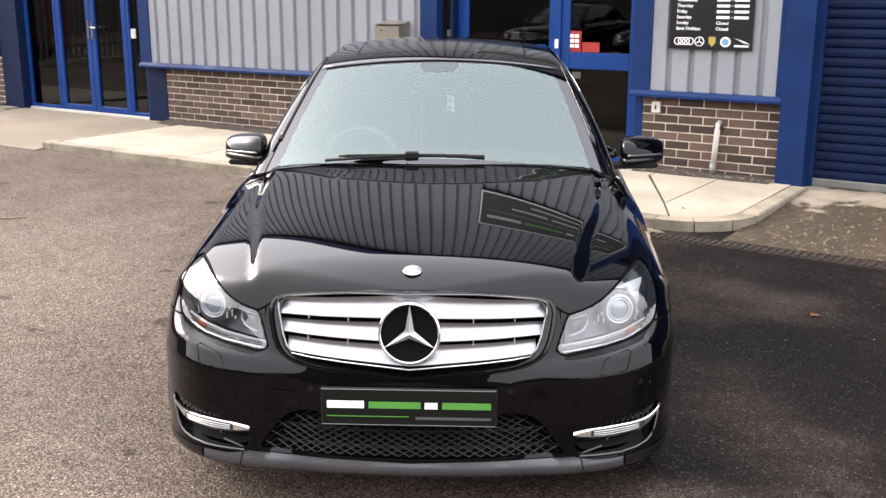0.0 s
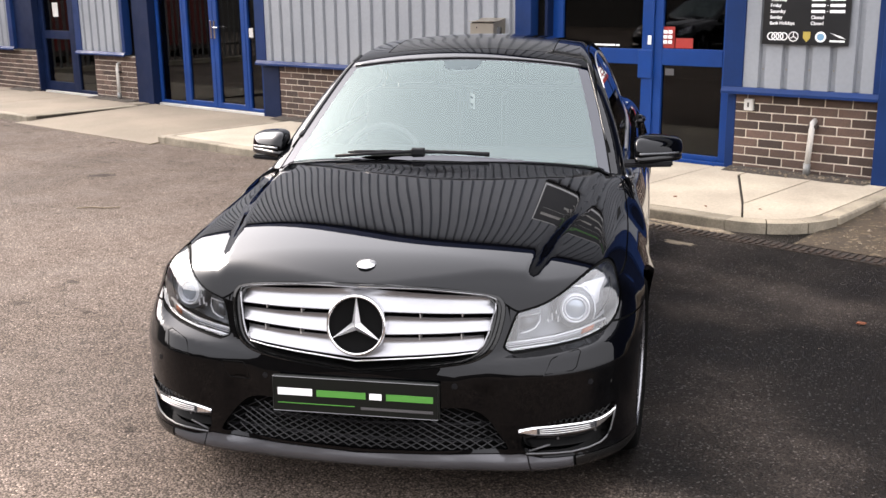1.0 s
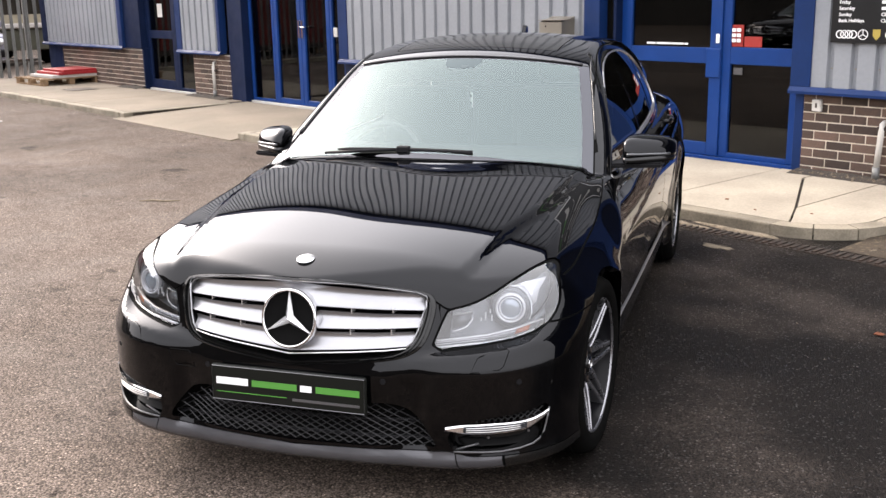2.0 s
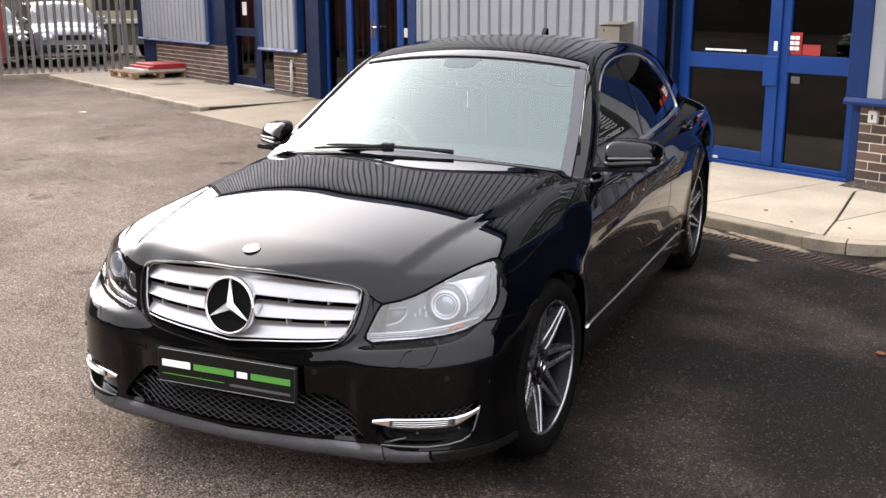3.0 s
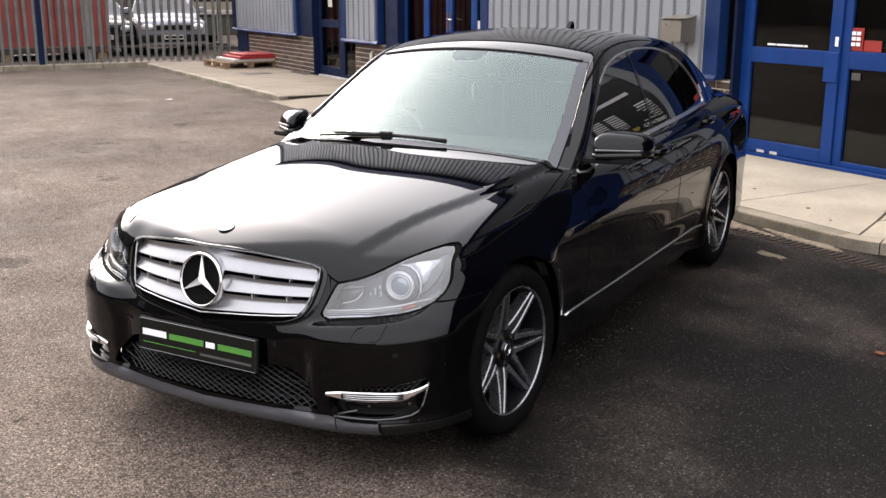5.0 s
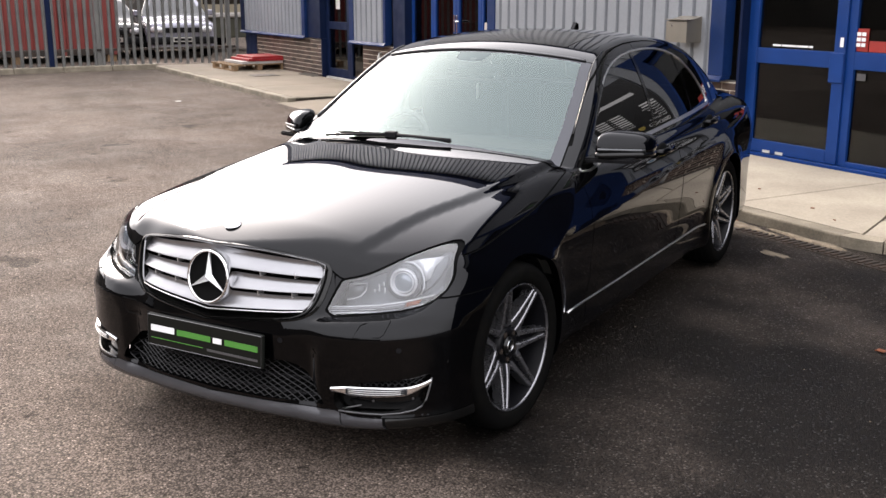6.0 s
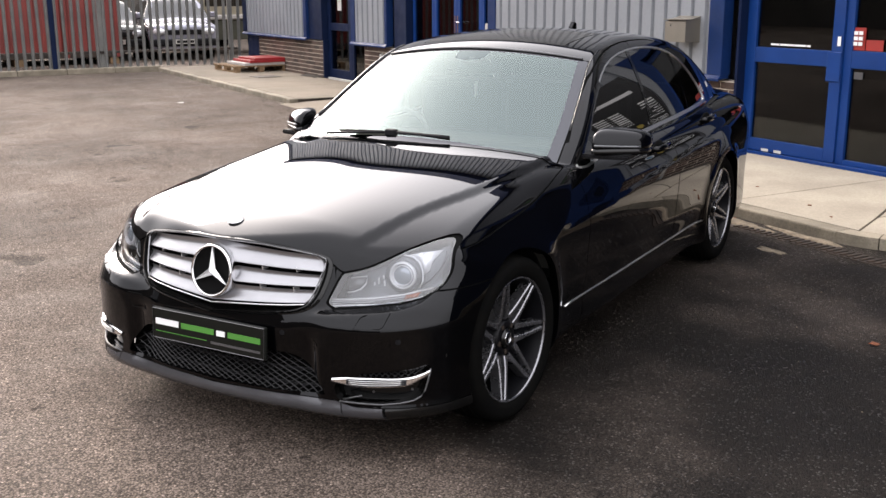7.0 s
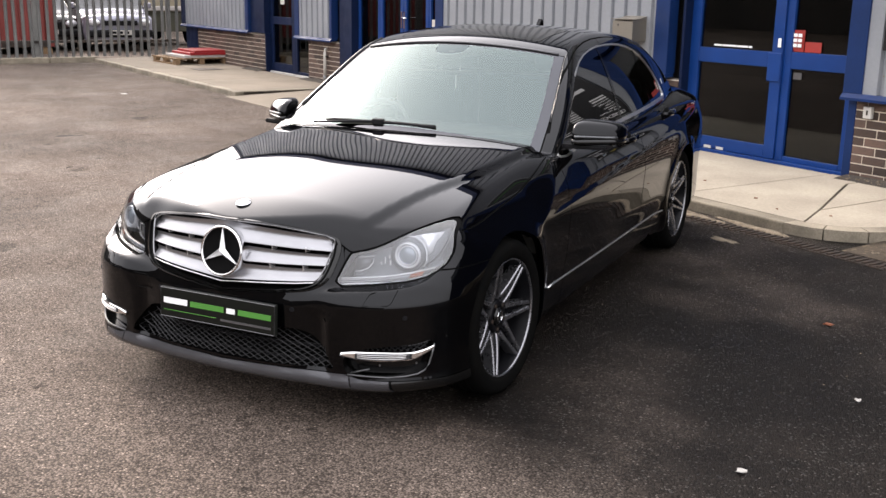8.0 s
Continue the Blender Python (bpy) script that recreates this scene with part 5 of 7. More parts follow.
def grille(c):
    g = new("grille")
    g.parent = c
    tagged(g, "three silver bars and a round star badge in a black surround")
    # black surround: a stepped frame that runs down to a shallow V
    ring = sorted([q for q in GRILLE if q[0] >= 0], key=lambda q: math.atan2(q[1] - 0.62, q[0]))
    ring = ring + [(-x, z) for x, z in ring[::-1] if x > 1e-6]
    bm = bmesh.new()
    loops = []
    for k, d in ((1.0, 0.010), (0.995, 0.000), (0.972, -0.002), (0.962, 0.010), (0.945, 0.012), (0.938, 0.004), (0.925, 0.004), (0.915, 0.016), (0.90, 0.06)):
        loops.append([bm.verts.new((x * k, on_front(x * k, 0.62 + (z - 0.62) * k) + d, 0.62 + (z - 0.62) * k)) for x, z in ring])
    for a, b in zip(loops, loops[1:]):
        for k in range(len(ring)):
            bm.faces.new((a[k], a[(k + 1) % len(ring)], b[(k + 1) % len(ring)], b[k]))
    bmesh.ops.recalc_face_normals(bm, faces=bm.faces)
    part("surround", bm, GLOSSBLACK, g, "gloss black grille surround")
    # the three broad bars, each with a sharp lower edge and a back that falls away into the dark
    bars = [(0.673, 0.742, 0.415, -0.019, -0.038), (0.601, 0.662, 0.402, 0.005, -0.018), (0.531, 0.592, 0.377, 0.022, 0.004)]
    for low, high, half_w, dip0, dip1 in bars:
        for s in (1, -1):
            rows = []
            n = 22
            x0 = 0.06 if 0.59 < low < 0.65 else 0.0
            for i in range(n + 1):
                x = x0 + (half_w - x0) * i / n
                t = x / half_w
                z0, z1 = low + dip0 * t, high + dip1 * t
                h = z1 - z0
                u = on_front(x, (z0 + z1) / 2)
                sec = [(u + 0.045, z0 - 0.001), (u + 0.006, z0), (u + 0.003, z0 + 0.0012), (u + 0.002, z0 + 0.003), (u + 0.004, z0 + 0.12 * h), (u + 0.013, z0 + 0.30 * h),
                       (u + 0.022, z0 + 0.46 * h), (u + 0.027, z0 + 0.60 * h), (u + 0.029, z0 + 0.72 * h), (u + 0.028, z0 + 0.86 * h), (u + 0.024, z0 + 0.97 * h)]
                rows.append([(s * x, a, b) for a, b in sec])
            bm = bmesh.new()
            vs = [[bm.verts.new(q) for q in r] for r in rows]
            for a, b in zip(vs, vs[1:]):
                for k in range(len(a) - 1):
                    bm.faces.new((a[k], a[k + 1], b[k + 1], b[k]))
            bm.faces.new(vs[-1])
            bmesh.ops.recalc_face_normals(bm, faces=bm.faces)
            for f in bm.faces:
                f.smooth = True
            for e in bm.edges:
                if e.calc_face_angle(0) > 0.6:
                    e.smooth = False
            part("silver_bar", bm, GRILLESILVER, g, "broad satin silver bar")
    for s in (1, -1):
        line = [(s * x, on_front(x, z) + 0.004, z) for x, z in ((0.409, 0.688), (0.409, 0.670), (0.403, 0.648), (0.392, 0.602), (0.378, 0.568), (0.363, 0.552))]
        part("side_edge", tube(line, 0.0030, 6), GRILLESILVER, g, "thin silver edge", True)
        line = [(s * x, on_front(x, z) + 0.002, z) for x, z in ((0.0, 0.7445), (0.1, 0.7425), (0.2, 0.737), (0.3, 0.724), (0.380, 0.711), (0.408, 0.700), (0.414, 0.684))]
        part("upper_edge", tube(line, 0.0026, 6), GRILLESILVER, g, "thin silver upper edge", True)
        line = [(s * x, on_front(x, z) + 0.002, z) for x, z in ((0.0, 0.5245), (0.1, 0.532), (0.2, 0.5385), (0.3, 0.545), (0.362, 0.5505))]
        part("lower_edge", tube(line, 0.0022, 6), SILVER, g, "thin chrome lower edge", True)
    # dark back and the thin fins between the bars
    bm = bmesh.new()
    n = 20
    rows = [[bm.verts.new((x, on_front(x, z) + 0.075, z)) for x in np.linspace(-0.47, 0.47, n)] for z in (0.47, 0.62, 0.77)]
    for a, b in zip(rows, rows[1:]):
        for k in range(n - 1):
            bm.faces.new((a[k], a[k + 1], b[k + 1], b[k]))
    part("back_plate", bm, GAP, g)
    for s in (1, -1):
        for x in (0.188, 0.312):
            for z0, z1 in ((0.650, 0.668), (0.586, 0.603)):
                u = on_front(x, z0) + 0.016
                part("fin", box(s * x - 0.0014, s * x + 0.0014, u, u + 0.03, z0, z1), SILVER, g)
    # badge: ring, black bowl and three points
    star = new("star_badge")
    star.parent = g
    tagged(star, "round chrome three-pointed badge on black")
    m = pose(0, 0.110, 0.634, 90 - 10, 0, 0)
    part("badge_bowl", lathe([(0.0, -0.012), (0.070, -0.010), (0.088, 0.0), (0.090, -0.05)], m, 48), GAP, star, "", True)
    part("badge_ring", lathe([(0.083, 0.0), (0.085, 0.007), (0.089, 0.009), (0.093, 0.004), (0.093, -0.045), (0.086, -0.02)], m, 64, closed=True), CHROME, star, "", True)
    for k in range(3):
        a = math.radians(90 + 120 * k)
        bm = bmesh.new()
        tip = (0.085 * math.cos(a), 0.085 * math.sin(a))
        wide = [(0.0155 * math.cos(a + t), 0.0155 * math.sin(a + t)) for t in (math.radians(60), math.radians(-60))]
        v = [bm.verts.new(m @ Vector(q)) for q in ((0, 0, 0.016), (*tip, 0.006), (*wide[0], -0.002), (*wide[1], -0.002), (*tip, -0.002), (0, 0, -0.002))]
        for f in ((0, 1, 2), (0, 3, 1), (2, 1, 4), (1, 3, 4), (2, 4, 5), (5, 4, 3)):
            bm.faces.new([v[i] for i in f])
        bmesh.ops.recalc_face_normals(bm, faces=bm.faces)
        part("star_point", bm, SILVER, star)


def badge(c):
    z = find(lambda q: -float(skin(np.array(0.0), np.array(0.248), np.array(q))), 0.6, 0.95) + 0.0035
    part("bonnet_emblem", disc(0.029, 0.006, pose(0, 0.248, z, 13.5, 0, 0), 32, bevel=0.002), SILVER, c, "small round bright emblem on the bonnet", True)


def intake(c):
    """The low air intake: crossing wires in front of a dark back."""
    g = new("lower_intake")
    g.parent = c
    tagged(g, "black diamond mesh in the lower air intake")
    bm = bmesh.new()
    n = 24
    rows = [[bm.verts.new((x, on_front(x, 0.3) + d, z)) for x in np.linspace(-0.50, 0.50, n)] for z, d in ((0.215, 0.05), (0.30, 0.07), (0.40, 0.07))]
    for a, b in zip(rows, rows[1:]):
        for k in range(n - 1):
            bm.faces.new((a[k], a[k + 1], b[k + 1], b[k]))
    part("back_plate", bm, GAP, g)
    bm = bmesh.new()
    for s in (1, -1):
        for k in range(-28, 29):
            pts = []
            for z in np.linspace(0.238, 0.388, 6):
                x = k * 0.036 + s * (z - 0.3) * 1.75
                if abs(x) < np.interp(z, [0.24, 0.285, 0.345, 0.376, 0.388], [0.472, 0.448, 0.40, 0.36, 0.31]):
                    pts.append((x, on_front(x, z) + 0.022 + 0.002 * s, z))
            if len(pts) > 1:
                tube(pts, 0.0019, 4, bm)
    part("wire_mesh", bm, MESHBLACK, g)
    for z in (0.262, 0.318):
        line = [(x, on_front(x, z) + 0.034, z) for x in np.linspace(-0.46 + (z - 0.26), 0.46 - (z - 0.26), 20)]
        part("cross_bar", tube(line, 0.006, 6), TRIMBLACK, g, "", True)


def covers(bumper):
    """Seams of the washer covers and the towing eye cover in the bumper, and two small sensors."""
    sets = [([(0.568, 0.496), (0.583, 0.533), (0.592, 0.540), (0.660, 0.552), (0.668, 0.548), (0.658, 0.508), (0.648, 0.500)], (1, -1)),
            ([(0.357, 0.434), (0.372, 0.482), (0.380, 0.488), (0.445, 0.490), (0.452, 0.485), (0.425, 0.437)], (-1,))]
    for ring, sides in sets:
        for s in sides:
            pts = [(s * x, nose_u(x, z) - 0.0002, z) for x, z in ring]
            part("cover_seam", tube(pts, 0.0016, 4, closed=True), GAP, bumper)
    for s in (1, -1):
        for x, z in ((0.70, 0.455), (0.30, 0.455)):
            part("sensor", disc(0.009, 0.003, pose(s * x, nose_u(x, z), z, 90, 0, s * (35 if x > 0.5 else 8)), 16), TRIMBLACK, bumper)


def fog_lamp(c, piece, s):
    g = new("running_light")
    g.parent = c
    tagged(g, "chrome-edged daytime light strip in a dark recess")
    v, n, f = piece
    deep = (v + np.array((0, 0.05, 0)), n, f)
    if s < 0:
        deep = mirrored(deep)
    mesh_ob("recess", deep[0], deep[2], GLOSSBLACK, g, normals=deep[1])
    wall = with_rim(piece, 0.05)
    k = len(v)
    wall = (wall[0][k:], wall[1][k:], [tuple(i - k for i in q) for q in wall[2] if min(q) >= k])
    if s < 0:
        wall = mirrored(wall)
    mesh_ob("recess_wall", wall[0], wall[2], GLOSSBLACK, g, normals=wall[1])
    # a flat bright blade with a ribbed light let into its middle
    top = curve((0.494, 0.322), (0.55, 0.330), (0.628, 0.331), (0.714, 0.327), (0.750, 0.333), (0.776, 0.346))
    low = curve((0.494, 0.310), (0.55, 0.303), (0.628, 0.298), (0.714, 0.298), (0.750, 0.314), (0.776, 0.332))

    def strip(x0, x1, lift, inset, n):
        bm = bmesh.new()
        rows = []
        for x in np.linspace(x0, x1, n):
            z0, z1 = float(low(x)) + inset, float(top(x)) - inset
            u = nose_u(x, (z0 + z1) / 2) - lift
            rows.append([bm.verts.new((s * x, u + a, z)) for a, z in ((0.020, z0), (0.003, z0), (0.0, z0 + 0.004), (0.001, z1 - 0.005), (0.004, z1), (0.020, z1))])
        for a, b in zip(rows, rows[1:]):
            for k in range(5):
                bm.faces.new((a[k], a[k + 1], b[k + 1], b[k]))
        bm.faces.new(rows[0])
        bm.faces.new(rows[-1])
        bmesh.ops.recalc_face_normals(bm, faces=bm.faces)
        return bm
    blade = part("blade", strip(0.494, 0.776, 0.007, 0.0, 20), CHROME, g, "chrome blade")
    lens = part("light_lens", strip(0.548, 0.722, 0.0095, 0.0035, 12), LAMPLENS, blade, "grey light lens")
    for f in (0.22, 0.5, 0.78):
        line = []
        for x in np.linspace(0.556, 0.716, 10):
            z0, z1 = float(low(x)) + 0.004, float(top(x)) - 0.004
            line.append((s * x, nose_u(x, (z0 + z1) / 2) - 0.0098, z0 + (z1 - z0) * f))
        part("light_rib", tube(line, 0.0013, 6), BRIGHT, blade, "white light rib", True)
    bm = bmesh.new()
    for x in np.linspace(0.555, 0.745, 12):
        for d in (-0.012, 0.012):
            z = float(top(x))
            tube([(s * (x - d), nose_u(x - d, z) + 0.014, z + 0.002), (s * (x + d), nose_u(x + d, z + 0.024) + 0.014, z + 0.024)], 0.0016, 4, bm)
    part("wire_mesh", bm, MESHBLACK, g, "thin mesh above the blade")
    # Grey tubes paint the highlight along the rim of the recess.
    edge = [(s * x, nose_u(x, z) - 0.001, z) for x, z in ((0.515, 0.240), (0.560, 0.239), (0.608, 0.237), (0.650, 0.235), (0.700, 0.237), (0.735, 0.243), (0.752, 0.254), (0.762, 0.275), (0.770, 0.310), (0.776, 0.350))]
    part("recess_edge", tube(edge, 0.003, 6), LIPGREY, g, "thin grey line drawn for the lit edge of the recess", True)
    edge = [(s * x, nose_u(x, z) + 0.012, z) for x, z in ((0.520, 0.242), (0.550, 0.252), (0.585, 0.262))]
    part("recess_edge", tube(edge, 0.003, 6), LIPGREY, g, "thin grey line drawn for the lit edge of the recess", True)
    for x, z in ((0.605, 0.266), (0.715, 0.272)):
        part("recess_clip", disc(0.004, 0.003, pose(s * x, nose_u(x, z) + 0.045, z, 90, 0, s * 30), 10), LIPGREY, g)


def headlamp(c, piece, s):
    g = new("headlamp")
    g.parent = c
    tagged(g, "clear headlamp with a round projector lens")
    v, n, f = piece
    side = (lambda q: mirrored(q)) if s < 0 else (lambda q: q)
    cover = side(with_rim((v, n, f), 0.006))
    mesh_ob("lamp_cover", cover[0], cover[2], LAMPCLEAR, g, "clear lamp cover", normals=cover[1]).visible_shadow = False
    mid = np.array((0.62, 0.36, 0.64))
    back = side((mid + (v - mid) * 0.97 + np.array((-0.02, 0.085, -0.004)), n, f))
    mesh_ob("housing", back[0], back[2], LAMPBACK, g, "grey lamp housing", normals=back[1])
    rim = with_rim((v - n * 0.004, n, f), 0.075)
    k = len(v)
    wall = side((rim[0][k:], rim[1][k:], [tuple(i - k for i in q) for q in rim[2] if min(q) >= k]))
    mesh_ob("housing_wall", wall[0], wall[2], LAMPDARK, g, normals=wall[1])
    def at(x, z, d):
        x -= 0.014
        return (s * x, nose_u(x, z) + d, z)

    def plate(name, ring, d, mat, label):
        """A thin shaped piece that follows the cover at depth d."""
        bm = bmesh.new()
        a, b = [[bm.verts.new(at(x, z, q)) for x, z in ring] for q in (d, d + 0.006)]
        n_ = len(ring)
        bm.faces.new(a)
        bm.faces.new(b[::-1])
        for k_ in range(n_):
            bm.faces.new((a[k_], a[(k_ + 1) % n_], b[(k_ + 1) % n_], b[k_]))
        bmesh.ops.triangulate(bm, faces=[q for q in bm.faces if len(q.verts) > 4])
        bmesh.ops.recalc_face_normals(bm, faces=bm.faces)
        return part(name, bm, mat, g, label, True)
    ax = pose(s * 0.641, 0.350, 0.645, 90 - 6, 0, s * 16)
    part("projector_bowl", lathe([(0.044, 0.004), (0.050, 0.000), (0.060, 0.004), (0.064, -0.010), (0.066, -0.05)], ax, 40), LAMPBACK, g, "grey bowl round the projector", True)
    ring = part("projector_ring", lathe([(0.0385, -0.02), (0.039, 0.010), (0.042, 0.013), (0.046, 0.011), (0.048, 0.002), (0.048, -0.02)], ax, 48), LAMPBOWL, g, "bright ring", True)
    part("inner_ring", lathe([(0.031, 0.004), (0.0325, 0.012), (0.035, 0.012), (0.036, 0.002)], ax, 48), LAMPBOWL, ring, "bright inner ring", True)
    bm = bmesh.new()
    bmesh.ops.create_uvsphere(bm, u_segments=28, v_segments=14, radius=1, matrix=ax @ Matrix.Diagonal((0.034, 0.034, 0.012, 1)))
    part("projector_lens", bm, LENS, ring, "round glass lens", True)
    plate("outer_reflector", [(0.650, 0.708), (0.695, 0.715), (0.741, 0.717), (0.737, 0.704), (0.728, 0.688), (0.726, 0.655), (0.714, 0.646), (0.702, 0.676), (0.682, 0.698)], 0.030, LAMPBOWL, "bright wedge-shaped reflector")
    part("reflector_rim", tube([at(x, z, 0.026) for x, z in ((0.646, 0.711), (0.672, 0.706), (0.697, 0.686), (0.713, 0.655), (0.716, 0.628), (0.712, 0.606))], 0.003, 6), LAMPBOWL, g, "bright curved rim", True)
    part("inner_cover_edge", tube([at(x, z, 0.024) for x, z in ((0.755, 0.716), (0.761, 0.690), (0.754, 0.657), (0.736, 0.628), (0.716, 0.611))], 0.0022, 6), TRIMBLACK, g, "", True)
    # low light strip: a ribbed bar between two bright lines
    upper = [(0.450, 0.566), (0.523, 0.571), (0.603, 0.577), (0.675, 0.587), (0.748, 0.603)]
    lower = [(0.452, 0.5465), (0.528, 0.553), (0.606, 0.557), (0.680, 0.564), (0.728, 0.577)]
    plate("light_bar", upper + lower[::-1], 0.026, LAMPDARK, "grey ribbed light bar")
    part("light_guide", tube([at(x, z, 0.020) for x, z in upper], 0.0036, 6), LAMPBOWL, g, "thin bright light strip", True)
    part("light_guide", tube([at(x, z, 0.018) for x, z in lower], 0.0036, 6), LAMPBOWL, g, "thin bright light strip", True)
    for f in (0.35, 0.65):
        mid_ = [(a[0] * f + b[0] * (1 - f), a[1] * f + b[1] * (1 - f)) for a, b in zip(upper, lower)]
        part("light_rib", tube([at(x, z, 0.023) for x, z in mid_[:4]], 0.0014, 4), LAMPBOWL, g)
    # Amber plate that puts a reddish reflection into the lamp as colour.
    plate("turn_lamp", [(0.676, 0.570), (0.712, 0.577), (0.716, 0.592), (0.680, 0.584)], 0.020, AMBER, "amber plate for a reddish reflection")
    # faint inner cup, with small bright boxes that paint in its sparkles
    part("inner_cup_edge", tube([at(x, z, 0.034) for x, z in ((0.500, 0.637), (0.553, 0.643), (0.553, 0.620), (0.540, 0.602), (0.520, 0.593), (0.498, 0.589))], 0.0022, 6), LAMPBOWL, g, "bright edge of the inner cup", True)
    plate("inner_cup", [(0.494, 0.632), (0.546, 0.638), (0.546, 0.620), (0.534, 0.604), (0.495, 0.594)], 0.038, LAMPDARK, "grey inner cup")
    for x, z, h in ((0.588, 0.628, 0.012), (0.600, 0.640, 0.006), (0.576, 0.618, 0.006), (0.606, 0.620, 0.010)):
        part("facet", box(-0.0022, 0.0022, -0.003, 0.003, -h, h, 0.001, turn=Matrix.Translation(at(x, z, 0.04))), LAMPBOWL, g)


def mirror(c, s):
    g = new("wing_mirror")
    g.parent = c
    tagged(g, "black wing mirror on a flat arm")
    mx, mu = (0.900, 1.735) if s > 0 else (-0.845, 1.735)   # the far one is folded in a little
    bm = bmesh.new()
    bmesh.ops.create_uvsphere(bm, u_segments=40, v_segments=28, radius=1)
    for v in bm.verts:
        # a flattened shell that sweeps back and grows thinner outwards, cut flat at the back
        x, y, z = [math.copysign(abs(t) ** 0.6, t) for t in v.co]
        thin = 1.0 - 0.14 * x
        back = 0.062 * y * (1.0 - 0.15 * x) if y > 0 else 0.088 * y * (1.0 - 0.22 * x) * (1 - 0.25 * z * z)
        v.co = (mx + s * 0.103 * x, mu + back + 0.062 * x + 0.018 * z, 0.948 + 0.053 * z * thin - 0.006 * x)
    bmesh.ops.recalc_face_normals(bm, faces=bm.faces)
    shell = part("mirror_shell", bm, PAINT, g, "", True)
    bm = bmesh.new()
    bmesh.ops.create_uvsphere(bm, u_segments=32, v_segments=14, radius=1)
    for v in bm.verts:
        x, y, z = [math.copysign(abs(t) ** 0.5, t) for t in v.co]
        back = 0.060 * y * (1.0 - 0.15 * x) if y > 0 else 0.092 * y * (1.0 - 0.22 * x)
        v.co = (mx + s * 0.101 * x, mu + back + 0.062 * x - 0.006, 0.911 + 0.018 * z - 0.002 * x)
    bmesh.ops.recalc_face_normals(bm, faces=bm.faces)
    part("mirror_base", bm, GLOSSBLACK, g, "black lower half of the mirror", True)
    line = [(mx + s * 0.103 * x, mu - 0.088 * (1 - 0.22 * x) + 0.062 * x + 0.0015 + 0.030 * max(0, x - 0.3) ** 2, 0.934 - 0.006 * x) for x in np.linspace(-0.75, 0.8, 12)]
    part("indicator", tube(line, 0.0055, 6), LAMPDARK, shell, "grey indicator strip", True)
    bm = box(0, 1, 0, 1, 0, 1)
    for v in bm.verts:
        x = 0.715 + (abs(mx) - 0.655) * v.co.x
        v.co = Vector((s * x, 1.60 + 0.04 * v.co.x + v.co.y * (0.12 - 0.03 * v.co.x), 0.876 + v.co.z * 0.020 + 0.004 * v.co.x))
    bmesh.ops.recalc_face_normals(bm, faces=bm.faces)
    bmesh.ops.bevel(bm, geom=bm.edges[:], offset=0.006, segments=2, affect="EDGES")
    part("mirror_arm", bm, TRIMBLACK, g)
    slope = pose(mx, mu + 0.064, 0.948, 0, 0, s * math.degrees(math.atan2(0.055, 0.103)))
    part("mirror_glass", box(-0.078, 0.078, -0.003, 0.003, -0.036, 0.036, 0.002, turn=slope), CHROME, g, "silvered mirror glass")


def dealer_plate(c):
    g = new("dealer_plate")
    g.parent = c
    tagged(g, "black show plate with white and green print")
    g.matrix_basis = pose(0, 0.068, 0.418, -4, 0, 0)
    part("plate_board", box(-0.262, 0.262, -0.004, 0.014, -0.058, 0.058, 0.004), PLATEBLACK, g)
    part("plate_edge", tube([(x, -0.005, z) for x, z in ((-0.258, -0.054), (0.258, -0.054), (0.258, 0.054), (-0.258, 0.054))], 0.0012, 4, closed=True), LIPGREY, g)
    part("print_bar", box(-0.243, -0.133, -0.0062, -0.004, -0.003, 0.019), SIGNWHITE, g, "white bar of print")
    part("print_bar", box(-0.119, 0.035, -0.0062, -0.004, -0.003, 0.017), PRINTGREEN, g, "green bar of print")
    part("print_bar", box(0.047, 0.085, -0.0062, -0.004, -0.003, 0.016), SIGNWHITE, g, "white bar of print")
    part("print_bar", box(0.099, 0.243, -0.0062, -0.004, -0.003, 0.017), PRINTGREEN, g, "green bar of print")
    part("rule_line", box(-0.243, 0.0, -0.0060, -0.004, -0.029, -0.027), PRINTGREEN, g)
    part("print_bar", box(0.02, 0.243, -0.0060, -0.004, -0.036, -0.028), LIPGREY, g, "thin grey bar of print")


def screen_point(x, b, lift=0.0):
    u = b + 0.18 * x * x
    return (x, u - 0.5 * lift, float(ROOF(np.array(b))) - 0.045 * (x / 0.55) ** 2 + lift)


def wipers(c):
    g = new("wiper")
    g.parent = c
    tagged(g, "black wiper along the foot of the windscreen")
    pts = [(x, 1.405 + 0.05 * (x + 0.08) ** 2, 0.962 - 0.06 * (x + 0.08) ** 2) for x in np.linspace(-0.385, 0.215, 12)]
    part("wiper_blade", tube(pts, [0.004] + [0.007] * 5 + [0.009] * 6, 8), TRIMBLACK, g, "", True)
    part("wiper_arm", tube([(-0.44, 1.400, 0.940), (-0.30, 1.398, 0.951), (-0.08, 1.395, 0.966)], 0.007, 6), TRIMBLACK, g, "", True)
    part("wiper_joint", box(-0.112, -0.056, 1.387, 1.422, 0.950, 0.978, 0.005), TRIMBLACK, g)


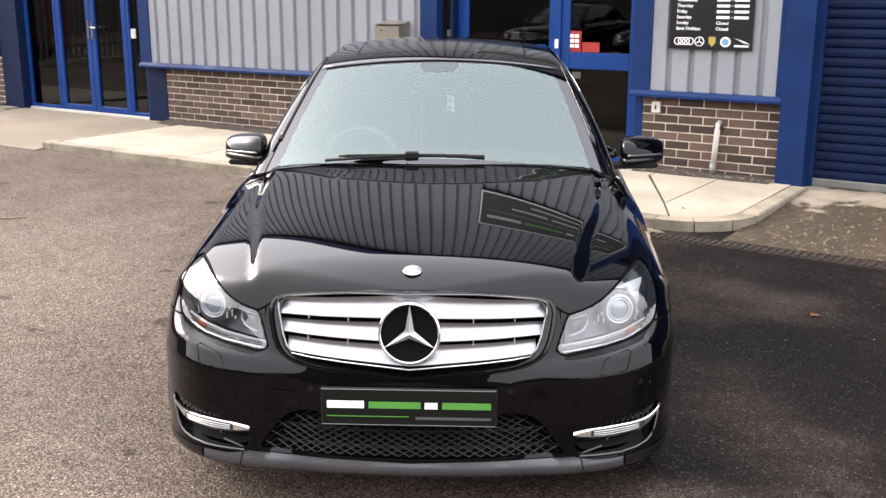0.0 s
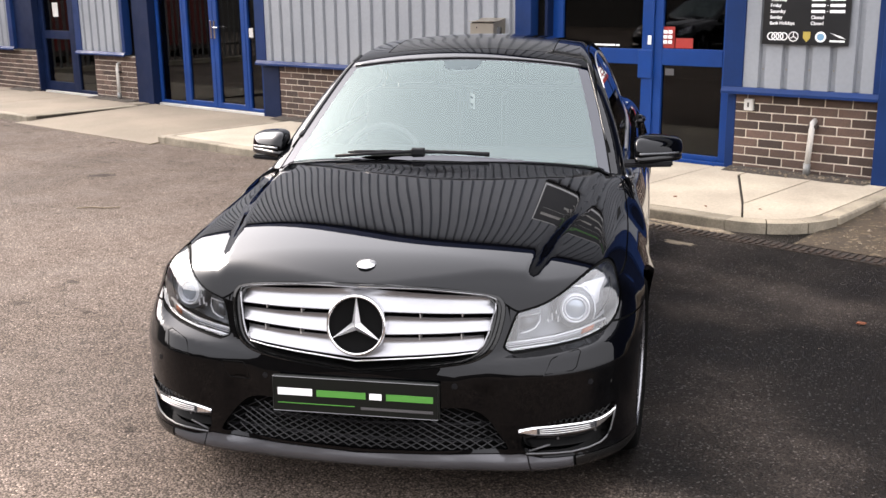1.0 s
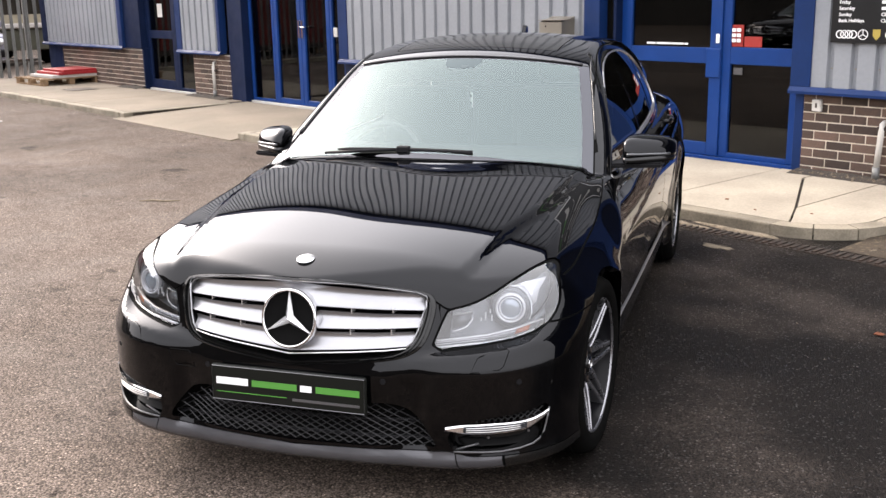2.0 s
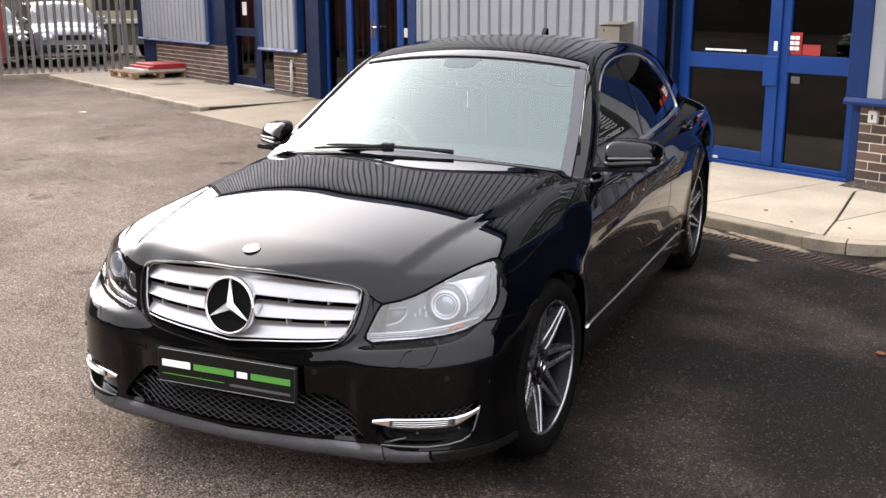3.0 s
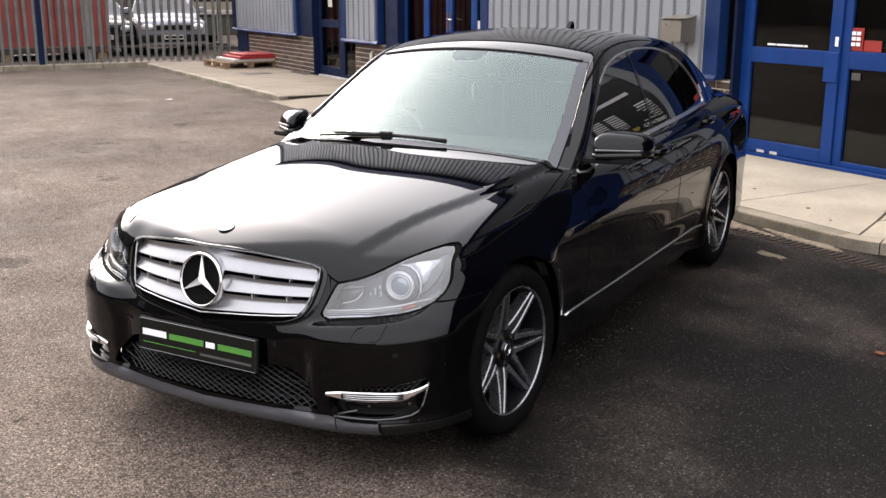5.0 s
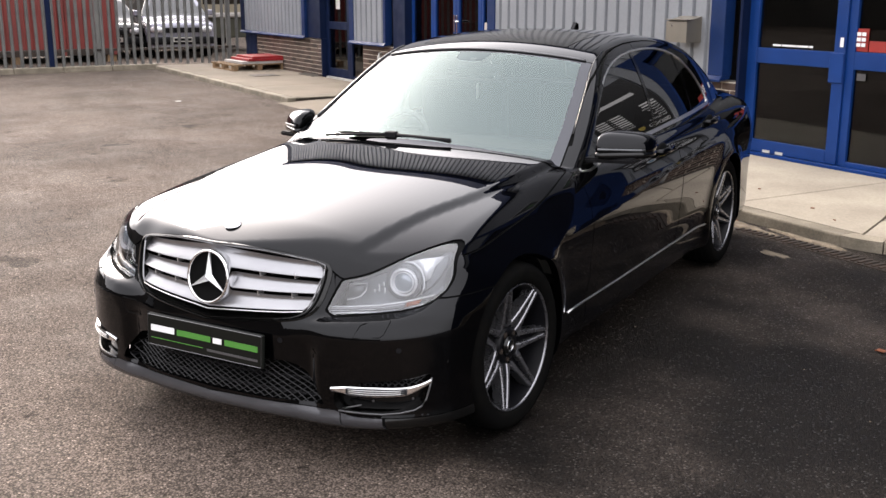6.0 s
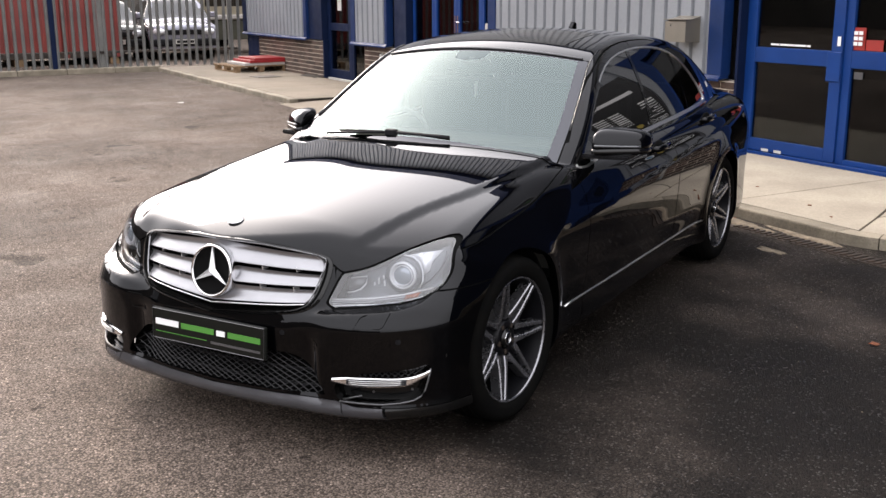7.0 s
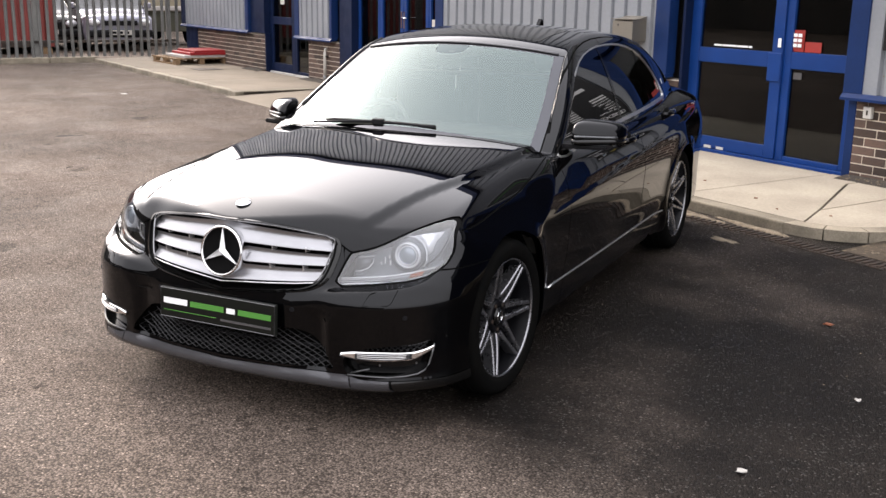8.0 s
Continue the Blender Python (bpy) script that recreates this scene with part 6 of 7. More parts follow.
def cabin(c):
    part("dashboard", box(-0.66, 0.66, 1.50, 1.86, 0.78, 0.93, 0.05, seg=3), CABIN, c)
    part("parcel_shelf", box(-0.55, 0.55, 3.35, 3.75, 0.86, 0.93, 0.02), CABIN, c)
    for x in (-0.36, 0.36):
        seat = new("front_seat")
        seat.parent = c
        part("seat_cushion", box(x - 0.25, x + 0.25, 2.05, 2.55, 0.45, 0.62, 0.05, seg=3), LEATHER, seat)
        part("backrest", box(x - 0.25, x + 0.25, 2.50, 2.66, 0.58, 1.12, 0.05, seg=3), LEATHER, seat)
        part("headrest", box(x - 0.13, x + 0.13, 2.56, 2.66, 1.14, 1.30, 0.04, seg=3), LEATHER, seat)
    seat = new("rear_seat")
    seat.parent = c
    part("seat_cushion", box(-0.62, 0.62, 2.95, 3.40, 0.45, 0.62, 0.05, seg=3), LEATHER, seat)
    part("backrest", box(-0.62, 0.62, 3.32, 3.46, 0.58, 1.06, 0.05, seg=3), LEATHER, seat)
    part("cabin_floor", box(-0.72, 0.72, 1.5, 3.6, 0.36, 0.40), CABIN, c)
    m = pose(-0.36, 1.88, 0.835, 66, 0, 0)
    wheel_ = new("steering_wheel")
    wheel_.parent = c
    part("wheel_rim", tube([m @ Vector((0.18 * math.cos(a), 0.18 * math.sin(a), 0)) for a in np.linspace(0, math.tau, 40, endpoint=False)], 0.015, 8, closed=True), WHEELGREY, wheel_, "", True)
    part("wheel_hub", disc(0.075, 0.05, m, 24, bevel=0.012), WHEELGREY, wheel_, "", True)
    part("wheel_spoke", box(-0.17, 0.17, -0.02, 0.02, -0.012, 0.012, 0.005, turn=m), WHEELGREY, wheel_)
    # sensor pod against the glass: a dark trapezium with a small lens window
    def behind_glass(name, ring, deep, thick, mat, parent, label):
        bm = bmesh.new()
        rows = [[bm.verts.new(Vector(screen_point(x, b)) + Vector((0, d, -d * 0.6))) for x, b in ring] for d in (deep, deep + thick)]
        n = len(ring)
        bm.faces.new(rows[0])
        bm.faces.new(rows[1][::-1])
        for k in range(n):
            bm.faces.new((rows[0][k], rows[0][(k + 1) % n], rows[1][(k + 1) % n], rows[1][k]))
        bmesh.ops.recalc_face_normals(bm, faces=bm.faces)
        return part(name, bm, mat, parent, label)
    pod = behind_glass("sensor_pod", rounded([(-0.092, 2.043), (0.092, 2.043), (0.080, 1.995), (0.050, 1.955), (-0.050, 1.955), (-0.080, 1.995)], 1), 0.006, 0.03, CABIN, c, "dark sensor pod behind the windscreen")
    behind_glass("lens_window", [(-0.004, 1.992), (0.030, 1.992), (0.024, 1.974), (0.002, 1.974)], 0.002, 0.003, WHITEPVC, pod, "pale lens window")
    part("rear_view_mirror", box(-0.12, 0.12, 2.06, 2.09, 1.18, 1.24, 0.012, seg=2), CABIN, c)
    turn = pose(0.055, 1.955, 1.118, 0, 0, -68)
    tag = part("hanging_tag", box(-0.042, 0.042, -0.0015, 0.0015, -0.033, 0.033, 0.001, turn=turn), SIGNWHITE, c, "white tag hanging behind the windscreen")
    for z in (-0.022, 0.010):
        part("print_bar", box(-0.022, 0.022, -0.003, -0.0016, z, z + 0.010, turn=turn), TRIMBLACK, tag)
    part("tag_thread", tube([(0.055, 1.955, 1.151), (0.055, 1.985, 1.215)], 0.001, 4), CABIN, tag)


def wheel(c):
    """Local x points outwards."""
    w = new("wheel")
    w.parent = c
    tagged(w, "dark alloy wheel with seven machined twin spokes")
    ax = pose(0, 0, 0, 0, 90, 0)
    prof = [(0.238, -0.105), (0.262, -0.112), (0.290, -0.113), (0.303, -0.104), (0.3125, -0.085), (0.3165, -0.05), (0.3175, 0.0), (0.3165, 0.05), (0.3125, 0.082), (0.303, 0.102),
            (0.290, 0.111), (0.280, 0.1125), (0.262, 0.112), (0.246, 0.108), (0.238, 0.100)]
    tyre = part("tyre", lathe(prof, ax, 72), RUBBER, w, "", True)
    for h in (-0.06, -0.02, 0.02, 0.06):
        part("tread_groove", lathe([(0.3178, h - 0.004), (0.3182, h), (0.3178, h + 0.004)], ax, 72), GAP, tyre)
    part("rim_lip", lathe([(0.2315, 0.090), (0.2325, 0.100), (0.2365, 0.103), (0.239, 0.099), (0.239, 0.080)], ax, 72), ALLOY, w, "machined rim edge", True)
    part("rim_barrel", lathe([(0.232, 0.095), (0.222, 0.06), (0.212, -0.02), (0.222, -0.10)], ax, 60), ALLOYDARK, w, "", True)
    part("brake_disc", lathe([(0.05, -0.01), (0.155, -0.01), (0.155, 0.004), (0.05, 0.004)], ax, 48, closed=True), STEEL, w, "", True)
    part("wheel_back", disc(0.215, 0.01, pose(-0.05, 0, 0, 0, 90, 0), 40), GAP, w)
    first = None
    for k in range(7):
        for s in (1, -1):
            bm = bmesh.new()
            rows = []
            for t in np.linspace(0, 1, 9):
                r = 0.070 + 0.160 * t
                mid = s * (0.0275 - 0.0155 * t)
                hw = 0.0085 + 0.005 * max(0, 0.35 - t) / 0.35
                face = 0.055 + 0.034 * t ** 0.8 + 0.004
                rows.append([bm.verts.new((x, mid + y, r)) for x, y in ((face - 0.045, -hw * 1.2), (face - 0.004, -hw), (face, -hw + 0.003), (face, hw - 0.003), (face - 0.004, hw), (face - 0.045, hw * 1.2))])
            for a, b in zip(rows, rows[1:]):
                for j in range(5):
                    bm.faces.new((a[j], a[j + 1], b[j + 1], b[j]))
            bmesh.ops.recalc_face_normals(bm, faces=bm.faces)
            for v in bm.verts:
                v.co = Matrix.Rotation(k * math.tau / 7, 4, "X") @ v.co
            part("spoke", bm, ALLOY, w, "machined silver spoke")
    for k in range(7):
        bm = bmesh.new()
        rows = []
        for t in np.linspace(0, 1, 7):
            r = 0.055 + 0.172 * t
            hw = 0.026 - 0.015 * t
            face = 0.040 + 0.034 * t ** 0.8
            rows.append([bm.verts.new((x, y, r)) for x, y in ((face - 0.03, -hw), (face, -hw + 0.004), (face - 0.012, 0), (face, hw - 0.004), (face - 0.03, hw))])
        for a, b in zip(rows, rows[1:]):
            for j in range(4):
                bm.faces.new((a[j], a[j + 1], b[j + 1], b[j]))
        bmesh.ops.recalc_face_normals(bm, faces=bm.faces)
        for v in bm.verts:
            v.co = Matrix.Rotation(k * math.tau / 7, 4, "X") @ v.co
        part("spoke_web", bm, ALLOYDARK, w, "", True)
    part("hub_ring", lathe([(0.070, 0.02), (0.066, 0.058), (0.058, 0.064), (0.040, 0.060)], ax, 40), ALLOYDARK, w, "", True)
    part("hub_cap", disc(0.036, 0.02, pose(0.062, 0, 0, 0, 90, 0), 32, bevel=0.005), GLOSSBLACK, w, "black hub cap", True)
    part("cap_ring", lathe([(0.019, 0.070), (0.0195, 0.0735), (0.022, 0.0735), (0.023, 0.070)], ax, 32), CHROME, w, "thin chrome ring on the hub cap", True)
    for k in range(5):
        a = (k + 0.5) * math.tau / 5
        part("wheel_bolt", disc(0.010, 0.012, pose(0.060, 0.053 * math.cos(a), 0.053 * math.sin(a), 0, 90, 0), 6), IRON, w)
    return w


CAR = car((-1.2143, 2.4943, 0.0), 31.1)

# ---------------------------------------------------------------- things on and before the building
def lettering(text, x, z, size, parent):
    """One word in the built-in font, as a thin mesh on the face of a board."""
    cu = bpy.data.curves.new("lettering", "FONT")
    cu.body, cu.size, cu.extrude, cu.resolution_u = text, size, 0.001, 3
    cu.offset = size * 0.012
    probe = bpy.data.objects.new("lettering", cu)
    me = bpy.data.meshes.new_from_object(probe)
    bpy.data.objects.remove(probe)
    bpy.data.curves.remove(cu)
    me.materials.clear()
    me.materials.append(SIGNWHITE)
    ob = new("lettering", me)
    ob.parent = parent
    ob.matrix_basis = pose(x, -0.0135, z, 90)
    return tagged(ob, "white lettering: " + text)


def opening_sign():
    s = thing("opening_hours_sign", "black sign board with rows of white print and five round marks", "sign", (-2.585, FACE - 0.078, 1.15))
    part("board", box(-0.36, 0.36, -0.012, 0.0, 0.0, 1.05, 0.002), SIGNBLACK, s)
    days = ("Bank Holidays", "Sunday", "Saturday", "Friday", "Thursday", "Wednesday", "Tuesday", "Monday")
    for r, day in enumerate(days):
        z = 0.160 + r * 0.047
        if r < 6:
            lettering(day, -0.30, z, 0.037, s)
        else:
            part("print_bar", box(-0.30, -0.15, -0.0145, -0.012, z, z + 0.024), SIGNWHITE, s, "white bar of print")
        if r < 2:
            lettering("Closed", 0.045, z, 0.037, s)
        else:
            for a, b in ((0.045, 0.155), (0.168, 0.182), (0.195, 0.315)):
                part("print_bar", box(a, b, -0.0145, -0.012, z + (0.0 if b - a > 0.05 else 0.009), z + (0.022 if b - a > 0.05 else 0.013)), SIGNWHITE, s, "white bar of print")
    part("print_bar", box(-0.25, 0.25, -0.0145, -0.012, 0.72, 0.78), SIGNWHITE, s, "white bar of print")
    front = pose(0, -0.0135, 0.066, 90) @ Matrix.Diagonal((1, 0.95, 1, 1))
    for k in range(4):
        part("ring_mark", lathe([(0.026, -0.001), (0.026, 0.001), (0.034, 0.001), (0.034, -0.001)], front @ pose(-0.28 + k * 0.036, 0, 0), 24, closed=True), SIGNWHITE, s)
    part("ring_mark", lathe([(0.036, -0.001), (0.036, 0.001), (0.042, 0.001), (0.042, -0.001)], front @ pose(-0.09, 0, 0), 28, closed=True), SIGNWHITE, s)
    for k in range(3):
        a = math.radians(90 + 120 * k)
        part("spoke_mark", box(0, 0.036, -0.003, 0.003, -0.001, 0.001, turn=front @ pose(-0.09, 0, 0, 0, 0, 90 + 120 * k)), SIGNWHITE, s)
    part("shield_mark", prism([(-0.03, 0.042), (0.03, 0.042), (0.03, -0.01), (0, -0.045), (-0.03, -0.01)], front @ pose(0.02, 0, 0), 0.002), SIGNYELLOW, s)
    part("disc_mark", disc(0.044, 0.002, front @ pose(0.135, 0, 0), 28), SIGNWHITE, s)
    part("disc_mark", disc(0.030, 0.002, front @ pose(0.135, 0, 0.0015), 28), SIGNBLUE, s)
    part("streak_mark", prism([(-0.06, 0.035), (0.02, 0.01), (0.07, -0.015), (0.02, -0.005)], front @ pose(0.27, 0, 0), 0.002), SIGNWHITE, s)
    part("print_bar", box(0.21, 0.33, -0.0145, -0.012, 0.028, 0.042), SIGNWHITE, s)


opening_sign()


def name_sign():
    s = thing("name_sign", "wide black name board with a white border and bars of print", "sign", (-3.35, FACE - 0.064, 3.45))
    part("board", box(-1.35, 1.35, -0.04, 0.0, 0, 0.95, 0.004), SIGNBLACK, s)
    for a, b, c, d in ((-1.33, 1.33, 0.02, 0.045), (-1.33, 1.33, 0.905, 0.93), (-1.33, -1.305, 0.045, 0.905), (1.305, 1.33, 0.045, 0.905)):
        part("border", box(a, b, -0.043, -0.04, c, d), SIGNWHITE, s)
    for a, b in ((-1.2, -0.60), (0.26, 0.42)):
        part("print_bar", box(a, b, -0.043, -0.04, 0.62, 0.70), WHITEPVC, s, "white bar of print")
    for a, b in ((-0.54, 0.20), (0.50, 1.2)):
        part("print_bar", box(a, b, -0.043, -0.04, 0.62, 0.69), PRINTGREEN, s, "green bar of print")
    part("print_bar", box(-1.2, 1.2, -0.043, -0.04, 0.475, 0.483), WHITEPVC, s)
    for a, b in ((-0.8, -0.18), (-0.1, 0.42), (0.5, 0.95)):
        part("print_bar", box(a, b, -0.043, -0.04, 0.30, 0.34), WHITEPVC, s)
    part("print_bar", box(-0.5, 0.6, -0.043, -0.04, 0.15, 0.18), WHITEPVC, s)


name_sign()


def post_box():
    b = thing("post_box", "brushed steel letter box fixed to the cladding", "letter box", (-5.84, FACE - 0.062, 1.09))
    bm = prism([(-0.0, 0.0), (0.0, 0.25), (-0.19, 0.20), (-0.19, 0.0)], pose(0, 0, 0, 90, 0, 90), 0.30)
    part("case", bm, STEEL, b)
    part("lid", box(-0.157, 0.157, -0.205, -0.01, 0.215, 0.222, turn=pose(0, 0, 0.0, 0)), STEEL, b)
    part("lock", disc(0.010, 0.008, pose(-0.06, -0.193, 0.16, 90), 16), CHROME, b)


post_box()


def waste_pipe(x, z1, lean):
    p = thing("waste_pipe", "white plastic pipe standing before the brick wall", "pipe", (x, FACE - 0.05, PAVE), group="wall pipes")
    part("pipe", tube([(0, 0, 0.09), (lean, 0, z1 - PAVE - 0.05), (lean, 0.01, z1 - PAVE), (lean, 0.06, z1 - PAVE + 0.015)], 0.024, 14), WHITEPVC, p, "", True)
    part("pipe_foot", tube([(0, 0, 0), (0, 0, 0.11)], 0.030, 14), GALV, p, "grey pipe socket", True)
    part("bracket", box(lean - 0.04, lean + 0.04, 0.0, 0.05, 0.40, 0.43, 0.003), IRON, p)


waste_pipe(-2.50, 0.52, 0.018)
waste_pipe(-13.1, 0.60, 0.0)


def tap_box():
    b = thing("meter_box", "small white plastic box on the brick wall", "box", (-3.055, FACE - 0.04, 0.585))
    part("case", box(-0.04, 0.04, 0.0, 0.04, 0.0, 0.10, 0.006), WHITEPVC, b)
    part("slot", box(-0.008, 0.008, -0.002, 0.0, 0.03, 0.07), IRON, b)


tap_box()


def pallet():
    p = thing("pallet", "low wooden pallet lying on the paving", "pallet", (-18.25, 8.38, PAVE), 3)
    for y in (-0.5, 0.0, 0.5):
        part("bottom_board", box(-0.6, 0.6, y - 0.05, y + 0.05, 0.0, 0.022, 0.002), PALLET, p)
    for x in (-0.53, 0, 0.53):
        for y in (-0.5, 0, 0.5):
            part("block", box(x - 0.07, x + 0.07, y - 0.05, y + 0.05, 0.022, 0.10, 0.002), PALLET, p)
    for x in np.linspace(-0.55, 0.55, 7):
        part("deck_board", box(x - 0.05, x + 0.05, -0.58, 0.58, 0.10, 0.125, 0.002), PALLET, p)
    b = thing("board_stack", "stack of red and white boards on the pallet", "boards", (-18.15, 8.44, PAVE + 0.127), 3)
    part("white_board", box(-0.5, 0.5, -0.42, 0.55, 0.0, 0.05, 0.004), WHITEBOARD, b)
    part("red_board", box(-0.45, 0.52, -0.30, 0.60, 0.052, 0.10, 0.004), REDSHEET, b)
    part("red_board", box(-0.40, 0.50, -0.20, 0.62, 0.102, 0.14, 0.004), REDSHEET, b)


pallet()

c = thing("inspection_cover", "dark square cover in the paving", "cover", (-16.4, 8.05, PAVE))
part("frame", box(-0.24, 0.24, -0.24, 0.24, 0.0, 0.005), IRON, c)
part("plate", box(-0.215, 0.215, -0.215, 0.215, 0.001, 0.009, 0.002), IRON, c)


def litter(name, label, x, y, mat, size, turn, category):
    bm = bmesh.new()
    pts = [(size * (0.7 + 0.3 * math.cos(3 * a + turn)) * math.cos(a), size * 0.6 * math.sin(a)) for a in np.linspace(0, math.tau, 10, endpoint=False)]
    top = [bm.verts.new((px, py, 0.004 + 0.006 * abs(math.sin(5 * px / size)))) for px, py in pts]
    low = [bm.verts.new((v.co.x, v.co.y, v.co.z - 0.003)) for v in top]
    bm.faces.new(top)
    bm.faces.new(low[::-1])
    for i in range(10):
        bm.faces.new((top[i], low[i], low[(i + 1) % 10], top[(i + 1) % 10]))
    o = part(name, bm, mat)
    o.matrix_basis = pose(x, y, 0.003, 0, 0, math.degrees(turn))
    return tagged(o, label, category)


litter("fallen_leaf", "dry red brown leaf on the asphalt", -0.79, 5.49, LEAF, 0.030, 0.4, "leaf")
litter("paper_scrap", "small pale scrap of paper on the asphalt", 0.09, 3.88, PAPER, 0.025, 1.0, "litter")
litter("paper_scrap", "small pale scrap of paper on the asphalt", -0.10, 4.77, PAPER, 0.022, 2.0, "litter")
litter("fallen_leaf", "dry leaf on the paving", -2.9, 7.4, LEAF, 0.02, 0.9, "leaf").location.z = PAVE + 0.003
litter("fallen_leaf", "dry leaf by the kerb", -3.3, 6.95, LEAF, 0.022, 2.1, "leaf")
for x, y, a in ((-3.62, 7.62, 0.3), (-4.15, 7.35, 1.2), (-2.55, 7.22, 2.4), (-4.7, 7.8, 0.8), (-3.1, 6.88, 1.9), (-2.2, 7.36, 2.9)):
    leaf = litter("fallen_leaf", "small dry brown leaf on the paving", x, y, LEAF, 0.016, a, "leaf")
    leaf.location.z = PAVE + 0.003 if y > 6.95 else 0.003
litter("paper_scrap", "pale scrap far out on the asphalt", -13.2, 5.6, PAPER, 0.08, 0.3, "litter")
t = thing("twig", "thin dry twig lying on the asphalt", "twig", (-6.32, 4.57, 0.006), 35)
part("stem", tube([(-0.17, 0, 0), (-0.05, 0.015, 0.006), (0.06, 0.0, 0.004), (0.18, 0.03, 0.008)], [0.004, 0.006, 0.006, 0.003], 6), STICK, t, "", True)


def scatter(name, label, category, spots, mat, small, large, seed):
    """Loose crumbs, each a flat little wedge, as one heap of stuff; spots gives (x, y, z)."""
    r = random.Random(seed)
    verts, faces = [], []
    for x, y, z in spots(r):
        k, a, size = len(verts), r.uniform(0, 6.3), small + (large - small) * r.random() ** 3
        for j in range(4):
            b = a + j * 1.571 + r.uniform(-0.4, 0.4)
            verts.append((x + size * math.cos(b), y + size * r.uniform(0.5, 1.0) * math.sin(b), z - 0.002))
        verts.append((x + r.uniform(-0.3, 0.3) * size, y, z + size * r.uniform(0.3, 0.8)))
        faces += [(k + j, k + (j + 1) % 4, k + 4) for j in range(4)]
    return tagged(mesh_ob(name, verts, faces, mat), label, category, kind="stuff")


scatter("wall_litter", "pale crumbs of stone and dry litter in the soil at the wall's foot", "litter",
        lambda r: [(r.uniform(-3.15, -1.95), 8.88 - abs(r.gauss(0, 0.07)), PAVE + 0.012) for _ in range(330)], GRIT, 0.006, 0.030, 3)
scatter("apron_grit", "loose pale grit on the stained concrete apron", "grit",
        lambda r: [(x, y, 0.006 + 0.055 * max(0, (y - 6.85) / 2.3)) for x, y in ((r.uniform(-1.6, 1.6), 6.88 + abs(r.gauss(0, 0.55))) for _ in range(700)) if y < 8.8], GRIT, 0.004, 0.020, 5)
scatter("yard_grit", "small pale stones lying on the wet, darkened asphalt", "grit",
        lambda r: [(x, 6.6 - abs(r.gauss(0, 1.1)) , 0.002) for x in (r.uniform(-4.5, 2.5) for _ in range(220))], GRIT, 0.0025, 0.008, 8)


def silt_patch(x, y, w, d, seed, top=0.009):
    """A thin skin of dried silt with a ragged edge."""
    bm = bmesh.new()
    mid = bm.verts.new((x, y, top))
    rings = []
    for k, z in ((0.5, top), (0.85, top - 0.002), (1.0, 0.001)):
        ring = []
        for i in range(40):
            a = i * math.tau / 40
            f = k * (0.75 + 0.7 * noise.noise((math.cos(a) * 1.6 + seed, math.sin(a) * 1.6, 0.3)) + 0.25 * noise.noise((math.cos(a) * 6, math.sin(a) * 6, seed)))
            ring.append(bm.verts.new((x + w * f * math.cos(a), y + d * f * math.sin(a), z)))
        rings.append(ring)
    for i in range(40):
        bm.faces.new((mid, rings[0][i], rings[0][(i + 1) % 40]))
        for a, b in zip(rings, rings[1:]):
            bm.faces.new((a[i], b[i], b[(i + 1) % 40], a[(i + 1) % 40]))
    o = part("silt_patch", bm, SILT, None, "", True)
    return tagged(o, "dried pale silt washed up beside the drain and kerb", "silt", group="silt by the drain")


for x, y, w, d, k, h in ((-4.1, 6.79, 1.0, 0.13, 1, 0.018), (-3.2, 6.80, 0.7, 0.11, 2, 0.017), (-2.45, 6.86, 0.5, 0.06, 3, 0.016), (-3.55, 6.38, 0.42, 0.13, 4, 0.006), (-2.95, 6.25, 0.30, 0.10, 5, 0.006),
                         (-2.30, 6.42, 0.20, 0.07, 6, 0.006), (-5.2, 6.84, 0.9, 0.08, 7, 0.010), (-4.2, 6.45, 0.25, 0.10, 9, 0.006)):
    silt_patch(x, y, w, d, k, h)


def fixing(x, z, y, n=0.007):
    o = part("fixing_screw", disc(n, 0.006, pose(x, y, z, 90), 8), STEEL)
    return tagged(o, "small bright screw head in the wall sheeting", "screw", "screws in the cladding", "structure")


for x, z in ((-2.909, 0.943), (-2.706, 0.944), (-2.511, 0.948), (-2.311, 0.950), (-2.113, 0.949)):
    fixing(x - 0.034, z, FACE - 0.034)


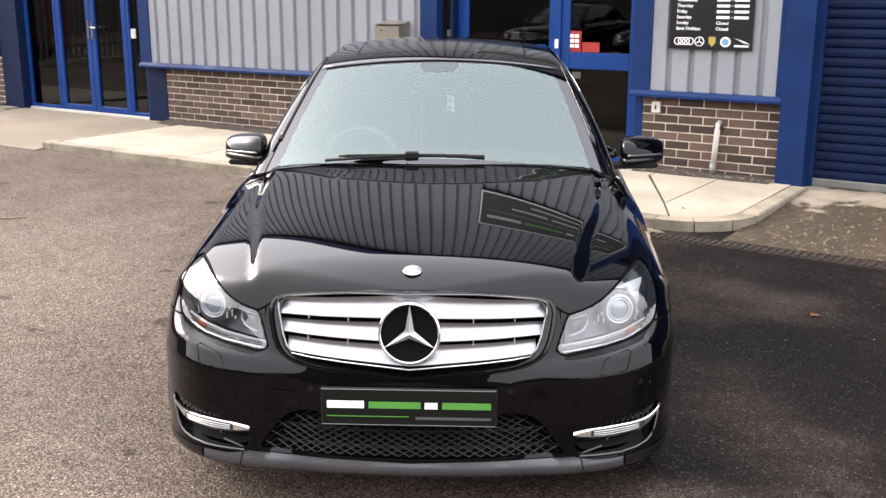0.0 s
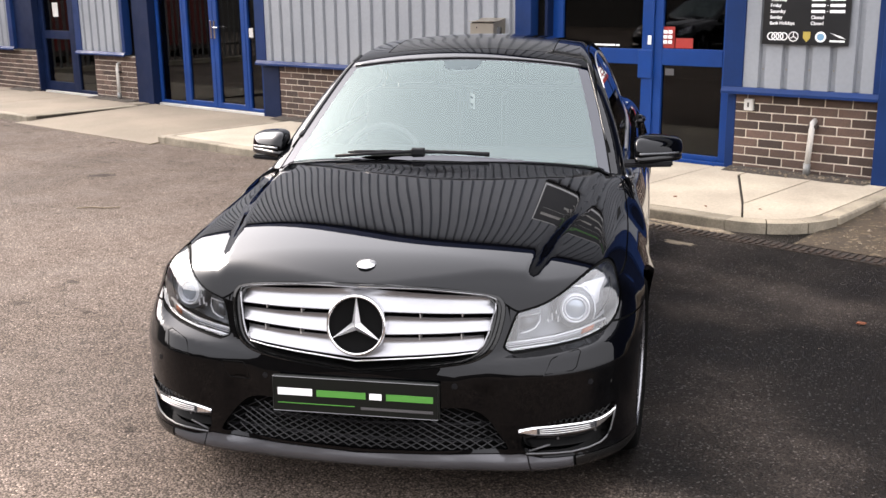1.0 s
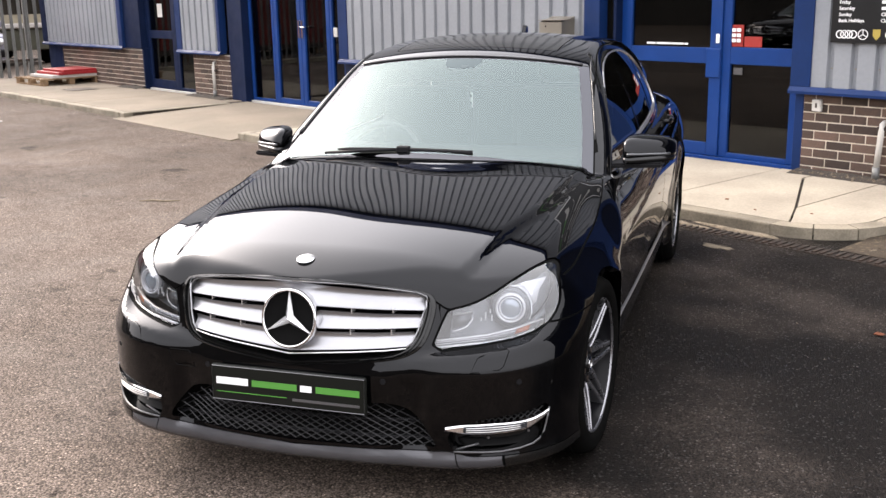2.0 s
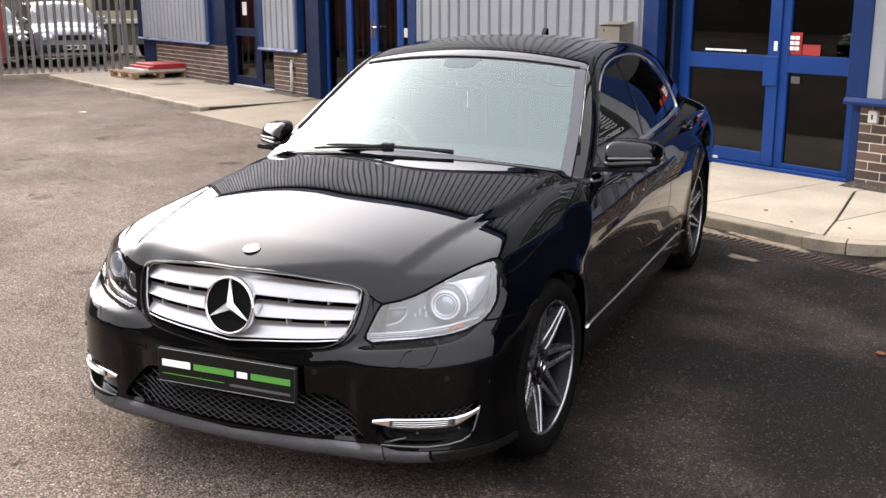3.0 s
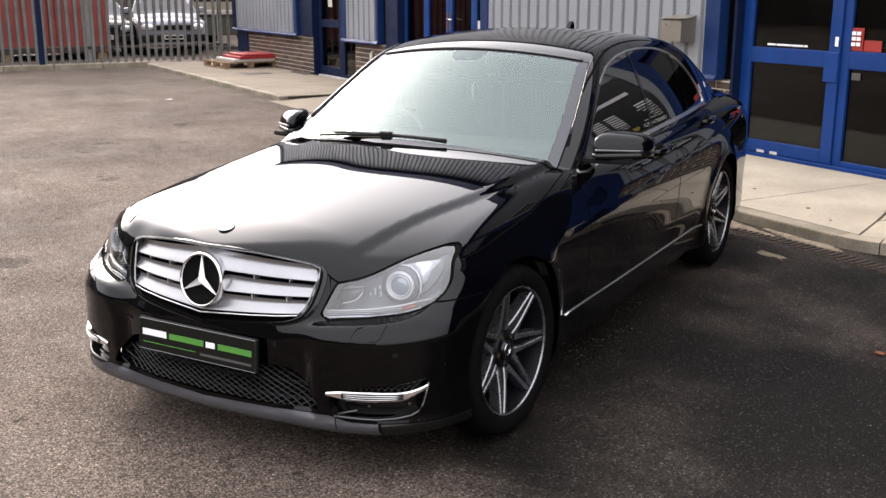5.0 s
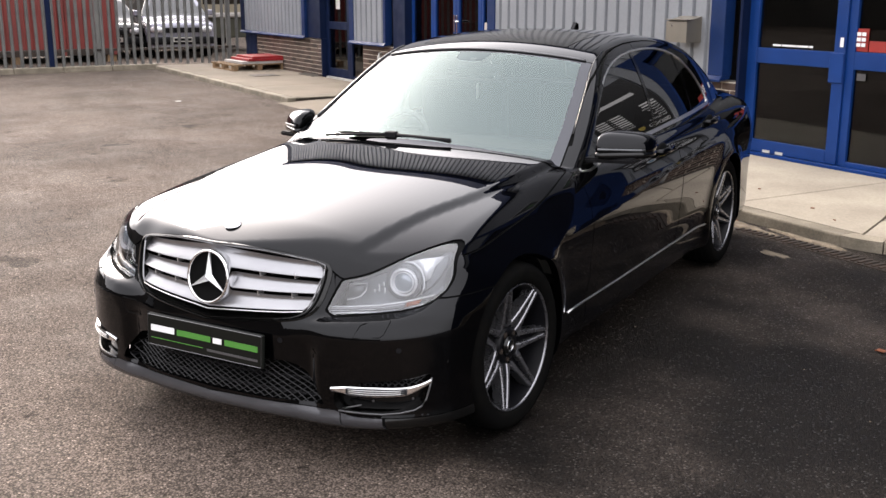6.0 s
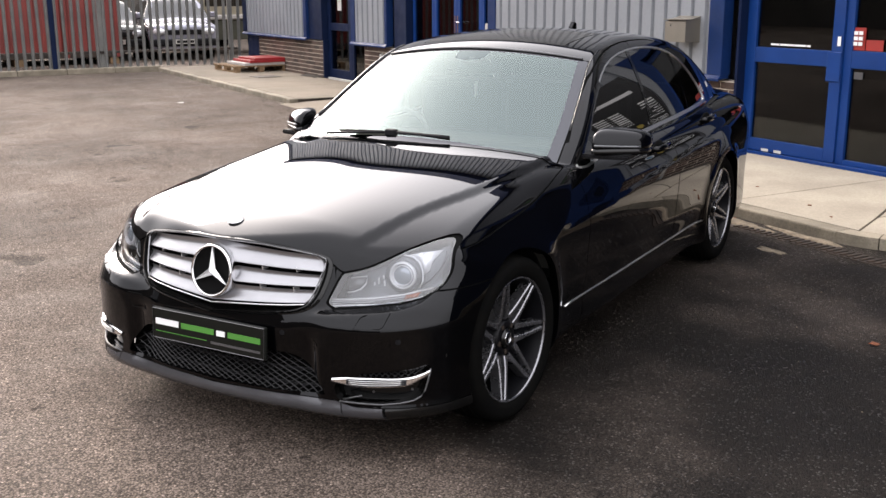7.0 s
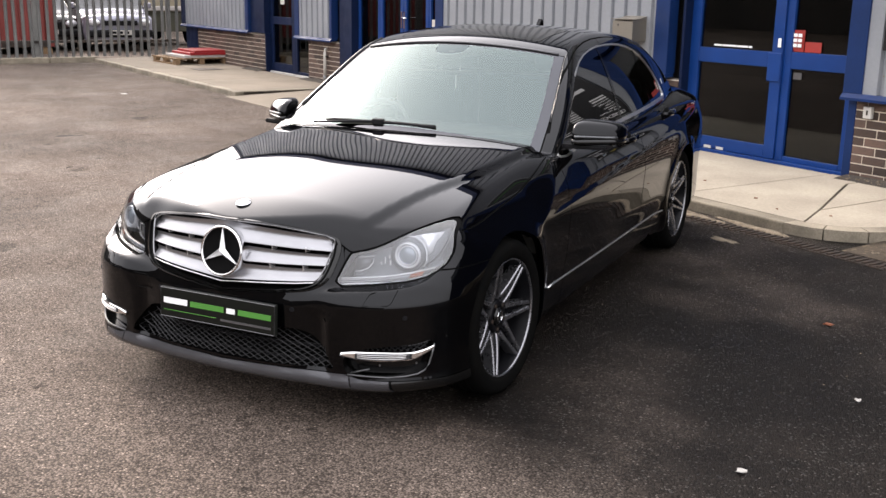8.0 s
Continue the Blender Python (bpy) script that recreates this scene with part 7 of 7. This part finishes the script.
# ---------------------------------------------------------------- behind the fence and across the yard
def parked_vehicle(label, category, at, rz, paint, width, length, bonnet, roof, screen, back):
    """A plainer vehicle: body, glass, wheels, lamps and bumper. screen: (foot, head) of the windscreen, back: (head, foot) of the rear end."""
    t = thing("parked_vehicle", label, category, at, rz, group="vehicles behind the fence")
    hw = width / 2
    topline = curve((0.0, bonnet - 0.14), (0.15, bonnet - 0.05), (0.5, bonnet), (screen[0], bonnet + 0.05), (screen[1], roof - 0.04), (screen[1] + 0.4, roof), (back[0], roof - 0.02), (back[1], bonnet), (length, bonnet - 0.05))

    def body_field(x, u, z):
        x = np.abs(x)
        side = x - (hw - 0.02 - 0.20 * step(bonnet, roof + 0.1, z) * 1.1 - 0.03 * step(0.5, 0.2, z))
        f = soft_max(z - topline(u - 0.12 * x * x) + 0.05 * (x / hw) ** 2, side, 0.08)
        f = soft_max(f, 0.03 + 0.22 * (x / hw) ** 3 - u, 0.06)
        f = soft_max(f, u - length + 0.1 * (x / hw) ** 2, 0.06)
        return soft_max(f, 0.24 - z, 0.04)
    p = surface(body_field, (-hw - 0.1, -0.1, 0.15), (hw + 0.1, length + 0.15, roof + 0.1), 0.05)
    wheels = (0.82, length - 0.85)

    def arch(v):
        return np.where(np.abs(v[:, 0]) > hw - 0.3, np.minimum(np.hypot(v[:, 1] - wheels[0], v[:, 2] - 0.33), np.hypot(v[:, 1] - wheels[1], v[:, 2] - 0.33)) - 0.39, 0.5)
    p = cut(p, arch(p[0]))[1]

    def pane(v):
        glass_top = np.interp(v[:, 1], [screen[0] + 0.05, screen[1], back[0], back[1]], [bonnet + 0.05, roof - 0.09, roof - 0.09, bonnet + 0.08])
        ends = np.maximum(screen[0] + 0.08 - v[:, 1], v[:, 1] - back[1] + 0.1)
        front = np.maximum.reduce([screen[0] + 0.10 - v[:, 1], v[:, 1] - screen[1] + 0.02, np.abs(v[:, 0]) - hw + 0.22 + 0.15 * (v[:, 2] - bonnet)])
        side = np.maximum.reduce([bonnet + 0.07 - v[:, 2], v[:, 2] - glass_top, ends, hw - 0.26 - np.abs(v[:, 0])])
        return np.minimum(front, side)
    win, body = cut(p, pane(p[0]))
    mesh_ob("body", body[0], body[2], paint, t, normals=body[1])
    mesh_ob("window_glass", win[0], win[2], TINTED, t, normals=win[1])
    part("cabin", box(-hw + 0.25, hw - 0.25, screen[0] + 0.5, back[0], 0.4, bonnet + 0.1), CABIN, t)
    part("bumper", box(-hw + 0.06, hw - 0.06, -0.04, 0.12, 0.34, 0.52, 0.05, seg=3), TRIMBLACK, t)
    part("grille_bar", box(-0.42, 0.42, -0.01, 0.06, bonnet - 0.30, bonnet - 0.18, 0.02, seg=2), TRIMBLACK, t)
    part("plate", box(-0.26, 0.26, -0.055, -0.042, 0.40, 0.51, 0.004), WHITEPVC, t, "pale plate with a dark bar")
    for k in range(3):
        part("print_bar", box(-0.21 + k * 0.15, -0.10 + k * 0.15, -0.058, -0.056, 0.425, 0.485), TRIMBLACK, t)
    for s in (1, -1):
        bm = bmesh.new()
        bmesh.ops.create_uvsphere(bm, u_segments=20, v_segments=12, radius=1, matrix=Matrix.LocRotScale((s * (hw - 0.24), 0.10, bonnet - 0.23), Euler((0, 0, s * 0.5)), (0.17, 0.07, 0.085)))
        part("headlamp", bm, LAMPBOWL, t, "pale headlamp", True)
        part("mirror", box(s * hw - 0.02, s * (hw + 0.16), screen[0] + 0.30, screen[0] + 0.42, bonnet + 0.08, bonnet + 0.22, 0.03, seg=2), paint, t)
        for u in wheels:
            m = pose(s * (hw - 0.13), u, 0.33, 0, 90 * s, 0)
            wh = part("wheel", lathe([(0.21, -0.10), (0.31, -0.10), (0.33, -0.07), (0.33, 0.07), (0.31, 0.10), (0.21, 0.10)], m, 32, closed=True), RUBBER, t, "", True)
            part("rim", lathe([(0.02, 0.05), (0.10, 0.07), (0.19, 0.05), (0.215, 0.09)], m, 32), ALLOY, wh, "", True)
    return t


LILAC = material("pale lilac silver paint", (0.2652, 0.2652, 0.3162), 0.25, 0.3, second=(0.2346, 0.2346, 0.2856), scale=3, coat=0.5)
DARKPAINT = material("dark brown paint", (0.0175, 0.013, 0.012), 0.2, coat=0.6)
CREAM = material("cream paint", (0.3, 0.264, 0.192), 0.5, second=(0.24, 0.21, 0.15), scale=3)
OLIVE = material("dull olive paint", (0.06, 0.06, 0.039), 0.6, second=(0.042, 0.042, 0.03), scale=3)
parked_vehicle("pale silver hatchback parked nose to the fence", "car", (-23.3, 8.42, 0.0), 84, LILAC, 1.68, 4.0, 0.92, 1.50, (0.85, 1.55), (3.3, 3.9))
parked_vehicle("dark brown car parked beside a pale one", "car", (-23.9, 6.85, 0.0), 88, DARKPAINT, 1.66, 4.1, 0.88, 1.45, (0.95, 1.65), (3.2, 3.9))


def flatbed():
    t = thing("flatbed_lorry", "cream and olive flatbed lorry behind the fence", "lorry", (-25.4, 10.35, 0.0), 90)
    part("cab", box(-0.95, 0.95, 0.0, 1.5, 0.55, 2.0, 0.12, seg=3), CREAM, t)
    part("cab_screen", box(-0.8, 0.8, -0.012, 0.02, 1.25, 1.85, 0.02), TINTED, t)
    part("bumper_bar", box(-1.0, 1.0, -0.12, 0.0, 0.92, 1.04, 0.02), WHITEBOARD, t, "white cross bar")
    part("front_panel", box(-0.96, 0.96, -0.05, 0.0, 0.38, 0.90, 0.02), OLIVE, t, "olive lower panel")
    part("flat_bed", box(-1.0, 1.0, 1.55, 5.0, 0.85, 1.0, 0.01), CREAM, t)
    for s in (1, -1):
        for u in (0.75, 3.9):
            part("wheel", lathe([(0.15, -0.12), (0.38, -0.12), (0.41, -0.08), (0.41, 0.08), (0.38, 0.12), (0.15, 0.12)], pose(s * 0.82, u, 0.41, 0, 90, 0), 32, closed=True), RUBBER, t, "", True)


flatbed()


def container():
    t = thing("shipping_container", "red corrugated steel container behind the fence", "container", (-23.0, 3.55, 0.16))
    v, f, y = [], [], -3.2
    pts = []
    while y < 3.2:
        pts += [(0.0, y), (0.0, y + 0.10), (-0.035, y + 0.14), (-0.035, y + 0.24)]
        y += 0.28
    pts.append((0.0, 3.24))
    n = len(pts)
    for z in (0.15, 2.4):
        v += [(x, yy, z) for x, yy in pts]
    f = [(i, i + 1, n + i + 1, n + i) for i in range(n - 1)]
    mesh_ob("side_sheet", v, f, CONTAINER, t, "red ribbed side")
    part("end_wall", box(-2.4, 0.0, 3.24, 3.28, 0.15, 2.4), CONTAINER, t)
    part("end_wall", box(-2.4, 0.0, -3.24, -3.20, 0.15, 2.4), CONTAINER, t)
    part("back_wall", box(-2.44, -2.4, -3.2, 3.24, 0.15, 2.4), CONTAINER, t)
    part("roof_sheet", box(-2.44, 0.02, -3.24, 3.28, 2.4, 2.46), CONTAINER, t)
    part("bottom_rail", box(-0.08, 0.02, -3.24, 3.28, 0.0, 0.15, 0.005), IRON, t)
    part("bottom_rail", box(-2.44, -2.34, -3.24, 3.28, 0.0, 0.15, 0.005), IRON, t)
    for y in (-3.1, -1, 1, 3.1):
        part("sleeper", box(-2.4, 0.0, y - 0.1, y + 0.1, -0.16, 0.0), PALLET, t)
    bm = box(-0.02, 0.03, -0.06, 0.06, 0.15, 2.4, 0.004)
    for y in (2.05, 3.2):
        part("corner_post", box(-0.03, 0.035, y - 0.05, y + 0.05, 0.0, 2.4, 0.004), CONTAINER, t)
    bm.free()


container()

# a plain wall far across the yard and one beyond the vehicles close the place
tagged(part("wall_south", box(-45, 40, -21.3, -21.0, 0, 6.5), FARWALL), "plain dark wall across the yard", "wall", kind="structure")
tagged(part("wall_far_west", box(-36.3, -36, -21, 30, 0, 4.5), FARWALL), "plain dark wall beyond the parked vehicles", "wall", kind="structure")

# two more saloons stand across the yard and show in the door glass
for x, y, turn in ((-8.6, -3.6, 176.0), (-11.8, -3.9, 184.0)):
    twin = copy_thing(CAR, pose(x, y, 0.0, 0, 0, turn))
    tagged(twin, "black saloon car parked across the yard, facing the building")
